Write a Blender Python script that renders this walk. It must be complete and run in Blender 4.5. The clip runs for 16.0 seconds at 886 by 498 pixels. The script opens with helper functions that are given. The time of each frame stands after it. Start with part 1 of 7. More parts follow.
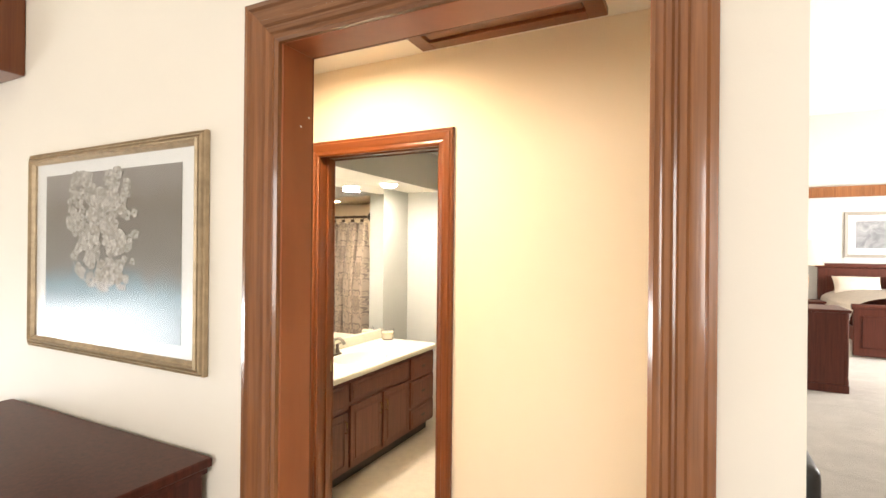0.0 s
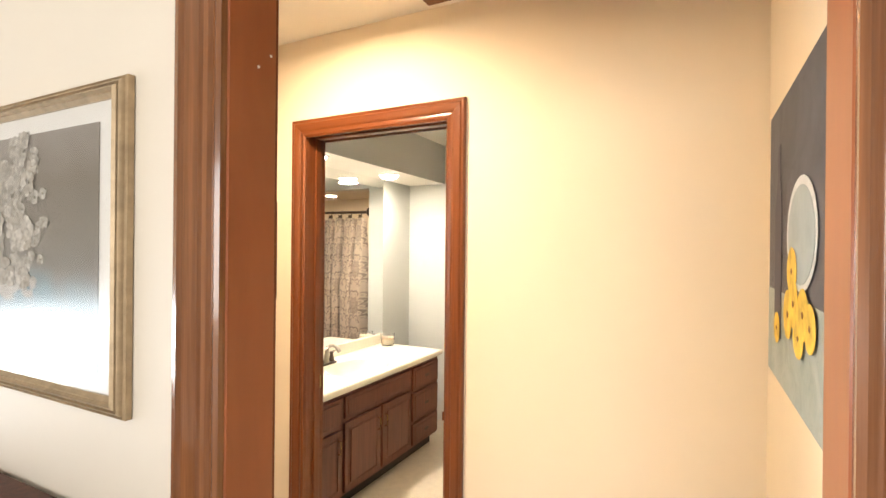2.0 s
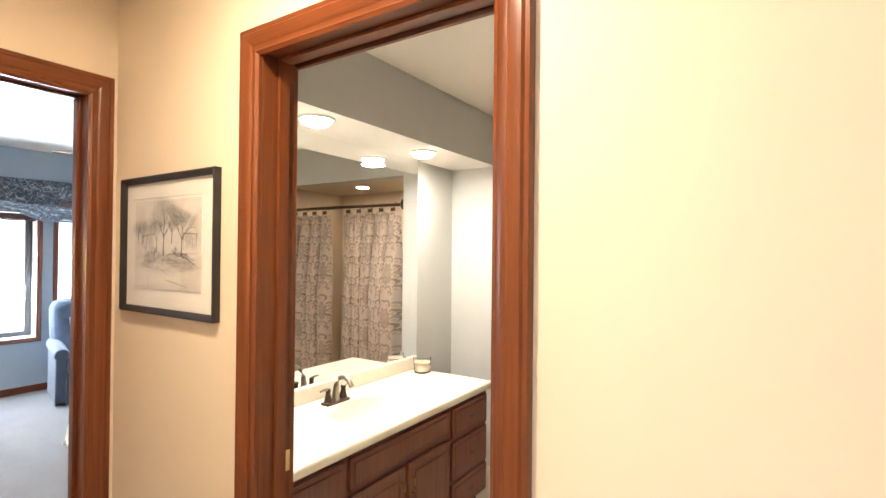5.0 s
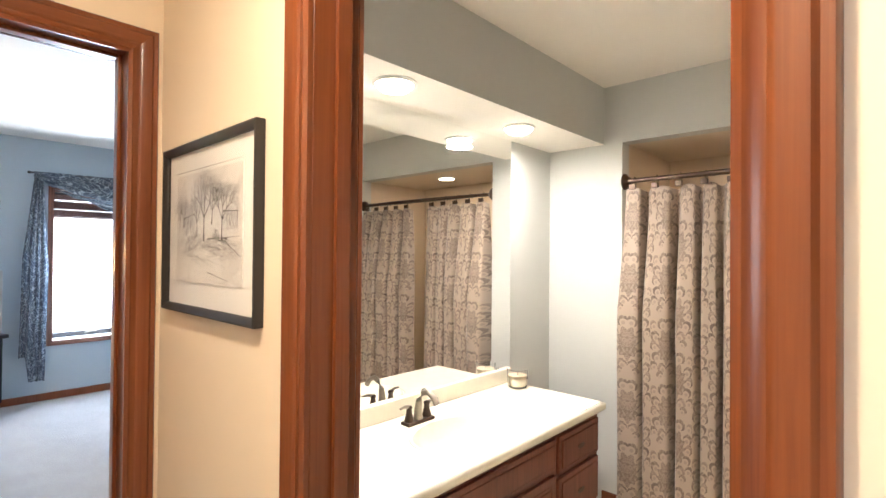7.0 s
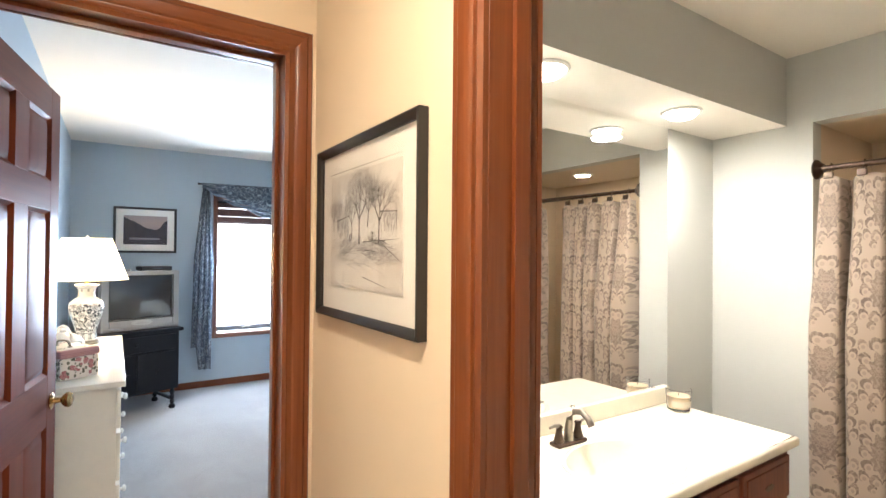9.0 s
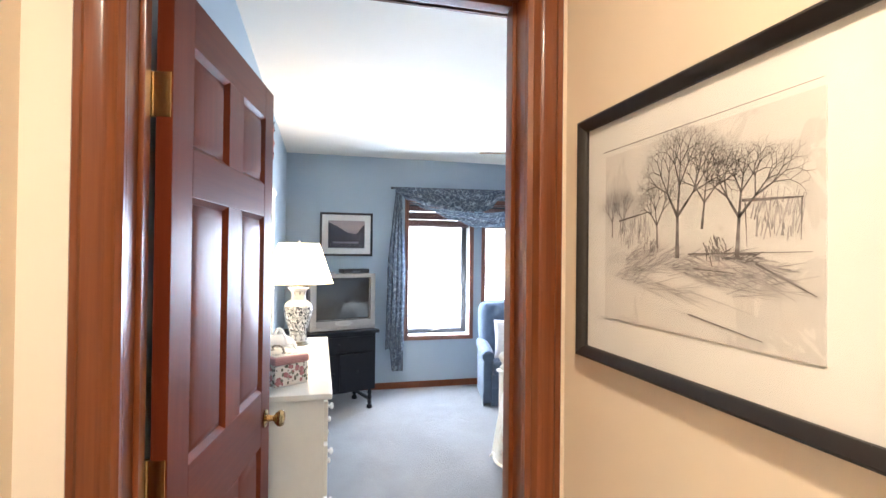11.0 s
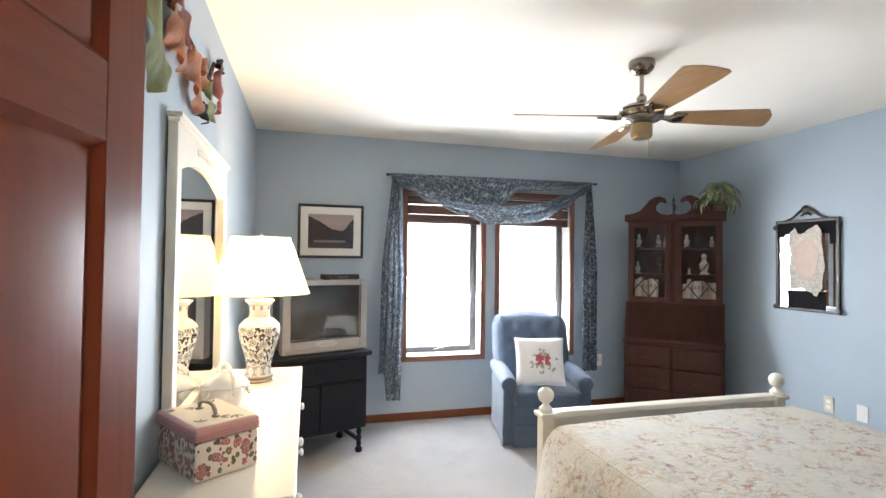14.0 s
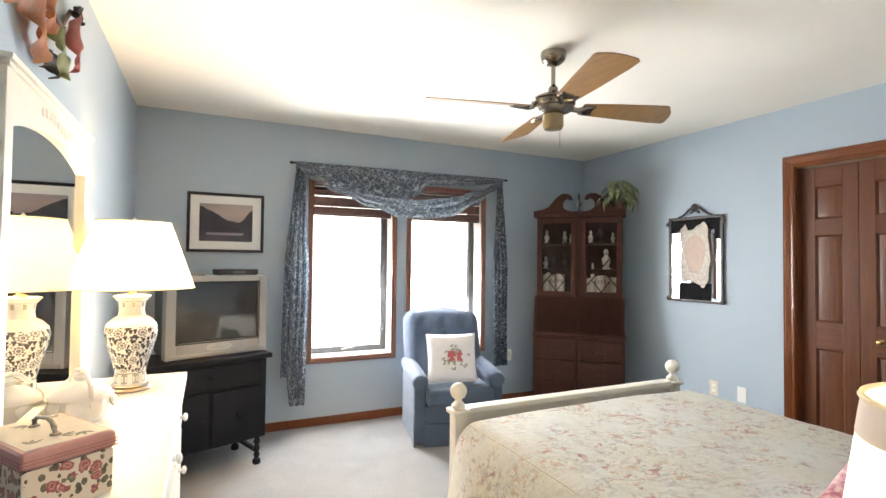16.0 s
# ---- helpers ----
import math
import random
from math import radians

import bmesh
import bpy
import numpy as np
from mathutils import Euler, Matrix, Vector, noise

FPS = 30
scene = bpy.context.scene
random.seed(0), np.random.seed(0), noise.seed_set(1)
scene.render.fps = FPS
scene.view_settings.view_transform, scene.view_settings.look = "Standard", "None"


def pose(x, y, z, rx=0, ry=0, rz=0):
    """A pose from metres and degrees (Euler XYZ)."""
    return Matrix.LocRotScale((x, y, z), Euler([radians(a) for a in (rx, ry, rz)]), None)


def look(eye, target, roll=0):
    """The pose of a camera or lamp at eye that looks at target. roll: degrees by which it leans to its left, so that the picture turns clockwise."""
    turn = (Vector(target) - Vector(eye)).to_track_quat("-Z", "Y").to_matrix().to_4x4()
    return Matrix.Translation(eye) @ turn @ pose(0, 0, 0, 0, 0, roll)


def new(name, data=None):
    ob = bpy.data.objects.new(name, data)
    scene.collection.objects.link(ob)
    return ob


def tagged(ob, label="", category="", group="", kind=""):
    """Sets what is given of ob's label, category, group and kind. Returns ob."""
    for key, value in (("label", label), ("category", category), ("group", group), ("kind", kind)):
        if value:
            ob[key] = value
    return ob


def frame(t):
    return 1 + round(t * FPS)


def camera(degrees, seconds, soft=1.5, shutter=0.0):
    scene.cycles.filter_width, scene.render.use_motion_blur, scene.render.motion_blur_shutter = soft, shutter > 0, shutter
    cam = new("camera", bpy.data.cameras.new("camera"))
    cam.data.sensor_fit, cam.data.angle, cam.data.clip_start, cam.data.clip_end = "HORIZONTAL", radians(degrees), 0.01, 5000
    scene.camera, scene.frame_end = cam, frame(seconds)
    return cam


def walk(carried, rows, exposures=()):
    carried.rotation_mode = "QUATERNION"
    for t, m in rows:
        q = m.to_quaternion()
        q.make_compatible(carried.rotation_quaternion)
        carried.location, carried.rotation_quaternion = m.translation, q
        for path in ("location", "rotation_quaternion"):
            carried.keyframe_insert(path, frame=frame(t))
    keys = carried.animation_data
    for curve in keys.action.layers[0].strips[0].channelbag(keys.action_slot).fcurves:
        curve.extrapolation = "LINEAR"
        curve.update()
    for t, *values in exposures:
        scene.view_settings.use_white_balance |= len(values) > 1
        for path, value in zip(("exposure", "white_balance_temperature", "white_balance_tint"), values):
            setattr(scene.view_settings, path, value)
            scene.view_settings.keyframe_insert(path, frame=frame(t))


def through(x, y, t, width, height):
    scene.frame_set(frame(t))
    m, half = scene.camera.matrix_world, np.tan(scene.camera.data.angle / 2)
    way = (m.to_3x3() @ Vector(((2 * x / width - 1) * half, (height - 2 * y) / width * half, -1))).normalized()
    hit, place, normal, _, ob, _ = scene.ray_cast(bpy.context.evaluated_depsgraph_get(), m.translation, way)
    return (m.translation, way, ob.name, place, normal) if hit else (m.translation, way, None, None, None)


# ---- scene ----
cam = camera(83.9, 16.0)
PATH = [
    (0, (-0.722, 2.482, 1.542), (-1.628, 4.265, 1.545), 0.55),
    (0.5, (-0.745, 2.528, 1.54), (-1.651, 4.311, 1.539), 0.55),
    (1, (-0.794, 2.602, 1.537), (-1.699, 4.386, 1.536), 0.55),
    (1.5, (-0.851, 2.696, 1.533), (-1.759, 4.478, 1.534), 0.55),
    (2, (-0.924, 2.815, 1.529), (-1.836, 4.595, 1.528), 0.55),
    (2.5, (-0.997, 2.951, 1.521), (-1.91, 4.73, 1.523), 0.45),
    (3, (-1.046, 3.115, 1.527), (-1.981, 4.883, 1.53), 0.96),
    (3.5, (-1.11, 3.259, 1.523), (-2.076, 5.01, 1.53), 0.77),
    (6, (-1.519, 3.899, 1.478), (-2.734, 5.488, 1.492), 0.54),
    (6.5, (-1.603, 3.97, 1.466), (-2.885, 5.505, 1.482), 0.36),
    (7, (-1.669, 4.001, 1.451), (-3.027, 5.469, 1.471), 0.48),
    (7.5, (-1.713, 4.016, 1.44), (-3.14, 5.417, 1.463), 0.41),
    (8, (-1.756, 4.017, 1.438), (-3.256, 5.339, 1.461), 0.43),
    (8.5, (-1.806, 4.022, 1.446), (-3.385, 5.249, 1.47), 0.46),
    (9, (-1.869, 4.02, 1.455), (-3.534, 5.127, 1.478), 0.49),
    (9.5, (-1.952, 4.011, 1.471), (-3.713, 4.959, 1.489), 0.53),
    (10, (-2.051, 4.006, 1.482), (-3.897, 4.776, 1.502), 0.47),
    (10.2, (-2.099, 4.007, 1.481), (-3.973, 4.704, 1.5), 0.49),
    (12.3, (-2.894, 4.017, 1.48), (-4.86, 4.382, 1.507), 0.65),
    (12.5, (-2.971, 4.023, 1.473), (-4.937, 4.39, 1.5), 0.55),
    (13, (-3.133, 4.045, 1.468), (-5.098, 4.418, 1.503), 0.65),
    (13.5, (-3.258, 4.068, 1.466), (-5.214, 4.481, 1.504), 0.64),
    (14, (-3.343, 4.091, 1.444), (-5.272, 4.617, 1.488), 0.72),
    (14.5, (-3.399, 4.098, 1.423), (-5.292, 4.742, 1.469), 0.7),
    (15, (-3.44, 4.111, 1.408), (-5.295, 4.858, 1.458), 0.58),
    (15.5, (-3.466, 4.132, 1.395), (-5.289, 4.953, 1.447), 0.56),
    (16, (-3.484, 4.148, 1.391), (-5.289, 5.009, 1.444), 0.65),
]
walk(cam, [(t, look(eye, target, roll)) for t, eye, target, roll in PATH], [
    (0.0, 0.45, 6500, 11), (3.0, 0.36, 6400, 11), (6.0, 0.29, 6000, 15), (7.5, 0.40, 5800, 12), (8.5, 0.36, 5800, 11), (9.5, 0.34, 5850, 12),
    (10.0, 0.36, 5650, 13), (12.5, 0.50, 6200, 13), (13.0, 0.42, 6400, 13), (14.0, 0.27, 6850, 14), (16.0, 0.36, 7350, 14)])

# world, sun, large lights
world = bpy.data.worlds.new("sky")
scene.world = world
world.use_nodes = True
wn = world.node_tree
sky = wn.nodes.new("ShaderNodeTexSky")
sky.sky_type = 'NISHITA'
sky.sun_disc = False
sky.sun_elevation = radians(48)
sky.sun_rotation = radians(200)
wn.nodes["Background"].inputs[1].default_value = 0.15
wn.links.new(sky.outputs[0], wn.nodes["Background"].inputs[0])


def lamp(name, kind, m, power, color, size=0.1, size_y=None, shape=None, spread=180):
    d = bpy.data.lights.new(name, kind)
    d.energy, d.color = power, color
    if kind == 'AREA':
        d.size = size
        if size_y:
            d.shape, d.size_y = 'RECTANGLE', size_y
        if shape:
            d.shape = shape
        d.spread = radians(spread)
    elif kind == 'SUN':
        d.angle = size
    else:
        d.shadow_soft_size = size
    ob = new(name, d)
    ob.matrix_world = m
    return ob


SUN_DIR = Vector((-math.sin(radians(200)) * math.cos(radians(48)), -math.cos(radians(200)) * math.cos(radians(48)), -math.sin(radians(48))))
lamp("sun", 'SUN', look((0, 0, 20), Vector((0, 0, 20)) + SUN_DIR), 3.0, (1.0, 0.95, 0.88), radians(0.5))
WARM = (1.0, 0.79, 0.53)
DAY = (0.80, 0.90, 1.0)
# daylight in the bedroom windows; added lamps at assumed first-room and far-bedroom windows
lamp("window_light_1", 'AREA', look((-7.84, 5.28, 1.2), (-5.9, 5.05, 0.45)), 106, DAY, 0.66, 1.2)
lamp("window_light_2", 'AREA', look((-7.84, 6.18, 1.2), (-5.9, 5.75, 0.45)), 76, DAY, 0.66, 1.2)
lamp("window_light_3", 'AREA', look((-0.4, -2.46, 1.6), (-0.4, 3, 1.3)), 150, (1.0, 0.96, 0.91), 3.4, 2.0)
# added at an assumed low window, for the glare on the floral print
lamp("window_light_5", 'AREA', look((-6.02, 1.5, 0.60), (0, 1.5, 0.9)), 54, (0.92, 0.97, 1.0), 2.0, 0.66)
lamp("window_light_4", 'AREA', look((4.9, 11.0, 1.6), (0, 11.0, 1.0)), 400, (1.0, 0.98, 0.95), 3.0, 2.0)
# electric light
lamp("hall_downlight_bulb", 'AREA', look((-2.14, 3.93, 2.452), (-2.14, 3.93, 0)), 28, WARM, 0.13, shape='DISK', spread=174)
lamp("soffit_bulb_1", 'AREA', look((-3.14, 5.30, 2.085), (-3.14, 5.30, 0)), 22, (1.0, 0.89, 0.74), 0.15, shape='DISK')
lamp("soffit_bulb_2", 'AREA', look((-3.16, 6.20, 2.085), (-3.16, 6.20, 0)), 16, (1.0, 0.89, 0.74), 0.15, shape='DISK')
lamp("shower_bulb", 'AREA', look((-2.1, 7.25, 2.117), (-2.1, 7.25, 0)), 4.5, WARM, 0.12, shape='DISK')
lamp("table_lamp_bulb", 'POINT', pose(-5.93, 3.88, 1.38), 37, (1.0, 0.71, 0.38), 0.085)
lamp("bedside_lamp_bulb", 'POINT', pose(-3.70, 4.93, 1.00), 16, (1.0, 0.82, 0.58), 0.045)


# materials
def nodes_of(name):
    m = bpy.data.materials.new(name)
    m.use_nodes = True
    return m, m.node_tree, m.node_tree.nodes["Principled BSDF"]


def coords(nt, scale, kind="Object"):
    tc = nt.nodes.new("ShaderNodeTexCoord")
    mp = nt.nodes.new("ShaderNodeMapping")
    mp.inputs["Scale"].default_value = scale if isinstance(scale, tuple) else (scale,) * 3
    nt.links.new(tc.outputs[kind], mp.inputs[0])
    return mp.outputs[0]


def noise_tex(nt, vec, scale, detail=4, rough=0.55, dist=0.0):
    n = nt.nodes.new("ShaderNodeTexNoise")
    n.inputs["Scale"].default_value, n.inputs["Detail"].default_value = scale, detail
    n.inputs["Roughness"].default_value, n.inputs["Distortion"].default_value = rough, dist
    nt.links.new(vec, n.inputs["Vector"])
    return n.outputs["Fac"]


def ramp(nt, fac, stops):
    r = nt.nodes.new("ShaderNodeValToRGB")
    while len(r.color_ramp.elements) < len(stops):
        r.color_ramp.elements.new(0.5)
    for e, (p, c) in zip(r.color_ramp.elements, stops):
        e.position, e.color = p, (*c, 1)
    nt.links.new(fac, r.inputs[0])
    return r.outputs[0]


def mix(nt, fac, a, b, how='MIX'):
    m = nt.nodes.new("ShaderNodeMix")
    m.data_type, m.blend_type = 'RGBA', how
    for v, i in ((fac, 0), (a, 6), (b, 7)):
        if isinstance(v, (int, float)):
            m.inputs[i].default_value = v
        elif isinstance(v, tuple):
            m.inputs[i].default_value = (*v, 1)
        else:
            nt.links.new(v, m.inputs[i])
    return m.outputs[2]


def bump(nt, bsdf, height, strength, distance=0.01):
    b = nt.nodes.new("ShaderNodeBump")
    b.inputs["Strength"].default_value, b.inputs["Distance"].default_value = strength, distance
    nt.links.new(height, b.inputs["Height"])
    nt.links.new(b.outputs[0], bsdf.inputs["Normal"])


def dim(c, k):
    return tuple(v * k for v in c)


def plain(name, color, rough=0.5, metal=0.0, vary=0.08, scale=18.0, relief=0.05, fine=160.0, coat=0.0, sheen=0.0, shine=0.5):
    """A surface with stains at one scale and grain at another."""
    m, nt, b = nodes_of(name)
    v = coords(nt, 1.0)
    big = noise_tex(nt, v, scale, 3)
    col = ramp(nt, big, [(0.3, dim(color, 1 - vary)), (0.7, dim(color, 1 + vary * 0.6))])
    nt.links.new(col, b.inputs["Base Color"])
    b.inputs["Roughness"].default_value, b.inputs["Metallic"].default_value = rough, metal
    b.inputs["Specular IOR Level"].default_value = shine
    b.inputs["Coat Weight"].default_value, b.inputs["Sheen Weight"].default_value = coat, sheen
    if relief:
        bump(nt, b, noise_tex(nt, v, fine, 3), relief, 0.004)
    return m


def paint(name, color, rough=0.6):
    """Rolled wall paint with a slight orange-peel and faint uneven patches."""
    m, nt, b = nodes_of(name)
    v = coords(nt, 1.0)
    col = ramp(nt, noise_tex(nt, v, 1.3, 4), [(0.3, dim(color, 0.965)), (0.7, dim(color, 1.02))])
    nt.links.new(col, b.inputs["Base Color"])
    b.inputs["Roughness"].default_value = rough
    bump(nt, b, noise_tex(nt, v, 260.0, 2), 0.06, 0.002)
    return m


def wood(name, light, dark, grain=(60.0, 60.0, 2.2), rough=0.3, coat=0.3, streak=0.7, polish=0.18, shine=0.5):
    """Stained, varnished wood; the grain runs along the object's z."""
    m, nt, b = nodes_of(name)
    v = coords(nt, grain)
    g = noise_tex(nt, v, 1.0, 6, 0.62, 0.6)
    f = noise_tex(nt, coords(nt, tuple(k * 5 for k in grain)), 1.0, 3)
    col = ramp(nt, g, [(0.32, dark), (0.5, tuple((p + q) / 2 for p, q in zip(light, dark))), (0.68, light)])
    col = mix(nt, 0.25 * streak, col, ramp(nt, f, [(0.35, dim(dark, 0.8)), (0.65, light)]))
    col = mix(nt, 0.5, col, ramp(nt, noise_tex(nt, coords(nt, 1.0), 3.0, 3), [(0.3, (0.82, 0.8, 0.78)), (0.7, (1.0, 1.0, 1.0))]), 'MULTIPLY')
    nt.links.new(col, b.inputs["Base Color"])
    b.inputs["Roughness"].default_value, b.inputs["Specular IOR Level"].default_value = rough, shine
    b.inputs["Coat Weight"].default_value, b.inputs["Coat Roughness"].default_value = coat, polish
    bump(nt, b, f, 0.04, 0.002)
    return m


def carpet(name, color):
    m, nt, b = nodes_of(name)
    v = coords(nt, 1.0)
    tuft = noise_tex(nt, v, 300.0, 3, 0.7)
    big = noise_tex(nt, v, 3.4, 6, 0.68, 0.35)
    col = mix(nt, 0.5, ramp(nt, big, [(0.34, dim(color, 0.70)), (0.66, dim(color, 1.16))]), ramp(nt, tuft, [(0.3, dim(color, 0.7)), (0.7, dim(color, 1.2))]))
    nt.links.new(col, b.inputs["Base Color"])
    b.inputs["Roughness"].default_value, b.inputs["Sheen Weight"].default_value = 0.95, 0.3
    bump(nt, b, tuft, 0.7, 0.012)
    return m


def fabric(name, color, second, scale, stops, rough=0.85, weave=420.0, dist=1.2, third=None):
    """Printed cloth: a wandering figure in a second colour on a weave."""
    m, nt, b = nodes_of(name)
    v = coords(nt, 1.0)
    fig = noise_tex(nt, v, scale, 5, 0.6, dist)
    col = ramp(nt, fig, [(stops[0], color), (stops[1], second)])
    if third:
        col = mix(nt, ramp(nt, noise_tex(nt, v, scale * 1.7, 3, 0.5, 2.0), [(0.55, (0, 0, 0)), (0.62, (1, 1, 1))]), col, third)
    nt.links.new(col, b.inputs["Base Color"])
    b.inputs["Roughness"].default_value, b.inputs["Sheen Weight"].default_value = rough, 0.2
    bump(nt, b, noise_tex(nt, v, weave, 2), 0.25, 0.003)
    return m


def glow(name, color, strength, base=(0.9, 0.88, 0.8)):
    m, nt, b = nodes_of(name)
    b.inputs["Base Color"].default_value = (*base, 1)
    b.inputs["Emission Color"].default_value = (*color, 1)
    b.inputs["Emission Strength"].default_value = strength
    return m


def mirror_mat(name):
    m, nt, b = nodes_of(name)
    b.inputs["Base Color"].default_value = (0.93, 0.94, 0.93, 1)
    b.inputs["Metallic"].default_value, b.inputs["Roughness"].default_value = 1.0, 0.012
    return m


def glass_mat(name, rough=0.0, tint=(1, 1, 1)):
    m, nt, b = nodes_of(name)
    b.inputs["Base Color"].default_value = (*tint, 1)
    b.inputs["Transmission Weight"].default_value, b.inputs["Roughness"].default_value, b.inputs["IOR"].default_value = 1.0, rough, 1.45
    return m


def picture_glass(name):
    """Thin clear glazing over a picture: nearly all goes through, some mirrors back."""
    m, nt, b = nodes_of(name)
    tr = nt.nodes.new("ShaderNodeBsdfTransparent")
    gl = nt.nodes.new("ShaderNodeBsdfGlossy")
    gl.inputs["Roughness"].default_value = 0.22
    fr = nt.nodes.new("ShaderNodeFresnel")
    fr.inputs["IOR"].default_value = 1.45
    mx = nt.nodes.new("ShaderNodeMixShader")
    nt.links.new(fr.outputs[0], mx.inputs[0])
    nt.links.new(tr.outputs[0], mx.inputs[1])
    nt.links.new(gl.outputs[0], mx.inputs[2])
    nt.links.new(mx.outputs[0], nt.nodes["Material Output"].inputs[0])
    return m


CREAM = paint("cream_wall_paint", (0.83, 0.765, 0.665))
YELLOW = paint("straw_wall_paint", (0.792, 0.680, 0.522))
BLUE = paint("blue_wall_paint", (0.378, 0.450, 0.512))
GREY = paint("grey_wall_paint", (0.55, 0.553, 0.52))
BEIGE = paint("shower_wall_panel", (0.62, 0.50, 0.36), 0.35)
WHITE = paint("ceiling_paint", (0.84, 0.80, 0.72), 0.8)
TRIM = wood("stained_trim_wood", (0.195, 0.057, 0.0155), (0.128, 0.032, 0.0092), grain=(80.0, 80.0, 1.6), streak=0.6, shine=0.3)
TRIM_OAK = wood("oak_trim_wood", (0.34, 0.14, 0.055), (0.185, 0.068, 0.026), grain=(46.0, 46.0, 1.2), rough=0.22, coat=0.7, streak=0.9, polish=0.07)
JAMBWOOD = wood("smooth_jamb_wood", (0.36, 0.112, 0.038), (0.31, 0.092, 0.031), grain=(9.0, 9.0, 2.5), rough=0.36, coat=0.15, streak=0.3)
DOORWOOD = wood("stained_door_wood", (0.135, 0.028, 0.0098), (0.105, 0.020, 0.0072), grain=(22.0, 22.0, 1.5), rough=0.5, coat=0.13, streak=0.4, polish=0.2, shine=0.05)
CLOSETWOOD = wood("closet_door_wood", (0.145, 0.046, 0.017), (0.085, 0.025, 0.010), rough=0.42, coat=0.05, shine=0.3)
VANITY = wood("vanity_wood", (0.19, 0.062, 0.033), (0.10, 0.03, 0.017), rough=0.45, coat=0.05)
CHERRY = wood("cherry_wood", (0.11, 0.030, 0.018), (0.055, 0.015, 0.010), coat=0.06, shine=0.18, rough=0.38)
MAHOGANY = wood("mahogany_wood", (0.055, 0.019, 0.0125), (0.030, 0.010, 0.007), rough=0.45, coat=0.0, shine=0.15, streak=0.25, grain=(26.0, 26.0, 2.0))
HOR = {m: wood(m.name + "_across", *c, grain=(2.2, 60.0, 60.0), rough=r, coat=k, polish=0.18, shine=sh) for m, c, r, k, sh in ((TRIM, ((0.195, 0.057, 0.0155), (0.128, 0.032, 0.0092)), 0.3, 0.3, 0.3), (TRIM_OAK, ((0.27, 0.125, 0.06), (0.15, 0.064, 0.03)), 0.26, 0.4, 0.5), (DOORWOOD, ((0.135, 0.028, 0.0098), (0.105, 0.020, 0.0072)), 0.5, 0.14, 0.05), (CLOSETWOOD, ((0.145, 0.046, 0.017), (0.085, 0.025, 0.010)), 0.42, 0.05, 0.3))}
BLACKWOOD = plain("black_painted_wood", (0.006, 0.007, 0.011), 0.42, shine=0.15)
BLACKFRAME = plain("black_frame_lacquer", (0.018, 0.016, 0.016), 0.35)
CREAMWOOD = plain("cream_painted_wood", (0.80, 0.76, 0.66), 0.42, vary=0.03)
CARPET = carpet("grey_cut_pile_carpet", (0.47, 0.43, 0.385))
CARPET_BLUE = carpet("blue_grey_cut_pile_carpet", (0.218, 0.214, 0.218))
VINYL = plain("beige_vinyl_floor", (0.62, 0.54, 0.42), 0.45, vary=0.06)
LAMINATE = plain("ivory_cultured_marble", (0.86, 0.80, 0.66), 0.22, vary=0.03, relief=0.01, coat=0.2)
BRONZE = plain("oil_rubbed_bronze", (0.09, 0.065, 0.05), 0.3, 0.9)
BRASS = plain("brushed_brass", (0.62, 0.42, 0.18), 0.25, 1.0, relief=0.02)
NICKEL = plain("antique_nickel", (0.33, 0.29, 0.24), 0.28, 1.0, relief=0.02)
MIRROR = mirror_mat("silvered_mirror")
GLASS = glass_mat("clear_glass")
PGLASS = picture_glass("picture_glazing")
PAPER = plain("mat_board", (0.80, 0.78, 0.74), 0.9, vary=0.02)
WHITEPLASTIC = plain("white_plastic", (0.8, 0.79, 0.75), 0.35, vary=0.02, relief=0)
BULB = glow("lit_lamp_glass", (1.0, 0.88, 0.66), 26.0)


# mesh helpers
def box(bm, x0, x1, y0, y1, z0, z1, bevel=0.0, seg=2):
    r = bmesh.ops.create_cube(bm, size=1.0, matrix=Matrix.LocRotScale(((x0 + x1) / 2, (y0 + y1) / 2, (z0 + z1) / 2), None, (abs(x1 - x0), abs(y1 - y0), abs(z1 - z0))))
    if bevel:
        es = list({e for v in r["verts"] for e in v.link_edges})
        bmesh.ops.bevel(bm, geom=es, offset=bevel, segments=seg, profile=0.6, affect='EDGES')
    return bm


def lathe(bm, profile, m=Matrix(), steps=24):
    """Turns a profile of (radius, height) about z."""
    rings = []
    for r, z in profile:
        rings.append([bm.verts.new(m @ Vector((r * math.cos(a), r * math.sin(a), z))) for a in (2 * math.pi * i / steps for i in range(steps))])
    for a, b in zip(rings, rings[1:]):
        for i in range(steps):
            j = (i + 1) % steps
            bm.faces.new((a[i], a[j], b[j], b[i]))
    bm.faces.new(list(reversed(rings[0])))
    bm.faces.new(rings[-1])
    return bm


def sweep(bm, pts, radius, steps=10):
    """A round bar along points; radius is one number or one for each point."""
    rings = []
    n = len(pts)
    for i, p in enumerate(pts):
        p = Vector(p)
        d = (Vector(pts[min(i + 1, n - 1)]) - Vector(pts[max(i - 1, 0)])).normalized()
        a = d.cross(Vector((0, 0, 1)) if abs(d.z) < 0.9 else Vector((1, 0, 0))).normalized()
        b = d.cross(a)
        r = radius[i] if isinstance(radius, (list, tuple)) else radius
        rings.append([bm.verts.new(p + r * (math.cos(t) * a + math.sin(t) * b)) for t in (2 * math.pi * k / steps for k in range(steps))])
    for a, b in zip(rings, rings[1:]):
        for i in range(steps):
            bm.faces.new((a[i], a[(i + 1) % steps], b[(i + 1) % steps], b[i]))
    bm.faces.new(list(reversed(rings[0])))
    bm.faces.new(rings[-1])
    return bm


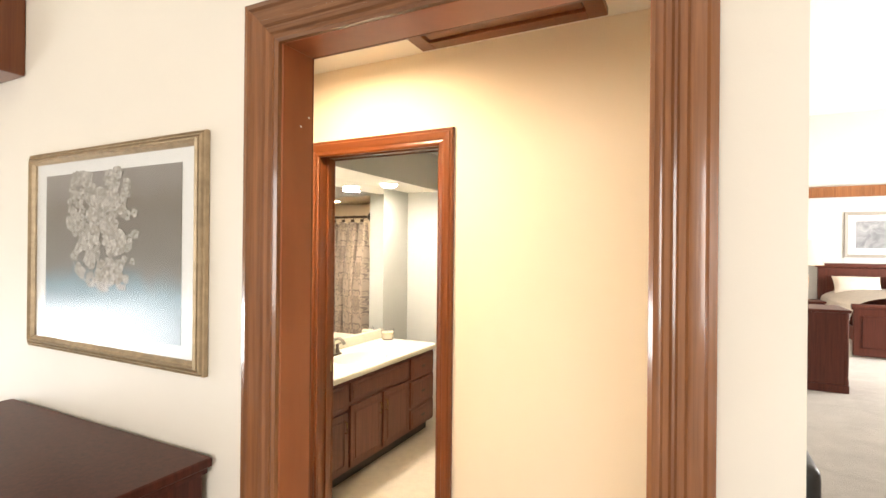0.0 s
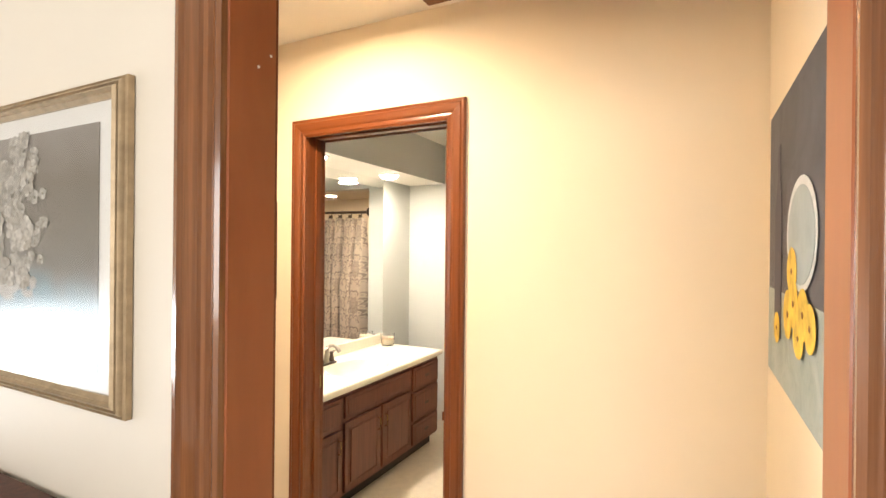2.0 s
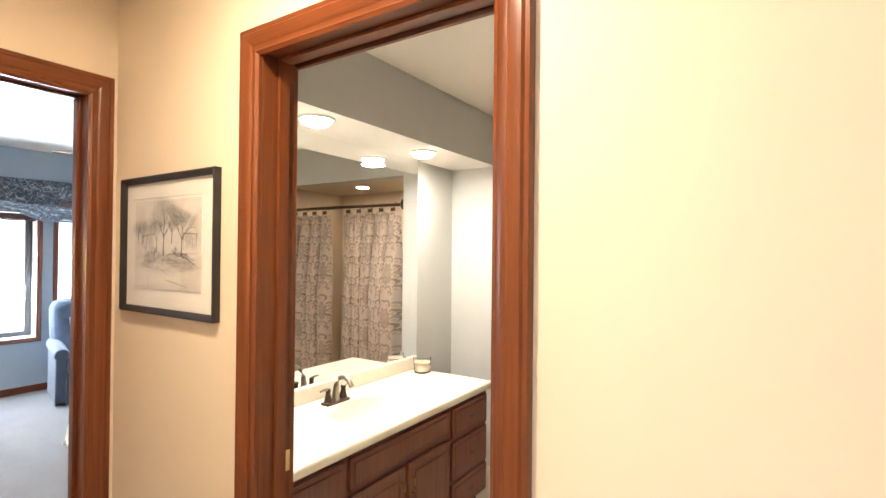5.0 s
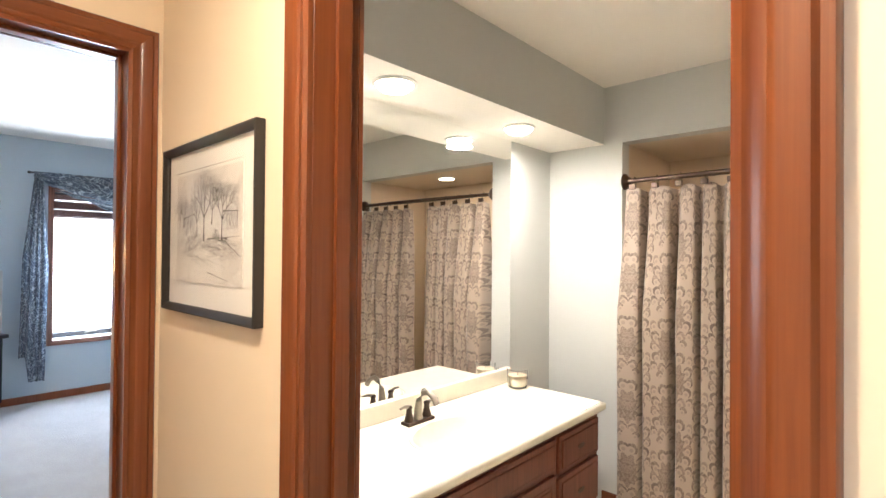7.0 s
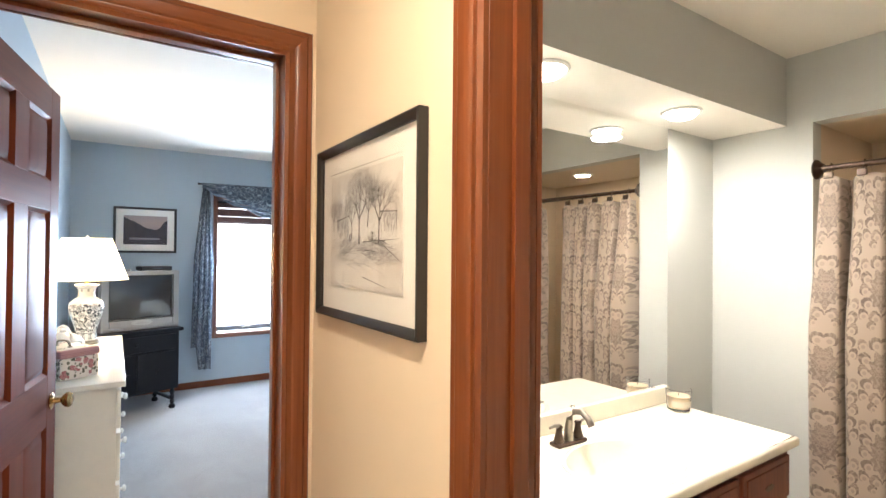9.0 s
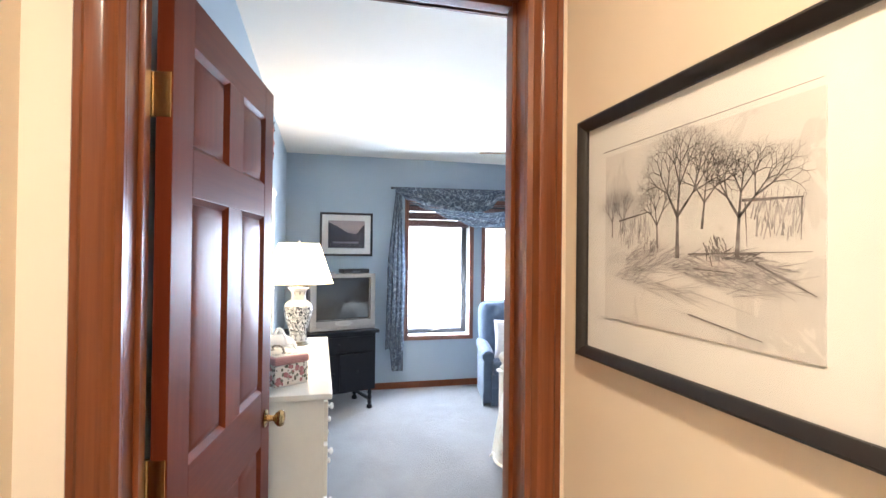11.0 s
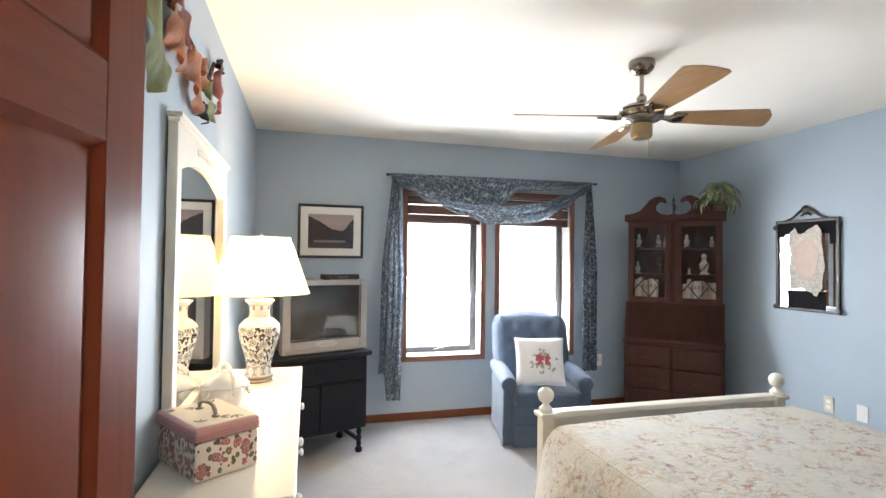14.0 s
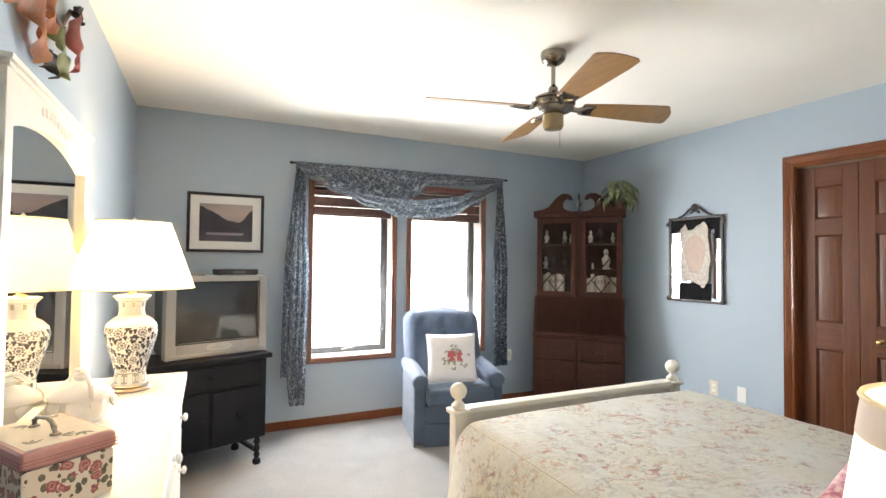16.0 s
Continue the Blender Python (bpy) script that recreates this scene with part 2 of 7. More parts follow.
def outline(bm, pts, depth, m=Matrix()):
    """A flat shape in the xz plane, given depth along y."""
    front = [bm.verts.new(m @ Vector((x, 0, z))) for x, z in pts]
    back = [bm.verts.new(m @ Vector((x, depth, z))) for x, z in pts]
    bm.faces.new(front)
    bm.faces.new(list(reversed(back)))
    for i in range(len(pts)):
        j = (i + 1) % len(pts)
        bm.faces.new((front[j], front[i], back[i], back[j]))
    return bm


def sheet(bm, fn, nu, nv, thick=0.0):
    """A surface fn(u, v) for u, v from 0 to 1, with a back when thick."""
    g = [[bm.verts.new(fn(i / nu, j / nv)) for j in range(nv + 1)] for i in range(nu + 1)]
    fs = [bm.faces.new((g[i][j], g[i + 1][j], g[i + 1][j + 1], g[i][j + 1])) for i in range(nu) for j in range(nv)]
    if thick:
        bmesh.ops.solidify(bm, geom=fs, thickness=thick)
    return bm


def finish(name, bm, mats, smooth=True):
    bmesh.ops.recalc_face_normals(bm, faces=bm.faces)
    me = bpy.data.meshes.new(name)
    bm.to_mesh(me)
    bm.free()
    for m in mats if isinstance(mats, (list, tuple)) else [mats]:
        me.materials.append(m)
    if smooth:
        me.polygons.foreach_set("use_smooth", [True] * len(me.polygons))
        me.set_sharp_from_angle(angle=radians(35))
    return me


def part(name, bm, material, parent, label=""):
    ob = new(name, finish(name, bm, material))
    if len(ob.data.polygons) > 6:
        ob.modifiers.new("weighted", 'WEIGHTED_NORMAL').keep_sharp = True
    ob.parent = parent
    return tagged(ob, label)


def thing(name, m, label, category, group="", kind=""):
    ob = new(name)
    ob.empty_display_size = 0.05
    ob.matrix_world = m
    return tagged(ob, label, category, group, kind)


def structure(name, bm, material, label, category="wall"):
    return tagged(new(name, finish(name, bm, material, False)), label, category, kind="structure")


B = bmesh.new


def wall(name, axis, a0, a1, t0, t1, z0, z1, openings, neg, pos, label):
    """A wall that runs along an axis from a0 to a1, t0 to t1 thick, with openings (from, to, bottom, top). neg and pos paint its two faces."""
    bm = B()
    cuts = sorted({a0, a1, *(o[0] for o in openings), *(o[1] for o in openings)})
    for p, q in zip(cuts, cuts[1:]):
        mid, spans, low = (p + q) / 2, [], z0
        for o in sorted((o for o in openings if o[0] < mid < o[1]), key=lambda o: o[2]):
            if o[2] > low:
                spans.append((low, o[2]))
            low = o[3]
        if low < z1:
            spans.append((low, z1))
        for lo, hi in spans:
            box(bm, *((p, q, t0, t1) if axis == 'x' else (t0, t1, p, q)), lo, hi)
    bmesh.ops.remove_doubles(bm, verts=bm.verts, dist=0.0005)
    k = 1 if axis == 'x' else 0
    inner = [f for f in bm.faces if sum(1 for g in bm.faces if g is not f and (g.calc_center_median() - f.calc_center_median()).length < 0.0005)]
    bmesh.ops.delete(bm, geom=inner, context='FACES_ONLY')
    bmesh.ops.recalc_face_normals(bm, faces=bm.faces)
    for f in bm.faces:
        f.material_index = 1 if f.normal[k] > 0.5 else 0
    return structure(name, bm, [neg, pos], label)


# ---- the shell ----
FB, CB = 0.025, 2.505     # bedroom floor and ceiling
CH = 2.475                # hall ceiling
FW, CW = -0.06, 2.48      # bathroom floor and ceiling
wall("wall_hall_entry", 'x', -3.325, -0.565, 3.41, 3.52, 0, 4.2, [(-1.673, -0.772, 0, 2.082)], CREAM, YELLOW, "painted wall, cream outside and straw yellow towards the hall")
wall("wall_between_rooms", 'x', -7.87, -3.325, 3.41, 3.66, 0, 4.2, [], CREAM, BLUE, "painted wall between the first room and the blue bedroom")
wall("wall_hall_end", 'y', 3.52, 4.52, -0.735, -0.565, 0, 4.2, [], YELLOW, CREAM, "straw yellow wall at the end of the hall")
wall("wall_hall_back", 'x', -3.325, -0.565, 4.52, 4.63, -0.1, 4.2, [(-2.512, -1.762, -0.1, 2.058)], YELLOW, GREY, "straw yellow hall wall around the bathroom door")
wall("wall_bedroom_door", 'y', 3.52, 4.52, -3.43, -3.325, 0, 2.7, [(3.66, 4.445, 0, 2.058)], BLUE, YELLOW, "wall with the bedroom doorway, yellow and blue")
wall("wall_bedroom_bath", 'y', 4.52, 7.82, -3.43, -3.375, -0.1, 2.7, [], BLUE, GREY, "wall between the blue bedroom and the grey bathroom")
wall("wall_bedroom_window", 'y', 3.66, 7.82, -7.87, -7.65, 0, 2.7, [(4.905, 5.662, 0.56, 2.06), (5.782, 6.575, 0.56, 2.06)], CREAM, BLUE, "light blue wall with two windows")
wall("wall_bedroom_closet", 'x', -7.87, -3.43, 7.82, 7.94, 0, 2.7, [(-5.52, -4.13, 0, 2.09)], BLUE, CREAM, "light blue wall with the closet opening")
wall("wall_bath_far", 'x', -3.375, -1.24, 6.89, 6.99, -0.1, 2.6, [(-2.885, -1.36, -0.1, 2.13)], GREY, BEIGE, "grey bathroom wall around the shower alcove")
wall("wall_bath_side", 'y', 4.63, 6.89, -1.36, -1.24, -0.1, 2.6, [], GREY, CREAM, "grey painted bathroom wall")
wall("wall_shower_left", 'y', 6.99, 7.80, -2.985, -2.885, -0.1, 2.13, [], GREY, BEIGE, "beige shower wall")
wall("wall_shower_right", 'y', 6.99, 7.80, -1.36, -1.26, -0.1, 2.13, [], BEIGE, CREAM, "beige shower wall")
wall("wall_shower_back", 'x', -2.985, -1.26, 7.72, 7.80, -0.1, 2.13, [], BEIGE, CREAM, "beige shower wall")
# first room and the far bedroom, closed around; their window openings are assumed
wall("wall_room_left", 'y', -2.5, 3.41, -6.1, -6.0, 0, 4.2, [(0.5, 2.5, 0.22, 1.06)], CREAM, CREAM, "cream painted wall")
wall("wall_room_back", 'x', -6.0, 5.1, -2.6, -2.5, 0, 4.2, [(-2.2, 1.4, 0.5, 2.7)], CREAM, CREAM, "cream painted wall with an assumed wide window")
wall("wall_room_right", 'y', -2.5, 14.3, 5.0, 5.1, 0, 4.2, [(9.4, 12.6, 0.5, 2.7)], CREAM, CREAM, "cream painted wall with an assumed wide window")
wall("wall_master_far", 'x', -1.5, 5.0, 14.2, 14.3, 0, 4.2, [], paint("pale_grey_wall_paint", (0.60, 0.585, 0.56)), CREAM, "pale wall behind the far bed")
wall("wall_master_left", 'y', 4.63, 14.2, -0.735, -0.565, 0, 4.2, [], CREAM, CREAM, "cream painted wall")


def slab(name, x0, x1, y0, y1, z0, z1, material, label, category):
    return structure(name, box(B(), x0, x1, y0, y1, z0, z1), material, label, category)


slab("floor", -6.0, 5.0, -2.5, 3.41, -0.1, 0.0, CARPET, "pale grey cut-pile carpet", "floor")
slab("floor_master", -0.565, 5.0, 3.41, 14.2, -0.1, 0.0, CARPET, "pale grey cut-pile carpet", "floor")
slab("floor_hall", -3.325, -0.735, 3.41, 4.52, -0.1, -0.002, CARPET, "pale grey cut-pile carpet", "floor")
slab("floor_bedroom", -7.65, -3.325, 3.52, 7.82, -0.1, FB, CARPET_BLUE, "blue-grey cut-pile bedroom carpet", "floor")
slab("floor_bath", -3.375, -1.36, 4.53, 7.75, -0.2, FW, VINYL, "beige sheet vinyl bathroom floor", "floor")
slab("ceiling_bedroom", -7.65, -3.43, 3.66, 7.82, CB, CB + 0.1, WHITE, "white painted bedroom ceiling", "ceiling")
slab("ceiling_hall", -3.325, -0.735, 3.52, 4.52, CH, CH + 0.1, WHITE, "white painted hall ceiling", "ceiling")
slab("ceiling_bath", -3.375, -1.36, 4.63, 6.89, CW, CW + 0.1, WHITE, "white painted bathroom ceiling", "ceiling")
slab("ceiling_shower", -2.885, -1.36, 6.99, 7.72, 2.13, 2.2, BEIGE, "beige shower ceiling", "ceiling")
slab("ceiling_room", -6.1, 5.1, -2.6, 14.3, 4.2, 4.3, WHITE, "white painted high ceiling", "ceiling")
sof = B()
box(sof, -3.375, -3.0, 4.63, 6.89, 2.13, CW)
bmesh.ops.recalc_face_normals(sof, faces=sof.faces)
for f in sof.faces:
    f.material_index = 1 if f.normal.z < -0.5 else 0
structure("soffit", sof, [GREY, WHITE], "grey soffit with a white underside over the vanity", "soffit")
slab("ground", -90, 90, -90, 90, -0.6, -0.5, plain("lawn", (0.10, 0.13, 0.05), 0.9, vary=0.3, scale=3), "lawn outside the windows", "ground")
# glowing sheet in place of the blown-out daylight outdoors
slab("backdrop", -14.2, -14, -6, 18, -0.5, 9, glow("glowing_white_distance", (0.93, 0.96, 1.0), 3.2), "plain glowing backdrop for the blown-out outdoors beyond the windows", "backdrop")


# ---- doors, casings and trim ----
PLAIN_CASING = [(0, 0), (0, 0.011), (0.010, 0.017), (0.018, 0.012), (0.028, 0.012), (0.036, 0.018), (0.060, 0.020), (0.066, 0.016), (0.076, 0.018), (0.080, 0.012), (0.080, 0)]
FLUTED_CASING = [(0, 0), (0, 0.013), (0.008, 0.018), (0.016, 0.014), (0.022, 0.014), (0.027, 0.021), (0.037, 0.023), (0.042, 0.016), (0.047, 0.016), (0.052, 0.022), (0.064, 0.024), (0.069, 0.018), (0.075, 0.020), (0.096, 0.022), (0.102, 0.030), (0.116, 0.028), (0.116, 0)]


def casing(parent, m, x0, x1, top, profile, material, base=0.0, sill=False):
    """Mitred moulding round an opening in the local xz plane; y is out of the wall."""
    for name, line in (("casing_side", lambda w: ((x0 - w, base - (w if sill else 0)), (x0 - w, top + w))), ("casing_head", lambda w: ((x0 - w, top + w), (x1 + w, top + w))), ("casing_side", lambda w: ((x1 + w, top + w), (x1 + w, base - (w if sill else 0)))), ("casing_sill", lambda w: ((x1 + w, base - w), (x0 - w, base - w)))):
        if name == "casing_sill" and not sill:
            continue
        bm = B()
        a, b = [], []
        for w, d in profile:
            p, q = line(w)
            a.append(bm.verts.new((p[0], d, p[1])))
            b.append(bm.verts.new((q[0], d, q[1])))
        for i in range(len(profile) - 1):
            bm.faces.new((a[i], a[i + 1], b[i + 1], b[i]))
        bm.faces.new(a)
        bm.faces.new(list(reversed(b)))
        ob = part(name, bm, material if name == "casing_side" else HOR.get(material, material), parent)
        ob.matrix_local = m


def jambs(parent, m, x0, x1, top, depth, material, base=0.0, stop=None):
    for n, b in (("jamb", (x0 - 0.02, x0, base, top)), ("jamb", (x1, x1 + 0.02, base, top)), ("head_jamb", (x0 - 0.02, x1 + 0.02, top, top + 0.02))):
        ob = part(n, box(B(), b[0], b[1], -depth, 0, b[2], b[3], 0.002, 1), material if n == "jamb" else HOR.get(material, material), parent)
        ob.matrix_local = m
    if stop:
        for b in ((x0, x0 + 0.011, base, top), (x1 - 0.011, x1, base, top), (x0 + 0.011, x1 - 0.011, top - 0.011, top)):
            ob = part("door_stop", box(B(), b[0], b[1], -stop - 0.035, -stop, b[2], b[3], 0.003, 2), material, parent)
            ob.matrix_local = m


# cased opening into the hall: local y points at the first room
t = thing("trim_hall_opening", pose(0, 0, 0), "glossy stained oak casing with fluted mouldings", "door casing", kind="structure")
NEG = Matrix.Diagonal((1, -1, 1, 1))
casing(t, Matrix.Translation((0, 3.41, 0)) @ NEG, -1.657, -0.790, 2.062, [(w * 0.89, d) for w, d in FLUTED_CASING], TRIM_OAK)
casing(t, Matrix.Translation((0, 3.52, 0)), -1.657, -0.790, 2.062, [(w * 0.5, d * 0.7) for w, d in PLAIN_CASING], TRIM)
jambs(t, Matrix.Translation((0, 3.41, 0)) @ NEG, -1.653, -0.792, 2.062, 0.11, JAMBWOOD)
for x, z in ((-1.651, 1.865), (-1.651, 1.895)):
    part("nail_hole", lathe(B(), [(0.003, 0), (0.003, 0.001)], pose(x - 0.0015, 3.475 + z - 1.865, z, 0, 90), 8), WHITEPLASTIC, t)

# bathroom doorway
t = thing("trim_bathroom_doorway", pose(0, 0, 0), "orange-brown stained wooden casing of the bathroom door", "door casing", kind="structure")
casing(t, Matrix.Translation((0, 4.52, 0)) @ NEG, -2.492, -1.782, 2.025, PLAIN_CASING, TRIM, -0.06)
jambs(t, Matrix.Translation((0, 4.52, 0)) @ NEG, -2.492, -1.782, 2.038, 0.11, TRIM, -0.06, 0.05)
casing(t, Matrix.Translation((0, 4.63, 0)), -2.492, -1.782, 2.025, PLAIN_CASING, TRIM, -0.06)
part("strike_plate", box(B(), -2.492, -2.489, 4.595, 4.625, 0.87, 0.93, 0.001), BRASS, t, "brass strike plate")
for z in (0.25, 1.05, 1.80):
    part("hinge", box(B(), -1.785, -1.782, 4.592, 4.624, z, z + 0.09, 0.001), BRASS, t, "brass hinge leaf")

# bedroom doorway
t = thing("trim_bedroom_doorway", pose(0, 0, 0), "red-brown stained wooden casing of the bedroom door", "door casing", kind="structure")
YX = Matrix(((0, 1, 0, 0), (1, 0, 0, 0), (0, 0, 1, 0), (0, 0, 0, 1)))
casing(t, Matrix.Translation((-3.325, 0, 0)) @ YX, 3.68, 4.425, 2.032, PLAIN_CASING, TRIM)
jambs(t, Matrix.Translation((-3.325, 0, 0)) @ YX, 3.68, 4.425, 2.038, 0.105, TRIM, 0, 0.05)
casing(t, Matrix.Translation((-3.43, 0, 0)) @ YX @ NEG, 3.68, 4.425, 2.032, [(w, d * 0.8) for w, d in PLAIN_CASING], TRIM)


def panel_door(name, width, z0, z1, thick, rows, stile, material, label, m, muntin=0.0):
    """A moulded door: stiles and through rails with raised panels in rows of (bottom, top); a muntin parts each row in two."""
    d = thing(name, m, label, "door", kind="structure")
    mid = width / 2
    cols = ((stile, mid - muntin / 2), (mid + muntin / 2, width - stile)) if muntin else ((stile, width - stile),)
    for a, b in ((0, stile), (width - stile, width)):
        part("stile", box(B(), a, b, 0, thick, z0, z1, 0.003), material, d)
    for lo, hi in zip([z0, *[r[1] for r in rows]], [*[r[0] for r in rows], z1]):
        part("rail", box(B(), stile, width - stile, 0.0004, thick - 0.0004, lo, hi, 0.002), HOR.get(material, material), d)
    if muntin:
        for lo, hi in rows:
            part("muntin", box(B(), mid - muntin / 2, mid + muntin / 2, 0.0002, thick - 0.0002, lo, hi, 0.002), material, d)
    for lo, hi in rows:
        for a, b in cols:
            bm = B()
            for s, y in ((-1, 0), (1, thick)):
                inset, e = 0.038, [(a, lo), (b, lo), (b, hi), (a, hi)]
                y_edge, y_mid, y_field = y - s * 0.001, y - s * 0.013, y - s * 0.004
                loops = []
                for k, yy in ((0.0, y_edge), (0.012, y_mid), (0.016, y_mid), (inset, y_field)):
                    loops.append([bm.verts.new((x + (k if x == a else -k), yy, z + (k if z == lo else -k))) for x, z in e])
                for p, q in zip(loops, loops[1:]):
                    for i in range(4):
                        bm.faces.new((p[i], p[(i + 1) % 4], q[(i + 1) % 4], q[i]))
                bm.faces.new(loops[-1])
            part("panel", bm, material, d)
    return d


KNOB = [(0.028, 0), (0.030, 0.004), (0.012, 0.010), (0.009, 0.030), (0.018, 0.036), (0.027, 0.046), (0.028, 0.055), (0.022, 0.064), (0.006, 0.068)]
ANG = math.degrees(math.atan2(0.123, -0.765))
door = panel_door("door_1", 0.765, 0.035, 2.035, 0.033, [(0.25, 0.835), (1.015, 1.598), (1.705, 1.928)], 0.10, DOORWOOD, "open six-panel door in dark red-stained wood", pose(-3.441, 3.721, 0, 0, 0, ANG), 0.115)
part("door_handle", lathe(B(), KNOB, pose(0.705, 0, 0.915, 90)), BRASS, door, "polished brass door knob")
part("latch", box(B(), 0.7645, 0.767, 0.006, 0.027, 0.885, 0.945, 0.001), BRASS, door, "brass latch plate")
for z in (0.22, 0.977, 1.747):
    hinge = part("hinge", sweep(B(), [(0.004, 0.042, z), (0.004, 0.042, z + 0.09)], 0.0065), BRASS, door, "brass hinge")
    part("hinge_leaf", box(B(), -0.0025, -0.0003, 0.003, 0.036, z, z + 0.09, 0.0006, 1), BRASS, hinge)
    for k in (0.0, 0.03, 0.06):
        part("knuckle", lathe(B(), [(0.0078, k + 0.001), (0.0078, k + 0.028)], pose(0.004, 0.042, z), 12), BRASS, hinge)

# closet with folding doors
t = thing("trim_closet", pose(0, 0, 0), "stained wooden casing around the closet", "door casing", kind="structure")
casing(t, Matrix.Translation((0, 7.82, 0)) @ NEG, -5.508, -4.142, 2.078, PLAIN_CASING, TRIM, FB)
jambs(t, Matrix.Translation((0, 7.82, 0)) @ NEG, -5.50, -4.15, 2.07, 0.12, TRIM, FB)
for i in range(4):
    d = panel_door("door_2", 0.334, 0.04, 2.06, 0.03, [(0.26, 0.84), (1.02, 1.60), (1.71, 1.93)], 0.085, CLOSETWOOD, "closed folding closet door in red-brown stained wood", pose(-5.497 + i * 0.337, 7.862, 0))
    if i in (1, 2):
        part("door_handle", lathe(B(), [(r * 0.62, h * 0.6) for r, h in KNOB], pose(0.11 if i == 1 else 0.22, 0, 0.93, 90)), BRASS, d, "small brass knob")
slab("closet_back", -5.6, -4.05, 8.3, 8.36, 0, 2.6, CREAM, "plain closet back wall", "wall")


def baseboard(name, x0, x1, y0, y1, z, material, h=0.07):
    return structure(name, box(B(), x0, x1, y0, y1, z, z + h, 0.004), material, "low stained wooden baseboard", "baseboard")


baseboard("baseboard_1", -7.65, -7.636, 3.66, 7.82, FB, TRIM)
baseboard("baseboard_2", -7.636, -5.59, 7.806, 7.82, FB, TRIM)
baseboard("baseboard_3", -7.636, -3.6, 3.66, 3.674, FB, TRIM)
baseboard("baseboard_4", -3.0, -2.886, 6.876, 6.89, FW, TRIM, 0.08)
baseboard("baseboard_5", -6.0, -1.765, 3.396, 3.41, 0, TRIM_OAK, 0.09)
baseboard("baseboard_6", -0.565, -0.551, 3.41, 14.2, 0, TRIM_OAK, 0.09)
baseboard("baseboard_7", -0.551, 5.0, 14.186, 14.2, 0, TRIM_OAK, 0.09)


# ---- windows ----
WINWOOD = wood("window_wood", (0.26, 0.10, 0.055), (0.14, 0.05, 0.03))
SASH = plain("dark_window_sash", (0.05, 0.05, 0.055), 0.4)
REVEAL = plain("white_reveal_paint", (0.82, 0.82, 0.80), 0.5, vary=0.02)
SLAT = plain("dark_blind_slat", (0.13, 0.058, 0.045), 0.4)
for k, (y0, y1) in enumerate(((4.905, 5.662), (5.782, 6.575))):
    w = thing("window_%d" % (k + 1), pose(0, 0, 0), "casement window with stained wooden casing and raised blind", "window", kind="structure")
    casing(w, Matrix.Translation((-7.65, 0, 0)) @ YX, y0 + 0.035, y1 - 0.035, 2.04, [(a * 0.6, d) for a, d in PLAIN_CASING], WINWOOD, 0.585, True)
    for n, b in (("window_sill", (y0, y1, 0.56, 0.585)), ("reveal", (y0, y0 + 0.02, 0.585, 2.04)), ("reveal", (y1 - 0.02, y1, 0.585, 2.04)), ("reveal", (y0, y1, 2.04, 2.06))):
        part(n, box(B(), -7.87, -7.65, *b, 0.002, 1), WINWOOD if b[3] > 2.05 else REVEAL, w, "white painted window sill" if n == "window_sill" else "")
    for b in ((y0 + 0.02, y0 + 0.06, 0.585, 2.04), (y1 - 0.075, y1 - 0.02, 0.585, 2.04), (y0 + 0.06, y1 - 0.075, 0.585, 0.635), (y0 + 0.06, y1 - 0.075, 2.0, 2.04)):
        part("window_frame", box(B(), -7.862, -7.822, *b, 0.004), SASH, w)
    pane = part("pane", box(B(), -7.846, -7.842, y0 + 0.06, y1 - 0.075, 0.635, 2.0), GLASS, w)
    pane.visible_shadow = False
    part("crank_handle", sweep(B(), [(-7.822, y0 + 0.33, 0.612), (-7.795, y0 + 0.34, 0.618), (-7.785, y0 + 0.38, 0.63), (-7.785, y0 + 0.42, 0.628)], 0.007), NICKEL, w, "small metal crank handle")
    blind = thing("window_blind", pose(-7.715, 0, 0), "raised dark horizontal slat blind in the window", "blind", "bedroom blinds")
    part("head_rail", box(B(), -0.025, 0.025, y0 + 0.025, y1 - 0.025, 2.024, 2.039, 0.004), SLAT, blind)
    for z in [1.795 + 0.0098 * i for i in range(6)] + [1.860 + 0.0098 * i for i in range(8)] + [1.950 + 0.0105 * i for i in range(5)]:
        part("slat", box(B(), -0.022, 0.022, y0 + 0.03, y1 - 0.03, z, z + 0.0088), SLAT, blind)
    part("bottom_rail", box(B(), -0.024, 0.024, y0 + 0.03, y1 - 0.03, 1.778, 1.792, 0.003), SLAT, blind)
    for y in (y0 + 0.15, y1 - 0.15):
        part("cord", sweep(B(), [(0, y, 1.78), (0, y, 2.0)], 0.002, 6), SLAT, blind)

# assumed wide windows out of view, in the first room and the far bedroom
for n, (b, ax) in dict(window_3=((-2.2, 1.4, -2.58, -2.53), 'x'), window_4=((5.03, 5.08, 9.4, 12.6), 'y')).items():
    w = thing(n, pose(0, 0, 0), "assumed wide window with white frame, never in view", "window", kind="structure")
    for z0, z1 in ((0.5, 0.56), (2.64, 2.7)):
        part("window_frame", box(B(), *b, z0, z1, 0.004), REVEAL, w)
    for i in range(4):
        a0, a1 = (b[0], b[1]) if ax == 'x' else (b[2], b[3])
        p = a0 + (a1 - a0 - 0.06) * i / 3
        q = (p, p + 0.06, b[2], b[3]) if ax == 'x' else (b[0], b[1], p, p + 0.06)
        part("window_frame", box(B(), *q, 0.56, 2.64, 0.004), REVEAL, w)


# assumed low window out of view, around the lamp mirrored in the floral print
w = thing("window_5", pose(0, 0, 0), "assumed low window with white frame, never in view", "window", kind="structure")
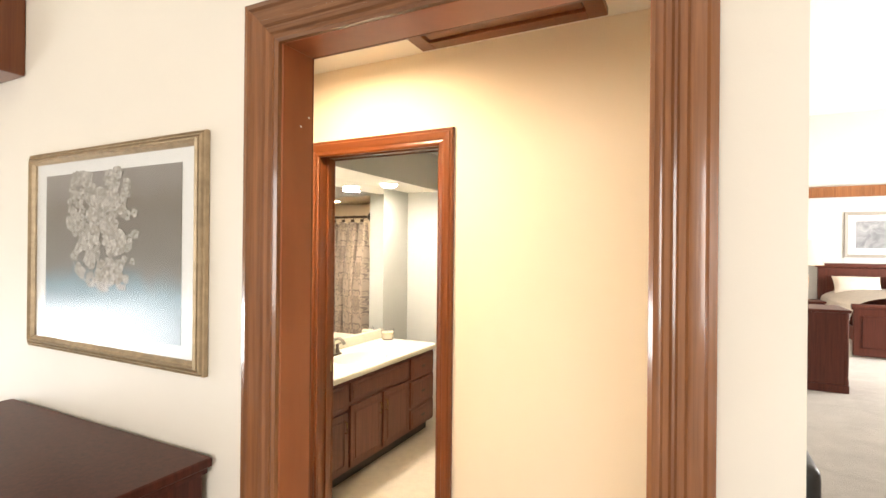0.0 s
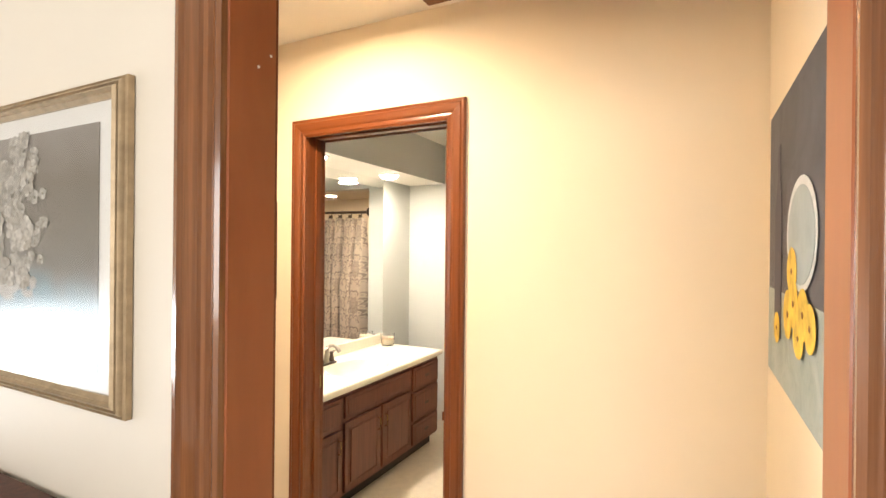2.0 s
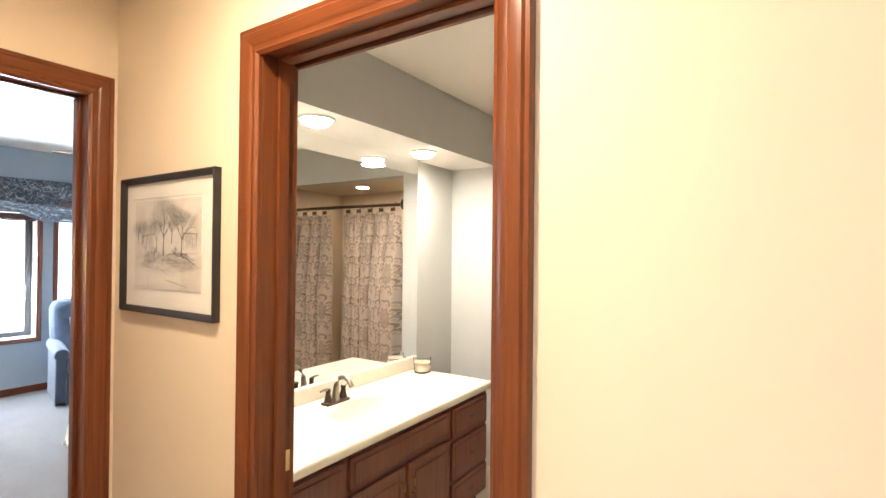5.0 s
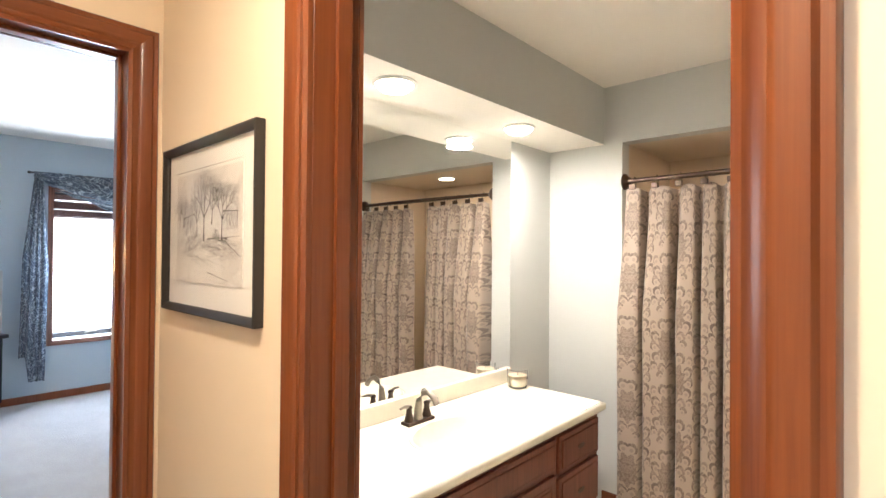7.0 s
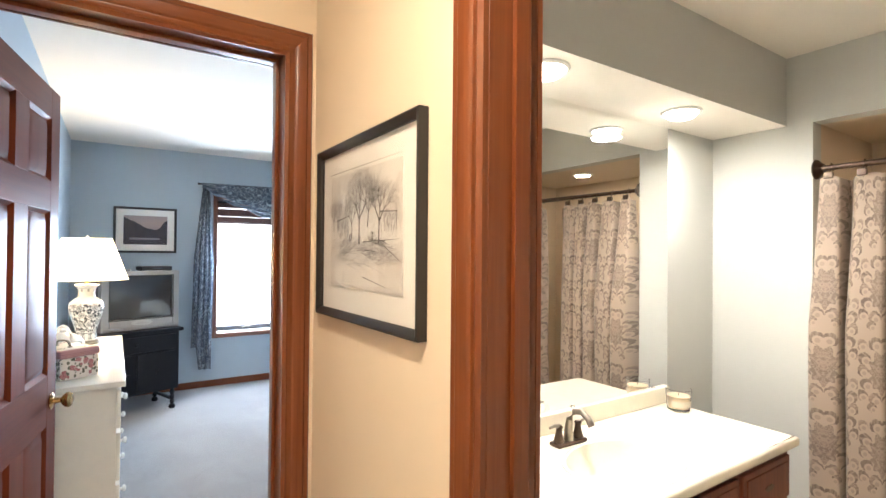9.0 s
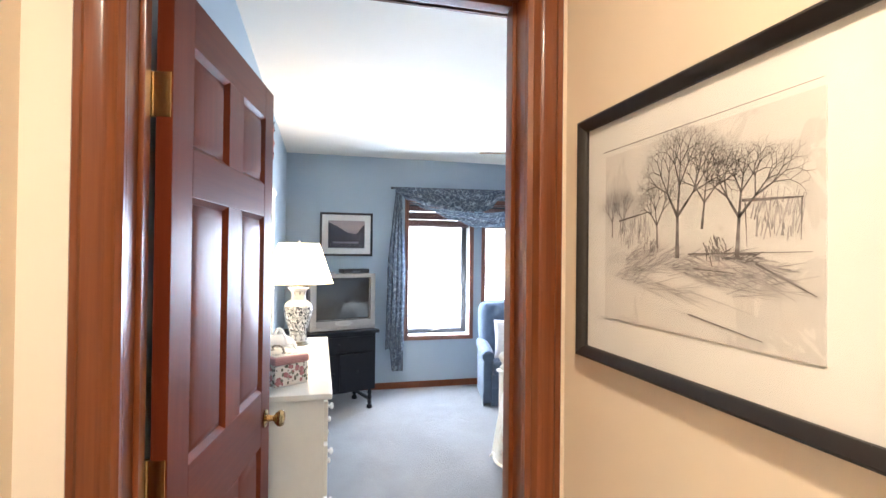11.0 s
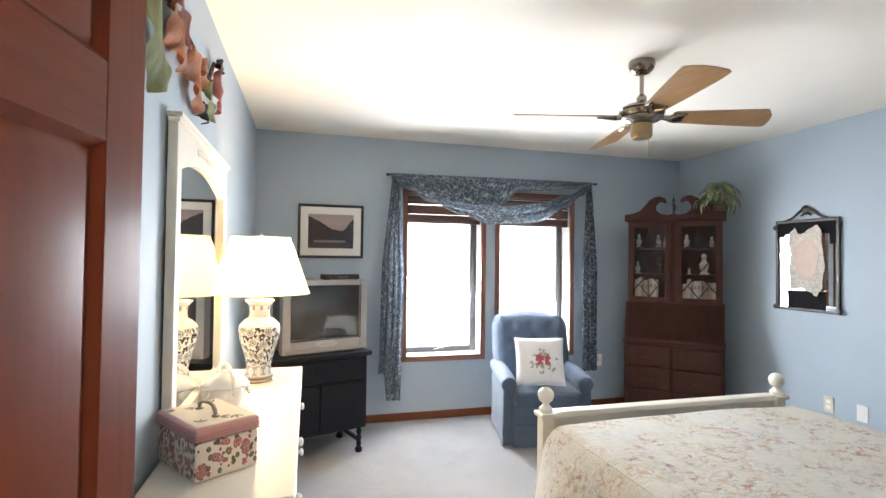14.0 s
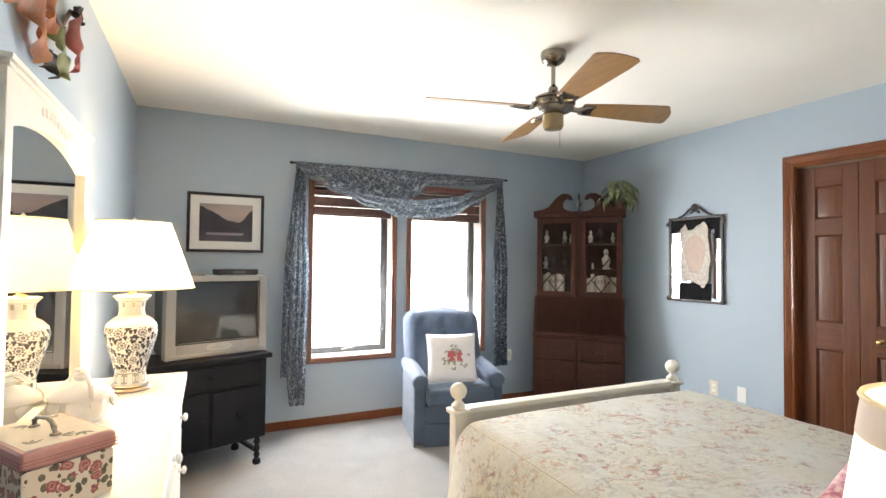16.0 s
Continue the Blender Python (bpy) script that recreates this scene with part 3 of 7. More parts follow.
for b in ((0.5, 2.5, 0.22, 0.26), (0.5, 2.5, 1.02, 1.06), (0.5, 0.54, 0.26, 1.02), (2.46, 2.5, 0.26, 1.02)):
    part("window_frame", box(B(), -6.09, -6.04, *b, 0.004), REVEAL, w)


# ---- cloth ----
def uv_sheet(bm, fn, nu, nv, su, sv):
    uv = bm.loops.layers.uv.new("cloth")
    g = [[bm.verts.new(fn(i / nu, j / nv)) for j in range(nv + 1)] for i in range(nu + 1)]
    for i in range(nu):
        for j in range(nv):
            f = bm.faces.new((g[i][j], g[i + 1][j], g[i + 1][j + 1], g[i][j + 1]))
            for l, (a, b) in zip(f.loops, ((i, j), (i + 1, j), (i + 1, j + 1), (i, j + 1))):
                l[uv].uv = (a / nu * su, b / nv * sv)
    return bm


def mathn(nt, op, a, b=None):
    n = nt.nodes.new("ShaderNodeMath")
    n.operation = op
    for v, i in ((a, 0), (b, 1)):
        if v is None:
            continue
        if isinstance(v, (int, float)):
            n.inputs[i].default_value = v
        else:
            nt.links.new(v, n.inputs[i])
    return n.outputs[0]


def damask(name, ground, figure, repeat, rough=0.6, tall=1.55):
    """Woven damask: mirrored leafy medallions in a half-drop, flanked by curled scrolls."""
    m, nt, b = nodes_of(name)
    tc = nt.nodes.new("ShaderNodeTexCoord")
    sp = nt.nodes.new("ShaderNodeSeparateXYZ")
    nt.links.new(tc.outputs["UV"], sp.inputs[0])
    u = mathn(nt, 'MULTIPLY', sp.outputs[0], 1 / repeat)
    col = mathn(nt, 'FLOOR', u)
    v = mathn(nt, 'ADD', mathn(nt, 'MULTIPLY', sp.outputs[1], 1 / (repeat * tall)), mathn(nt, 'MULTIPLY', col, 0.5))
    au = mathn(nt, 'ABSOLUTE', mathn(nt, 'SUBTRACT', mathn(nt, 'FRACT', u), 0.5))
    fv = mathn(nt, 'MULTIPLY', mathn(nt, 'SUBTRACT', 0.5, mathn(nt, 'FRACT', v)), tall)
    cm = nt.nodes.new("ShaderNodeCombineXYZ")
    nt.links.new(au, cm.inputs[0])
    nt.links.new(fv, cm.inputs[1])
    n = noise_tex(nt, cm.outputs[0], 7.0, 3, 0.5, 1.8)
    wob = mathn(nt, 'MULTIPLY', mathn(nt, 'SUBTRACT', n, 0.5), 0.30)

    def dist(cx, cy, sx=1.0, sy=1.0):
        dx = mathn(nt, 'MULTIPLY', mathn(nt, 'SUBTRACT', au, cx), 1 / sx)
        dy = mathn(nt, 'MULTIPLY', mathn(nt, 'SUBTRACT', fv, cy), 1 / sy)
        return mathn(nt, 'SQRT', mathn(nt, 'ADD', mathn(nt, 'MULTIPLY', dx, dx), mathn(nt, 'MULTIPLY', dy, dy)))
    th = mathn(nt, 'ARCTAN2', au, fv)
    lobe = mathn(nt, 'MULTIPLY', 0.14, mathn(nt, 'COSINE', mathn(nt, 'MULTIPLY', th, 11.0)))
    med = mathn(nt, 'LESS_THAN', mathn(nt, 'ADD', mathn(nt, 'ADD', dist(0, 0.04, 0.26, 0.42), lobe), wob), 1.02)
    vein = mathn(nt, 'ADD', 0.42, mathn(nt, 'MULTIPLY', 0.58, ramp(nt, noise_tex(nt, cm.outputs[0], 11.0, 3, 0.6, 2.2), [(0.44, (0, 0, 0)), (0.56, (1, 1, 1))])))
    worn = ramp(nt, noise_tex(nt, cm.outputs[0], 6.0, 3, 0.6, 1.0), [(0.36, (0.25, 0.25, 0.25)), (0.56, (1, 1, 1))])
    fac = mathn(nt, 'MULTIPLY', mathn(nt, 'MULTIPLY', med, vein), 0.85)
    for cx, cy, r in ((0.36, 0.30, 0.135), (0.40, 0.04, 0.12), (0.33, -0.24, 0.13), (0.15, -0.54, 0.14), (0.42, -0.49, 0.12), (0.13, 0.64, 0.15), (0.42, 0.60, 0.12), (0.22, -0.72, 0.10)):
        curl = mathn(nt, 'MULTIPLY', mathn(nt, 'LESS_THAN', mathn(nt, 'ADD', dist(cx, cy), mathn(nt, 'MULTIPLY', wob, 0.25)), r), mathn(nt, 'GREATER_THAN', dist(cx - 0.035, cy - 0.045), r * 0.72))
        core = mathn(nt, 'LESS_THAN', dist(cx - 0.03, cy - 0.05), r * 0.36)
        curl = mathn(nt, 'MULTIPLY', curl, worn)
        fac = mathn(nt, 'MAXIMUM', fac, mathn(nt, 'MAXIMUM', curl, mathn(nt, 'MULTIPLY', core, 0.35)))
    mp = nt.nodes.new("ShaderNodeMapping")
    nt.links.new(tc.outputs["UV"], mp.inputs[0])
    wear = noise_tex(nt, mp.outputs[0], 160.0, 2)
    fade = noise_tex(nt, mp.outputs[0], 9.0, 3)
    fac = mathn(nt, 'MULTIPLY', fac, mathn(nt, 'ADD', 0.25, mathn(nt, 'ADD', mathn(nt, 'MULTIPLY', wear, 0.4), mathn(nt, 'MULTIPLY', fade, 0.7))))
    nt.links.new(mix(nt, fac, ground, figure), b.inputs["Base Color"])
    b.inputs["Roughness"].default_value, b.inputs["Sheen Weight"].default_value = rough, 0.3
    bump(nt, b, wear, 0.2, 0.002)
    return m


SHOWERCLOTH = damask("damask_shower_cloth", (0.345, 0.265, 0.20), (0.085, 0.054, 0.038), 0.205, tall=1.75)


def scroll_cloth(name, ground, line, scale, through):
    """Thin woven cloth with wandering scrolls and leaf tips; some light comes through it."""
    m, nt, b = nodes_of(name)
    tc = nt.nodes.new("ShaderNodeTexCoord")
    uv = tc.outputs["UV"]

    def scroll(size, width, twist):
        n = noise_tex(nt, uv, size, 0.6, 0.4, twist)
        return ramp(nt, mathn(nt, 'ABSOLUTE', mathn(nt, 'SUBTRACT', n, 0.5)), [(width * 0.55, (1, 1, 1)), (width, (0, 0, 0))])
    f = mathn(nt, 'MAXIMUM', scroll(scale, 0.030, 2.6), mathn(nt, 'MULTIPLY', scroll(scale * 1.9, 0.036, 1.6), 0.6))
    leafy = mathn(nt, 'GREATER_THAN', noise_tex(nt, uv, scale * 2.4, 2, 0.5, 1.2), 0.64)
    f = mathn(nt, 'MAXIMUM', f, mathn(nt, 'MULTIPLY', leafy, 0.4))
    f = mathn(nt, 'MULTIPLY', f, mathn(nt, 'ADD', 0.45, mathn(nt, 'MULTIPLY', noise_tex(nt, uv, 6.0, 3), 0.7)))
    col = mix(nt, f, ground, line)
    nt.links.new(col, b.inputs["Base Color"])
    b.inputs["Roughness"].default_value, b.inputs["Sheen Weight"].default_value = 0.6, 0.25
    bump(nt, b, noise_tex(nt, uv, 220.0, 2), 0.15, 0.002)
    tl = nt.nodes.new("ShaderNodeBsdfTranslucent")
    nt.links.new(col, tl.inputs[0])
    mx = nt.nodes.new("ShaderNodeMixShader")
    mx.inputs[0].default_value = through
    nt.links.new(b.outputs[0], mx.inputs[1])
    nt.links.new(tl.outputs[0], mx.inputs[2])
    nt.links.new(mx.outputs[0], nt.nodes["Material Output"].inputs[0])
    return m


SCARFCLOTH = scroll_cloth("blue_grey_scroll_cloth", (0.040, 0.056, 0.082), (0.36, 0.41, 0.44), 7.0, 0.26)


def pleated(width, height, folds, depth, top=0.5, seed=1, lap=0.22):
    """Hanging cloth in the xz plane from z = 0 down, its folds opening towards the hem."""
    rnd = random.Random(seed)
    ph = [rnd.uniform(-1.1, 1.1) for _ in range(folds + 2)]

    def fn(u, v):
        k = u * folds
        i = min(int(k), folds - 1)
        p = ph[i] + (ph[i + 1] - ph[i]) * (k - i)
        a = 2 * math.pi * k + p
        d = depth * (top + (1 - top) * min(1, v * 2.5)) * (0.75 + 0.35 * math.sin(3.1 * u + seed))
        return Vector((u * width + lap * d * math.sin(a), d * math.tanh(2.4 * (math.cos(a) - 0.38)) / 0.9 + 0.006 * math.sin(9 * v + 4 * u), -v * height - 0.012 * (1 + math.cos(a)) * (1 - v) ** 8))
    return fn


# shower curtain on its rod
rod = thing("shower_curtain_rod", pose(0, 0, 0), "dark bronze shower rod across the alcove", "curtain rod")
part("bar", sweep(B(), [(-2.88, 6.905, 1.893), (-2.2, 6.86, 1.893), (-1.9, 6.855, 1.893), (-1.365, 6.905, 1.893)], 0.0135, 12), BRONZE, rod)
part("liner_bar", sweep(B(), [(-2.88, 6.945, 1.897), (-1.365, 6.945, 1.897)], 0.010, 12), BRONZE, rod)
for x, t_ in ((-2.885, 90), (-1.36, -90)):
    part("flange", lathe(B(), [(0.046, 0), (0.050, 0.006), (0.045, 0.018), (0.030, 0.028), (0.024, 0.040)], pose(x, 6.915, 1.893, 0, t_, 0), 20), BRONZE, rod, "round bronze flange")


def shower_panel(x0, x1, seed):
    c = thing("shower_curtain", pose(x0, 6.882, 1.845), "cream and taupe damask shower curtain on hooks", "shower curtain", "shower curtains")
    w = x1 - x0
    folds = max(3, round(w / 0.135))
    part("cloth", uv_sheet(B(), pleated(w, 1.80, folds, 0.100, 0.3, seed, -0.33), folds * 24, 36, w * 2.3, 1.8), SHOWERCLOTH, c)
    for i in range(folds):
        x = (i + 0.3) * w / folds
        part("hook", sweep(B(), [(x, 0.0, 0.0), (x, -0.012, 0.03), (x, 0.0, 0.066), (x, 0.02, 0.06), (x, 0.022, 0.03)], 0.0028, 6), BRONZE, c)
        part("button", box(B(), x - 0.019, x + 0.019, -0.040, -0.022, -0.012, 0.020, 0.005), BRONZE, c, "dark square hook button")


shower_panel(-2.845, -2.21, 2)
shower_panel(-2.04, -1.385, 5)

# window scarf: rod, swag and tails
cr = thing("curtain_rod", pose(0, 0, 0), "thin black metal curtain rod over the windows", "curtain rod")
part("bar", sweep(B(), [(-7.525, 4.745, 2.170), (-7.525, 6.735, 2.190)], 0.008, 10), BLACKFRAME, cr)
for y in (4.80, 6.68):
    part("bracket", sweep(B(), [(-7.65, y, 2.165), (-7.60, y, 2.160), (-7.525, y, 2.178)], 0.006, 8), BLACKFRAME, cr)
for y in (4.745, 6.735):
    part("end_cap", lathe(B(), [(0.010, 0), (0.012, 0.004), (0.012, 0.02), (0.008, 0.024)], pose(-7.525, y, 2.17 if y < 5 else 2.19, 90 if y < 5 else -90), 12), BLACKFRAME, cr)
sc = thing("window_scarf", pose(0, 0, 0), "blue-grey damask scarf draped over the curtain rod", "curtain")


def along(pairs, u):
    """Smooth reading of (place, value) pairs."""
    for (a, p), (b, q) in zip(pairs, pairs[1:]):
        if u <= b:
            k = (u - a) / (b - a)
            return p + (q - p) * k * k * (3 - 2 * k) if abs(q - p) > 0.06 else p + (q - p) * k
    return pairs[-1][1]


def swag(y0, y1, upper, lower, front, seed, ripples):
    """Cloth between an upper and a lower edge, each given as drops below the rod along it."""
    def fn(u, v):
        y = y0 + (y1 - y0) * u
        a, b = along(upper, u), along(lower, u)
        full = min(1.0, (b - a) / 0.12)
        r = math.sin(v * ripples + 2.2 * math.sin(5 * u + seed) + 3 * u) * 0.014 * full * (0.15 + 3.0 * v * (1 - v))
        bunch = 0.012 * math.exp(-((u - 0.5) / 0.035) ** 2) * math.sin(60 * u) * v
        z = 2.178 + 0.02 * u - a - v * (b - a) + 0.006 * math.sin(24 * u + seed * 3) * v * full
        return Vector((front + 0.04 * math.sin(math.pi * v) * full + r + bunch, y, z))
    return fn


part("swag", uv_sheet(B(), swag(4.765, 6.71, [(0, -0.006), (1, -0.006)], [(0, 0.05), (0.08, 0.13), (0.2, 0.205), (0.36, 0.24), (0.5, 0.25), (0.55, 0.20), (0.59, 0.11), (0.78, 0.095), (0.92, 0.06), (1, 0.03)], -7.524, 1, 13), 110, 22, 2.1, 0.30), SCARFCLOTH, sc)
part("swag", uv_sheet(B(), swag(4.90, 6.69, [(0, 0.15), (0.18, 0.215), (0.34, 0.245), (0.52, 0.25), (0.7, 0.21), (0.86, 0.125), (1, 0.02)], [(0, 0.152), (0.12, 0.23), (0.28, 0.34), (0.42, 0.41), (0.56, 0.42), (0.7, 0.375), (0.84, 0.27), (0.94, 0.13), (1, 0.05)], -7.505, 2.4, 15), 100, 22, 2.0, 0.34), SCARFCLOTH, sc)


def tail(y0, spread0, spread1, z_end, seed, steps_down):
    f = pleated(1.0, 1.0, 4, 0.028, 0.7, seed)

    def fn(u, v):
        p = f(u, v)
        w = spread0 + (spread1 - spread0) * min(1, v * 2.2)
        length = (2.17 - z_end) * (1 - steps_down * (1 - min(1, max(0, (u - 0.25) * 6))))
        return Vector((-7.527 + p.y * 0.9, y0 + (p.x - 0.5) * w - 0.035 * v * (1 if seed == 3 else -0.4), 2.175 - v * length))
    return fn


part("tail", uv_sheet(B(), tail(4.805, 0.06, 0.19, 0.235, 3, 0.12), 48, 40, 0.42, 1.9), SCARFCLOTH, sc)
part("tail", uv_sheet(B(), tail(6.675, 0.06, 0.16, 0.40, 4, 0.0), 48, 40, 0.38, 1.7), SCARFCLOTH, sc)


# ---- pictures ----
def framed(name, w, h, depth, bar, material, mat_w, art, m, label, glazing=True, profile=None, mat_top=None, mat_low=None):
    """A framed picture in the local xz plane, its face towards -y."""
    p = thing(name, m, label, "picture")
    prof = profile or [(0, 0), (0, depth), (bar * 0.2, depth + 0.002), (bar * 0.8, depth * 0.8), (bar, depth * 0.55), (bar, 0)]
    for nm, line in (("frame_side", lambda k: ((k, k), (k, h - k))), ("frame_top", lambda k: ((k, h - k), (w - k, h - k))), ("frame_side", lambda k: ((w - k, h - k), (w - k, k))), ("frame_bottom", lambda k: ((w - k, k), (k, k)))):
        bm = B()
        a, b = [], []
        for k, d in prof:
            s, e = line(k)
            a.append(bm.verts.new((s[0], -d, s[1])))
            b.append(bm.verts.new((e[0], -d, e[1])))
        for i in range(len(prof) - 1):
            bm.faces.new((a[i], a[i + 1], b[i + 1], b[i]))
        bm.faces.new(a)
        bm.faces.new(list(reversed(b)))
        part(nm, bm, material, p)
    part("backing", box(B(), bar * 0.6, w - bar * 0.6, -0.004, -0.001, bar * 0.6, h - bar * 0.6), BLACKFRAME, p)
    part("mat", box(B(), bar * 0.8, w - bar * 0.8, -0.007, -0.0045, bar * 0.8, h - bar * 0.8), PAPER, p, "off-white picture mat")
    part("print", box(B(), bar + mat_w, w - bar - mat_w, -0.0095, -0.0075, bar + (mat_low or mat_w), h - bar - (mat_top or mat_w)), art, p)
    if glazing:
        g = part("glazing", sheet(B(), lambda u, v: Vector((bar * 0.9 + (w - bar * 1.8) * u, -0.0125, bar * 0.9 + (h - bar * 1.8) * v)), 1, 1), PGLASS, p)
        g.visible_shadow = False
    return p


def lake_art():
    """Dusk lake: pale sky, dark far shore, dim water."""
    m, nt, b = nodes_of("lake_print")
    tc = nt.nodes.new("ShaderNodeTexCoord")
    sp = nt.nodes.new("ShaderNodeSeparateXYZ")
    nt.links.new(tc.outputs["Generated"], sp.inputs[0])
    n = mathn(nt, 'MULTIPLY', mathn(nt, 'SUBTRACT', noise_tex(nt, coords(nt, (26, 1, 26)), 1.0, 5, 0.65), 0.5), 0.17)
    shore = nt.nodes.new("ShaderNodeFloatCurve")
    c = shore.mapping.curves[0]
    for k, (x, y) in enumerate(((0.0, 0.95), (0.28, 0.76), (0.55, 0.56), (0.80, 0.55), (0.88, 0.72), (1.0, 0.86))):
        p = c.points[k] if k < 2 else c.points.new(x, y)
        p.location = (x, y)
    shore.mapping.update()
    nt.links.new(sp.outputs[0], shore.inputs["Value"])
    sky_c = ramp(nt, sp.outputs[2], [(0.40, (0.27, 0.22, 0.24)), (0.75, (0.42, 0.32, 0.28)), (1.0, (0.36, 0.29, 0.29))])
    land = ramp(nt, noise_tex(nt, coords(nt, (40, 1, 18)), 1.0, 4), [(0.3, (0.014, 0.014, 0.024)), (0.75, (0.060, 0.050, 0.062))])
    f = mathn(nt, 'LESS_THAN', mathn(nt, 'ADD', sp.outputs[2], n), shore.outputs[0])
    col = mix(nt, f, sky_c, land)
    strip = mathn(nt, 'MULTIPLY', mathn(nt, 'LESS_THAN', mathn(nt, 'ABSOLUTE', mathn(nt, 'SUBTRACT', mathn(nt, 'ADD', sp.outputs[2], mathn(nt, 'MULTIPLY', n, 0.12)), 0.20)), 0.035), mathn(nt, 'LESS_THAN', mathn(nt, 'ABSOLUTE', mathn(nt, 'SUBTRACT', sp.outputs[0], 0.48)), 0.35))
    col = mix(nt, mathn(nt, 'MULTIPLY', strip, 0.7), col, (0.30, 0.27, 0.31))
    col = mix(nt, mathn(nt, 'MULTIPLY', mathn(nt, 'LESS_THAN', sp.outputs[2], 0.15), 0.5), col, (0.075, 0.07, 0.085))
    nt.links.new(col, b.inputs["Base Color"])
    b.inputs["Roughness"].default_value = 0.8
    return m


def sketch_art():
    m, nt, b = nodes_of("pencil_drawing")
    v = coords(nt, 1.0)
    tone = noise_tex(nt, v, 9.0, 5, 0.6, 1.0)
    hatch = noise_tex(nt, coords(nt, (160, 1, 40)), 1.0, 3)
    f = mathn(nt, 'MULTIPLY', mathn(nt, 'GREATER_THAN', tone, 0.54), mathn(nt, 'MULTIPLY', hatch, 0.35))
    nt.links.new(mix(nt, f, (0.70, 0.67, 0.63), (0.30, 0.28, 0.27)), b.inputs["Base Color"])
    b.inputs["Roughness"].default_value = 0.9
    return m


def flower_art():
    m, nt, b = nodes_of("floral_print_ground")
    tc = nt.nodes.new("ShaderNodeTexCoord")
    sp = nt.nodes.new("ShaderNodeSeparateXYZ")
    nt.links.new(tc.outputs["Generated"], sp.inputs[0])
    n = noise_tex(nt, coords(nt, 1.0), 5.0, 5, 0.6, 0.6)
    z = mathn(nt, 'ADD', sp.outputs[2], mathn(nt, 'MULTIPLY', mathn(nt, 'SUBTRACT', n, 0.5), 0.35))
    nt.links.new(ramp(nt, z, [(0.0, (0.34, 0.40, 0.43)), (0.28, (0.20, 0.30, 0.34)), (0.42, (0.25, 0.23, 0.20)), (0.8, (0.23, 0.20, 0.165)), (1.0, (0.32, 0.29, 0.26))]), b.inputs["Base Color"])
    b.inputs["Roughness"].default_value = 0.9
    return m


GILT = plain("brushed_gilt_frame", (0.46, 0.35, 0.22), 0.42, 0.35, vary=0.2, scale=30)
BARS = plain("picture_ink", (0.26, 0.235, 0.225), 0.9, vary=0.45, scale=70)
WASH = plain("soft_pencil_shading", (0.46, 0.43, 0.42), 0.95, vary=0.35, scale=60)

framed("framed_picture", 0.545, 0.455, 0.020, 0.022, BLACKFRAME, 0.062, lake_art(), pose(-7.648, 4.0, 1.447, 0, 0, 90), "dark-framed photograph of a lake at dusk")

sk = framed("framed_picture", 0.565, 0.452, 0.022, 0.020, BLACKFRAME, 0.062, sketch_art(), pose(-3.238, 4.519, 1.288), "black-framed pencil drawing of bare winter trees")


def twig(bm, p, ang, length, width, depth, rnd):
    q = (p[0] + math.sin(ang) * length, p[1] + math.cos(ang) * length)
    n = (math.cos(ang) * width / 2, -math.sin(ang) * width / 2)
    vs = [bm.verts.new((x, -0.0103 - 0.0002 * (depth % 2), z)) for x, z in ((p[0] - n[0], p[1] - n[1]), (p[0] + n[0], p[1] + n[1]), (q[0] + n[0] * 0.6, q[1] + n[1] * 0.6), (q[0] - n[0] * 0.6, q[1] - n[1] * 0.6))]
    bm.faces.new(vs)
    if depth:
        for k in ((-1, 0, 1) if depth > 3 else (-1, 1)):
            twig(bm, q, ang + k * rnd.uniform(0.35, 0.75) + rnd.uniform(-0.12, 0.12), length * rnd.uniform(0.6, 0.82), width * 0.6, depth - 1, rnd)


rnd = random.Random(4)
for x, z, sz, lean in ((0.268, 0.19, 1.0, 0.0), (0.373, 0.19, 0.86, 0.06), (0.225, 0.205, 0.58, -0.05), (0.105, 0.225, 0.42, 0.0), (0.135, 0.23, 0.36, 0.1), (0.315, 0.23, 0.60, 0.12)):
    bm = B()
    twig(bm, (x, z), lean, 0.060 * sz, 0.0085 * sz, 6, rnd)
    part("drawn_tree", bm, BARS, sk, "grey drawn tree")


def stroke(bm, x0, z0, x1, z1, w, y=-0.0104):
    d = Vector((x1 - x0, z1 - z0)).normalized()
    n = (-d.y * w / 2, d.x * w / 2)
    bm.faces.new([bm.verts.new((x, y, z)) for x, z in ((x0 - n[0], z0 - n[1]), (x1 - n[0] * 0.4, z1 - n[1] * 0.4), (x1 + n[0] * 0.4, z1 + n[1] * 0.4), (x0 + n[0], z0 + n[1]))])


def hatch(bm, cx, cz, rx, rz, n, w, slope):
    for _ in range(n):
        a, r = rnd.uniform(0, 6.28), math.sqrt(rnd.random())
        x, z, l = cx + rx * r * math.cos(a), cz + rz * r * math.sin(a), rnd.uniform(0.4, 1.0) * rx * 0.7
        t_ = slope + rnd.uniform(-0.35, 0.35)
        stroke(bm, x, z, x + l * math.cos(t_), z + l * math.sin(t_), w * rnd.uniform(0.5, 1.2), -0.0100 - rnd.random() * 0.0002)


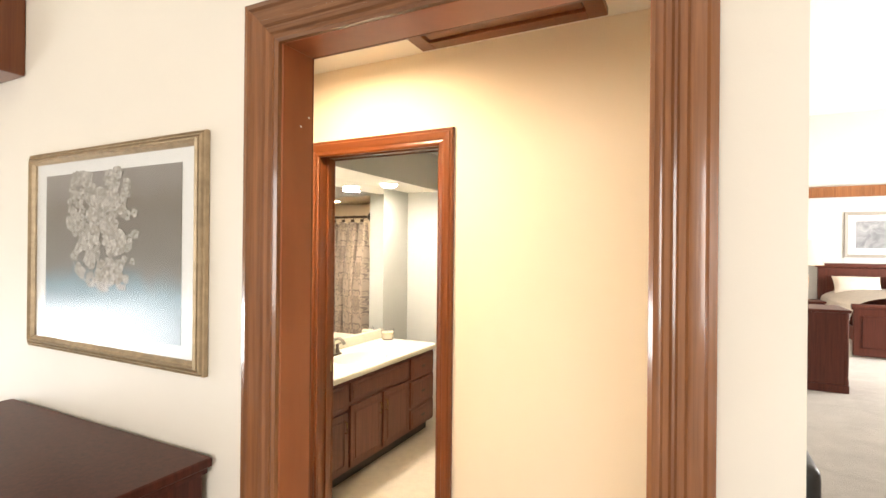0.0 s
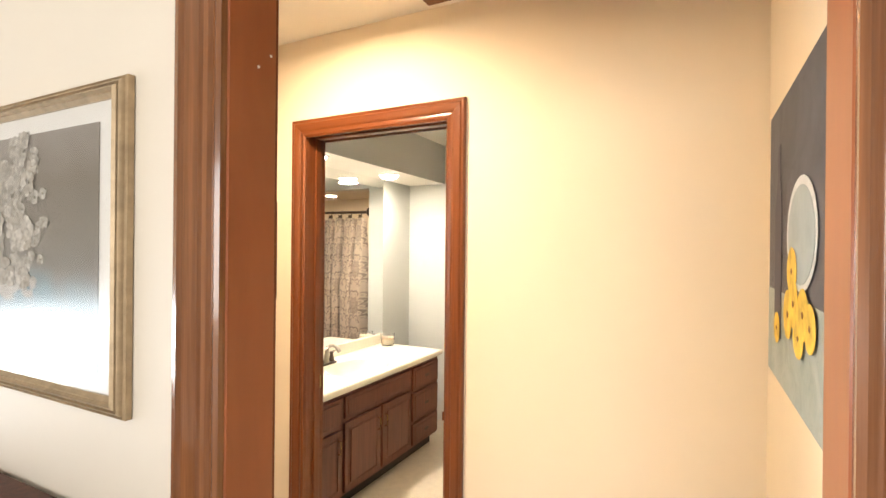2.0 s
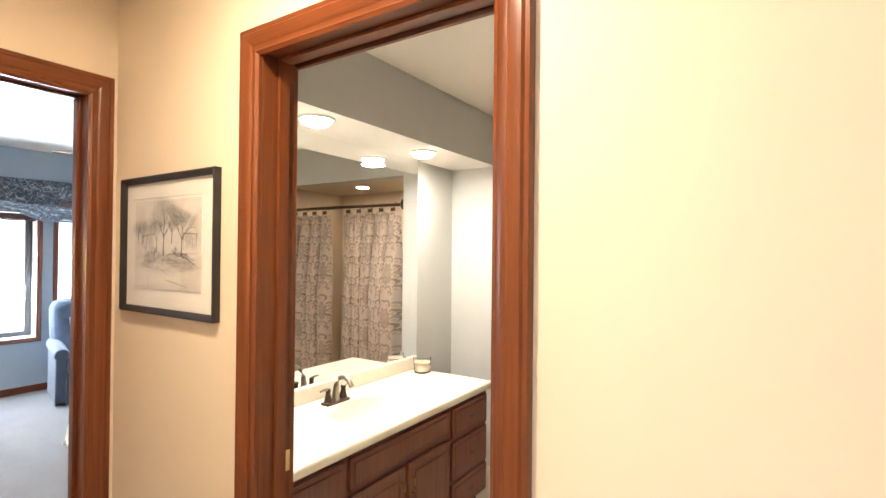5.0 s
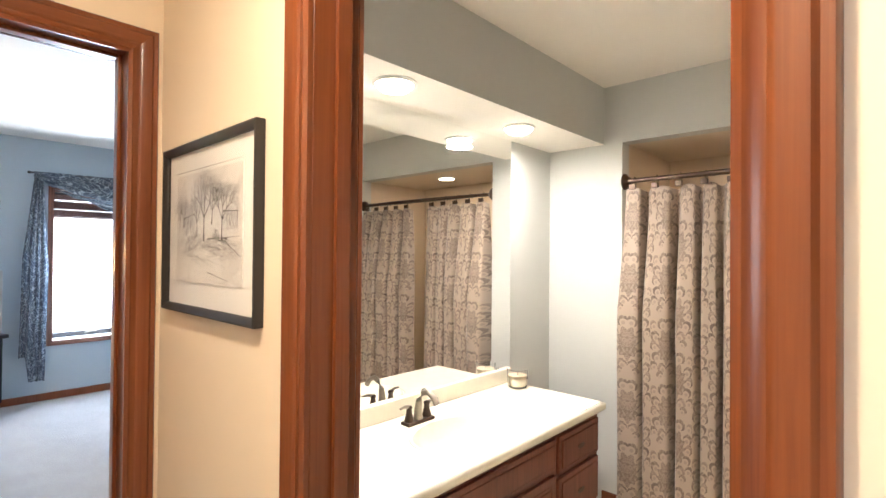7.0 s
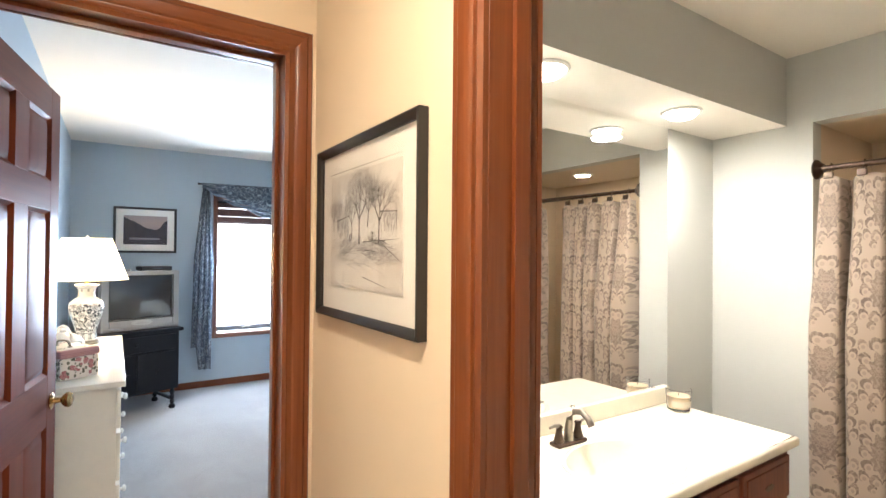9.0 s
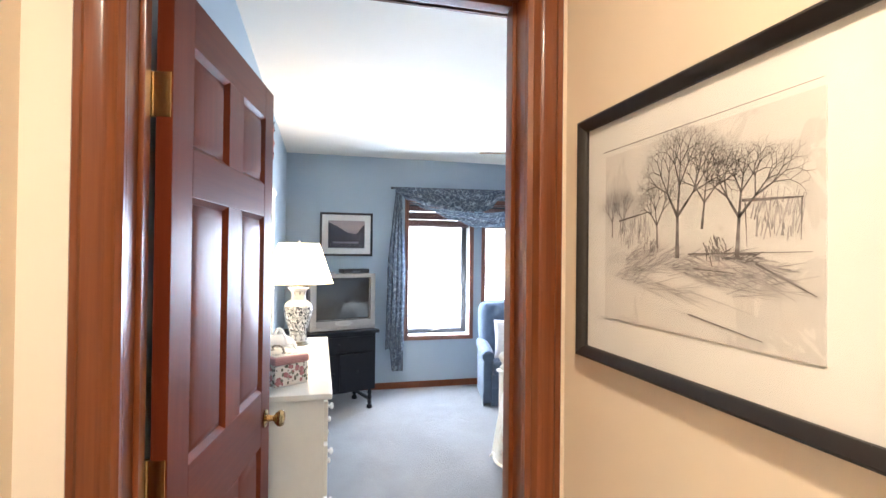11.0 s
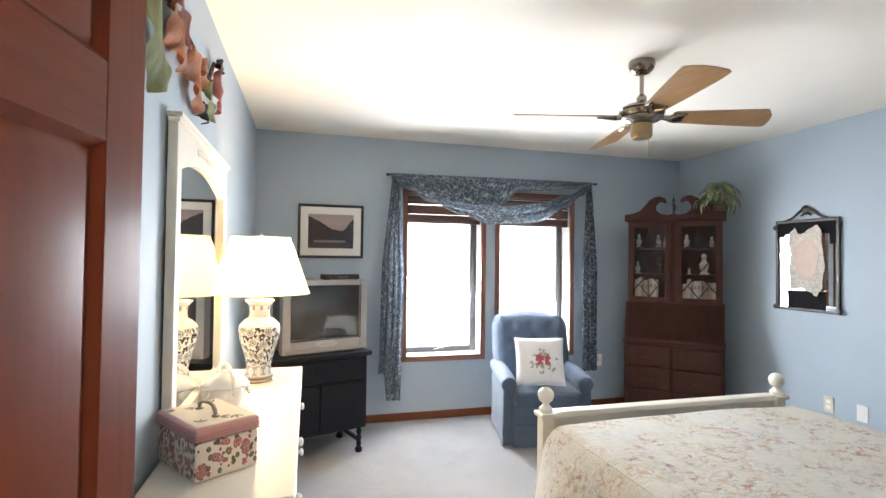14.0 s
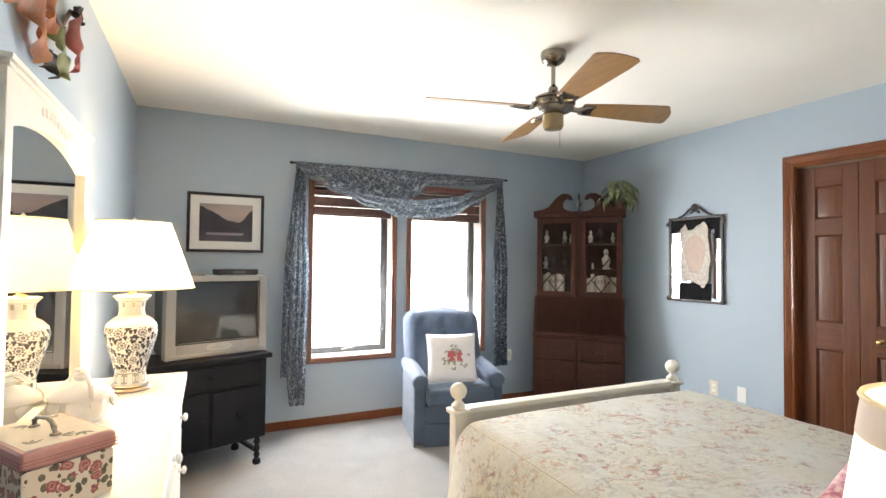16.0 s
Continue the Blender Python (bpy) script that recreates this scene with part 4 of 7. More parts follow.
for name, spots, mt in (("drawn_house", ((0.165, 0.225, 0.045, 0.022, 60, 0.0020, 1.5), (0.425, 0.232, 0.038, 0.024, 70, 0.0022, 1.45)), WASH), ("drawn_ground", ((0.20, 0.185, 0.075, 0.018, 70, 0.0018, 0.3), (0.35, 0.180, 0.085, 0.020, 90, 0.0018, -0.15), (0.27, 0.155, 0.16, 0.02, 40, 0.0012, 0.05), (0.17, 0.16, 0.05, 0.014, 30, 0.0016, 0.5)), WASH), ("drawn_shade", ((0.335, 0.205, 0.022, 0.016, 40, 0.0022, -1.2), (0.373, 0.193, 0.03, 0.008, 30, 0.0022, 0.2), (0.205, 0.20, 0.02, 0.016, 30, 0.002, 1.2)), BARS)):
    bm = B()
    for sp_ in spots:
        hatch(bm, *sp_)
    tagged(part(name, bm, mt, sk), kind="stuff")
bm = B()
for x0, z0, x1, z1, w in ((0.125, 0.252, 0.205, 0.262, 0.0035), (0.38, 0.262, 0.46, 0.258, 0.004), (0.385, 0.259, 0.388, 0.205, 0.002), (0.458, 0.257, 0.457, 0.212, 0.002), (0.13, 0.25, 0.132, 0.21, 0.002), (0.40, 0.185, 0.475, 0.152, 0.0028), (0.29, 0.112, 0.41, 0.094, 0.0026), (0.30, 0.176, 0.37, 0.172, 0.002), (0.29, 0.196, 0.47, 0.199, 0.0018)):
    stroke(bm, x0, z0, x1, z1, w)
stroke(bm, 0.075, 0.379, 0.482, 0.379, 0.0018)
part("drawn_lines", bm, BARS, sk)

fp = framed("framed_picture", 0.945, 0.685, 0.030, 0.040, GILT, 0.066, flower_art(), pose(-2.866, 3.408, 1.183), "gilt-framed floral print with a pale mat", True,
            [(0, 0), (0, 0.013), (0.003, 0.017), (0.007, 0.011), (0.009, 0.019), (0.014, 0.024), (0.018, 0.016), (0.020, 0.025), (0.026, 0.030), (0.030, 0.021), (0.033, 0.022), (0.040, 0.013), (0.040, 0)], 0.042, 0.036)
rnd = random.Random(9)
PETAL_TONES = [plain("petal_paint", c, 0.9, vary=0.3, scale=70) for c in ((0.47, 0.44, 0.39), (0.41, 0.375, 0.325), (0.54, 0.51, 0.46))]
tones = [B(), B(), B()]
for i in range(150):
    v_ = rnd.random()
    cz = 0.235 + 0.36 * v_
    half = 0.06 + 0.13 * math.sin(math.pi * (0.25 + 0.6 * (1 - v_)))
    spread = rnd.uniform(-1, 1)
    cx = 0.425 + 0.04 * (1 - v_) + half * spread
    if (cz > 0.565 and abs(spread) < 0.35) or (cz < 0.29 and rnd.random() < 0.5):
        continue
    r0, squash = rnd.uniform(0.014, 0.032) * (1.15 - 0.5 * abs(spread)), rnd.uniform(0.6, 1.0)
    for j in range(6):
        a = 2 * math.pi * j / 6 + rnd.random() * 0.5
        px, pz = cx + math.cos(a) * r0 * 0.75, cz + math.sin(a) * r0 * 0.75 * squash
        y = -0.00985 - 0.00002 * i - 0.000003 * j
        ring = []
        for k in range(9):
            b_ = 2 * math.pi * k / 9
            rr = r0 * (0.55 + 0.10 * math.sin(3 * b_ + j))
            ring.append((px + math.cos(b_) * rr, y, pz + math.sin(b_) * rr * 0.8))
        bm = tones[(i + j) % 3 if j % 2 else i % 2]
        bm.faces.new([bm.verts.new(c) for c in ring])
for bm, mt in zip(tones, PETAL_TONES):
    tagged(part("petals", bm, mt, fp, "pale painted blossoms"), kind="stuff")

# canvas on the end wall of the hall
cv = thing("canvas_painting", pose(-0.737, 4.285, 1.243, 0, 0, -90), "unframed canvas of yellow fruit beside a pale plate", "painting")
CANVAS = fabric("dark_painted_canvas", (0.028, 0.026, 0.034), (0.075, 0.07, 0.085), 7.0, (0.35, 0.7))
part("canvas", box(B(), 0, 0.60, -0.022, 0, 0, 0.615, 0.003), CANVAS, cv)
part("canvas_edge", box(B(), 0.6005, 0.604, -0.022, 0, 0, 0.615, 0.001), plain("primed_canvas", (0.7, 0.68, 0.66), 0.9), cv, "bare primed canvas edge")
part("painted_cloth", box(B(), 0.002, 0.598, -0.0228, -0.0222, 0.002, 0.20), fabric("painted_table", (0.22, 0.27, 0.25), (0.36, 0.40, 0.38), 12.0, (0.3, 0.7)), cv)
part("painted_bottle", outline(B(), [(0.11, 0.10), (0.205, 0.10), (0.205, 0.38), (0.185, 0.44), (0.18, 0.52), (0.15, 0.52), (0.145, 0.44), (0.11, 0.38)], 0.0006, pose(0, -0.0240, 0)), plain("painted_dark_glass", (0.05, 0.045, 0.07), 0.6), cv)


def disc(cx, cz, rx, rz, y, n=28):
    return outline(B(), [(cx + rx * math.cos(2 * math.pi * i / n), cz + rz * math.sin(2 * math.pi * i / n)) for i in range(n)], 0.0006, pose(0, y, 0))


part("painted_plate", disc(0.42, 0.318, 0.140, 0.102, -0.0247), plain("painted_plate_rim", (0.55, 0.57, 0.58), 0.8), cv)
part("painted_plate", disc(0.422, 0.316, 0.122, 0.088, -0.0254), plain("painted_plate_middle", (0.33, 0.38, 0.40), 0.8), cv)
FRUIT = plain("painted_yellow_fruit", (0.72, 0.48, 0.06), 0.75, vary=0.35, scale=25)
for x, z, a, b in ((0.35, 0.25, 0.05, 0.045), (0.31, 0.165, 0.05, 0.048), (0.37, 0.19, 0.045, 0.045), (0.46, 0.18, 0.05, 0.045), (0.165, 0.12, 0.04, 0.034), (0.42, 0.135, 0.05, 0.036), (0.52, 0.165, 0.045, 0.04)):
    part("painted_fruit", disc(x, z, a, b, -0.0262 - x * 0.002, 20), FRUIT, cv)
    part("painted_core", disc(x + 0.004, z, a * 0.16, b * 0.14, -0.0273 - x * 0.002, 10), plain("painted_core_brown", (0.25, 0.13, 0.03), 0.8), cv)

# wooden frame of the attic hatch
ah = thing("attic_hatch", pose(0, 0, 0), "stained wooden attic hatch in the hall ceiling", "hatch", kind="structure")
for b in ((-1.83, -1.76, 3.70, 4.445), (-1.09, -1.02, 3.70, 4.445), (-1.76, -1.09, 4.375, 4.445), (-1.76, -1.09, 3.70, 3.77)):
    part("hatch_trim", box(B(), *b, CH - 0.030, CH, 0.004), TRIM, ah)
part("hatch_panel", box(B(), -1.752, -1.098, 3.778, 4.367, CH - 0.020, CH, 0.003), TRIM, ah)


# ---- bathroom ----
van = thing("bathroom_vanity", pose(0, 0, 0), "dark stained wooden vanity cabinet with raised-panel doors", "vanity")
part("body", box(B(), -3.37, -2.802, 4.65, 6.395, 0.035, 0.55, 0.003), VANITY, van)
part("face_frame", box(B(), -2.83, -2.802, 4.65, 6.395, 0.55, 0.659, 0.002), VANITY, van)
part("end_panel", box(B(), -3.37, -2.83, 6.375, 6.395, 0.55, 0.659, 0.002), VANITY, van)
part("toe_kick", box(B(), -3.37, -2.862, 4.65, 6.385, FW, 0.035), plain("dark_toe_kick", (0.03, 0.02, 0.016), 0.6), van, "dark recessed toe kick")


def front(parent, y0, y1, z0, z1, drawer, arched=False):
    """One drawer or door front on the vanity's face, with its raised field."""
    f = part("drawer" if drawer else "door", box(B(), -2.802, -2.784, y0, y1, z0, z1, 0.006), VANITY, parent)
    bm = B()
    k = 0.022 if drawer else 0.05
    box(bm, -2.7835, -2.778, y0 + k, y1 - k, z0 + k, z1 - k, 0.005)
    part("field", bm, VANITY, f)
    if not drawer:
        for a, b, c, d in ((y0 + 0.034, y1 - 0.034, z0 + 0.034, z0 + 0.040), (y0 + 0.034, y1 - 0.034, z1 - 0.040, z1 - 0.034), (y0 + 0.034, y0 + 0.040, z0 + 0.04, z1 - 0.04), (y1 - 0.040, y1 - 0.034, z0 + 0.04, z1 - 0.04)):
            part("bead", box(B(), -2.7842, -2.7815, a, b, c, d, 0.001), VANITY, f)
    return f


for z0, z1 in ((0.055, 0.215), (0.235, 0.445), (0.465, 0.635)):
    f = front(van, 5.985, 6.375, z0, z1, True)
    part("pull", outline(B(), [(-0.035, 0), (-0.02, -0.014), (0.02, -0.014), (0.035, 0), (0.02, 0.008), (-0.02, 0.008)], 0.003, pose(-2.776, 6.18, (z0 + z1) / 2, 0, 0, 90)), BRONZE, f, "dark finger pull")
front(van, 5.185, 5.955, 0.50, 0.635, True)
for y0, y1, hy in ((5.585, 5.955, 5.61), (5.185, 5.555, 5.53)):
    f = front(van, y0, y1, 0.055, 0.475, False)
    part("handle", sweep(B(), [(-2.784, hy, 0.33), (-2.766, hy, 0.335), (-2.764, hy, 0.37), (-2.766, hy, 0.405), (-2.784, hy, 0.41)], 0.004, 8), BRASS, f, "small antique brass pull")
front(van, 4.79, 5.155, 0.465, 0.635, True)
f = front(van, 4.79, 5.155, 0.055, 0.445, False)
part("handle", sweep(B(), [(-2.784, 5.12, 0.31), (-2.766, 5.12, 0.315), (-2.764, 5.12, 0.35), (-2.766, 5.12, 0.385), (-2.784, 5.12, 0.39)], 0.004, 8), BRASS, f, "small antique brass pull")

# one-piece top with an oval basin
SX, SY, SA, SB = -3.012, 5.60, 0.185, 0.25
top = thing("countertop", pose(0, 0, 0), "ivory cultured marble vanity top with integral basin", "countertop")
bm = B()
N = 48
rim = [bm.verts.new((SX + SA * math.cos(a), SY + SB * math.sin(a), 0.70)) for a in (2 * math.pi * i / N for i in range(N))]
x0, x1, y0, y1 = -3.374, -2.772, 4.635, 6.435


def square(a):
    c, s = math.cos(a), math.sin(a)
    k = min((x1 - 0.012 - SX if c > 0 else SX - x0) / abs(c) if abs(c) > 1e-6 else 1e9, (y1 - 0.012 - SY if s > 0 else SY - y0) / abs(s) if abs(s) > 1e-6 else 1e9)
    return SX + c * k, SY + s * k


outer = [bm.verts.new((*square(2 * math.pi * i / N), 0.70)) for i in range(N)]
for i in range(N):
    j = (i + 1) % N
    bm.faces.new((rim[i], rim[j], outer[j], outer[i]))
for cx, cy in ((x1 - 0.012, y1 - 0.012), (x0, y1 - 0.012), (x0, y0), (x1 - 0.012, y0)):
    near = sorted(range(N), key=lambda i: (outer[i].co.x - cx) ** 2 + (outer[i].co.y - cy) ** 2)[:2]
    i, j = sorted(near)
    if (outer[i].co.xy - Vector((cx, cy))).length > 1e-4 and (outer[j].co.xy - Vector((cx, cy))).length > 1e-4:
        bm.faces.new((outer[i], outer[j], bm.verts.new((cx, cy, 0.70))))
prev = rim
for k, z in ((0.985, 0.692), (0.95, 0.675), (0.86, 0.63), (0.70, 0.595), (0.45, 0.578), (0.12, 0.572)):
    ring = [bm.verts.new((SX + k * SA * math.cos(a), SY + k * SB * math.sin(a), z)) for a in (2 * math.pi * i / N for i in range(N))]
    for i in range(N):
        bm.faces.new((prev[i], ring[i], ring[(i + 1) % N], prev[(i + 1) % N]))
    prev = ring
bm.faces.new(list(reversed(prev)))
part("slab", bm, LAMINATE, top)
bm = B()
edge = [(0.0, 0.70), (0.006, 0.698), (0.010, 0.693), (0.012, 0.686), (0.012, 0.668), (0.008, 0.660), (-0.02, 0.660)]
path = [(x1 - 0.012, y0, 1, 0), (x1 - 0.012, y1 - 0.012, 1, 1), (x0, y1 - 0.012, 0, 1)]
rows_ = [[bm.verts.new((px + nx * o, py + ny * o, z)) for o, z in edge] for px, py, nx, ny in path]
for a, b in zip(rows_, rows_[1:]):
    for i in range(len(edge) - 1):
        bm.faces.new((a[i], b[i], b[i + 1], a[i + 1]))
part("front_edge", bm, LAMINATE, top)
part("backsplash", box(B(), -3.374, -3.350, 4.64, 6.42, 0.7005, 0.786, 0.008, 3), LAMINATE, top)
part("basin_ring", sweep(B(), [(SX + (SA + 0.012) * math.cos(a), SY + (SB + 0.014) * math.sin(a), 0.7005) for a in (2 * math.pi * i / 40 for i in range(41))], 0.004, 8), LAMINATE, top)
part("drain", lathe(B(), [(0.022, 0.573), (0.022, 0.576), (0.012, 0.577)], pose(SX, SY, 0), 16), BRONZE, top, "dark metal drain")

fa = thing("bathroom_faucet", pose(-3.245, 5.55, 0.7002), "two-handled bronze and chrome basin faucet", "faucet")
part("base", box(B(), -0.028, 0.028, -0.082, 0.082, 0, 0.016, 0.007, 3), BRONZE, fa)
part("spout", sweep(B(), [(0, 0, 0.01), (0, 0, 0.06), (0.006, 0, 0.10), (0.03, 0, 0.135), (0.065, 0, 0.143), (0.098, 0, 0.125), (0.115, 0, 0.10)], [0.022, 0.017, 0.014, 0.013, 0.0125, 0.0125, 0.014], 14), NICKEL, fa, "curved dark nickel spout")
for s in (-1, 1):
    h = part("handle", lathe(B(), [(0.02, 0.014), (0.022, 0.02), (0.014, 0.05), (0.012, 0.068), (0.016, 0.076), (0.01, 0.084)], pose(0, s * 0.055, 0), 16), BRONZE, fa)
    part("lever", sweep(B(), [(0, s * 0.055, 0.078), (0.005, s * 0.085, 0.086), (0.008, s * 0.115, 0.084)], [0.009, 0.007, 0.005], 8), NICKEL, h)

mi = thing("vanity_mirror", pose(0, 0, 0), "large frameless wall mirror above the vanity", "mirror")
part("mirror_pane", box(B(), -3.374, -3.369, 4.66, 6.432, 0.776, 2.1295), MIRROR, mi)
for y in (5.0, 5.7, 6.3):
    part("clip", box(B(), -3.3685, -3.364, y, y + 0.02, 0.778, 0.794, 0.001), GLASS, mi)

cj = thing("jar_candle", pose(-3.255, 6.345, 0.7005), "cream candle in a clear glass jar on the vanity", "candle")
part("jar", lathe(B(), [(0.034, 0), (0.039, 0.003), (0.043, 0.040), (0.046, 0.078), (0.0435, 0.0785), (0.0405, 0.040), (0.0365, 0.009), (0.02, 0.007)], Matrix.Scale(1.32, 4), 28), GLASS, cj)
part("wax", lathe(B(), [(0.0355, 0.0095), (0.0398, 0.040), (0.0412, 0.054), (0.02, 0.053)], Matrix.Scale(1.32, 4), 28), plain("cream_wax", (0.86, 0.70, 0.48), 0.5), cj)
part("label_band", sheet(B(), lambda u, v: Vector(((0.0555 + 0.0022 * v) * math.cos(2.2 * u - 1.6), (0.0555 + 0.0022 * v) * math.sin(2.2 * u - 1.6), 0.022 + 0.030 * v)), 14, 1), plain("cream_jar_label", (0.80, 0.72, 0.58), 0.6), cj, "pale paper label")
part("wick", sweep(B(), [(0, 0, 0.069), (0.001, 0, 0.083)], 0.0015, 6), BLACKFRAME, cj)

for x, y in ((-3.14, 5.30), (-3.16, 6.20)):
    dl = thing("ceiling_light", pose(x, y, 2.13), "lit round flush light under the soffit", "ceiling light", "soffit lights")
    part("trim_ring", lathe(B(), [(0.088, 0.0), (0.090, -0.004), (0.083, -0.010), (0.077, -0.011), (0.074, -0.003)], Matrix(), 32), WHITEPLASTIC, dl)
    part("lens", lathe(B(), [(0.0735, -0.006), (0.070, -0.018), (0.056, -0.030), (0.03, -0.038), (0.004, -0.040)], Matrix(), 32), BULB, dl, "glowing frosted lens")
dl = thing("ceiling_light", pose(-2.1, 7.25, 2.13), "lit recessed light in the shower ceiling", "ceiling light")
part("trim_ring", lathe(B(), [(0.085, 0.0), (0.085, -0.005), (0.066, -0.010), (0.064, -0.002)], Matrix(), 32), WHITEPLASTIC, dl)
part("lens", lathe(B(), [(0.063, -0.003), (0.03, -0.007), (0.004, -0.008)], Matrix(), 32), BULB, dl)
dl = thing("ceiling_light", pose(-2.14, 3.93, CH), "lit recessed light in the hall ceiling", "ceiling light")
part("trim_ring", lathe(B(), [(0.09, 0.0), (0.09, -0.006), (0.07, -0.012), (0.068, -0.002)], Matrix(), 32), WHITEPLASTIC, dl)
part("lens", lathe(B(), [(0.067, -0.003), (0.03, -0.010), (0.004, -0.012)], Matrix(), 32), BULB, dl)
tub = thing("shower_stall", pose(0, 0, 0), "low ivory shower floor with a raised curb", "shower")
part("curb", box(B(), -2.884, -1.361, 6.995, 7.06, FW, 0.06, 0.015, 3), LAMINATE, tub)
part("pan", box(B(), -2.884, -1.361, 7.06, 7.715, FW, -0.03, 0.01, 2), LAMINATE, tub)


# ---- bedroom: dresser and what stands on it ----
dr = thing("dresser", pose(0, 0, 0), "long cream-painted dresser with white knobs", "dresser")
part("top", box(B(), -6.205, -4.655, 3.68, 4.07, 0.815, 0.843, 0.006, 3), CREAMWOOD, dr)
part("body", box(B(), -6.175, -4.685, 3.69, 4.035, 0.09, 0.815, 0.003), CREAMWOOD, dr)
part("plinth", box(B(), -6.165, -4.695, 3.70, 4.02, FB, 0.09, 0.003), CREAMWOOD, dr)
PORCELAIN = plain("white_porcelain", (0.82, 0.80, 0.76), 0.15, vary=0.02, relief=0)
for r, (z0, z1) in enumerate(((0.61, 0.795), (0.36, 0.59), (0.11, 0.34))):
    for c in range(3):
        a = -6.16 + c * 0.493
        d = part("drawer", box(B(), a, a + 0.475, 4.035, 4.053, z0, z1, 0.005), CREAMWOOD, dr)
        for kx in (a + 0.2375,):
            part("knob", lathe(B(), [(0.008, 0), (0.008, 0.012), (0.017, 0.018), (0.018, 0.026), (0.010, 0.032), (0.002, 0.033)], pose(kx, 4.052, (z0 + z1) / 2, -90), 16), PORCELAIN, d, "round white knob")

dm = thing("dresser_mirror", pose(-5.02, 3.667, 0.845, 0, 0, 180), "cream-framed dresser mirror with an arched opening", "mirror")
MW, MH = 0.93, 1.04
part("frame_side", box(B(), 0, 0.055, -0.03, 0, 0, MH - 0.02, 0.004), CREAMWOOD, dm)
part("frame_side", box(B(), MW - 0.055, MW, -0.03, 0, 0, MH - 0.02, 0.004), CREAMWOOD, dm)
part("frame_bottom", box(B(), 0.055, MW - 0.055, -0.028, 0, 0, 0.075, 0.004), CREAMWOOD, dm)
arch = [(0.055 + (MW - 0.11) * i / 24, 0.878 + 0.058 * (1 - (i / 12 - 1) ** 2)) for i in range(25)]
bm = B()
for (xa, za), (xb, zb) in zip(arch, arch[1:]):
    vs = [[bm.verts.new((x, y, z)) for x, z in ((xa, za), (xb, zb), (xb, MH - 0.02), (xa, MH - 0.02))] for y in (-0.028, -0.002)]
    bm.faces.new(vs[0])
    bm.faces.new(list(reversed(vs[1])))
    for i in range(4):
        j = (i + 1) % 4
        if i != 1 and i != 3:
            bm.faces.new((vs[0][j], vs[0][i], vs[1][i], vs[1][j]))
bmesh.ops.remove_doubles(bm, verts=bm.verts, dist=0.0005)
part("arched_head", bm, CREAMWOOD, dm)
bm = B()
box(bm, -0.006, MW + 0.006, -0.036, 0.0, MH - 0.024, MH - 0.010, 0.004)
box(bm, -0.014, MW + 0.014, -0.044, 0.0, MH - 0.0095, MH + 0.006, 0.004)
part("cornice", bm, CREAMWOOD, dm)
part("mirror_pane", box(B(), 0.045, MW - 0.045, -0.012, -0.008, 0.06, MH - 0.04), MIRROR, dm)
bm = B()
for i in range(9):
    a = 0.30 + i * 0.042
    lathe(bm, [(0.016, 0), (0.014, 0.004), (0.004, 0.006)], pose(a, -0.028, MH - 0.06 + 0.008 * math.sin(i * 0.78), 90), 10)
part("carving", bm, CREAMWOOD, dm, "low carved flower ornament")


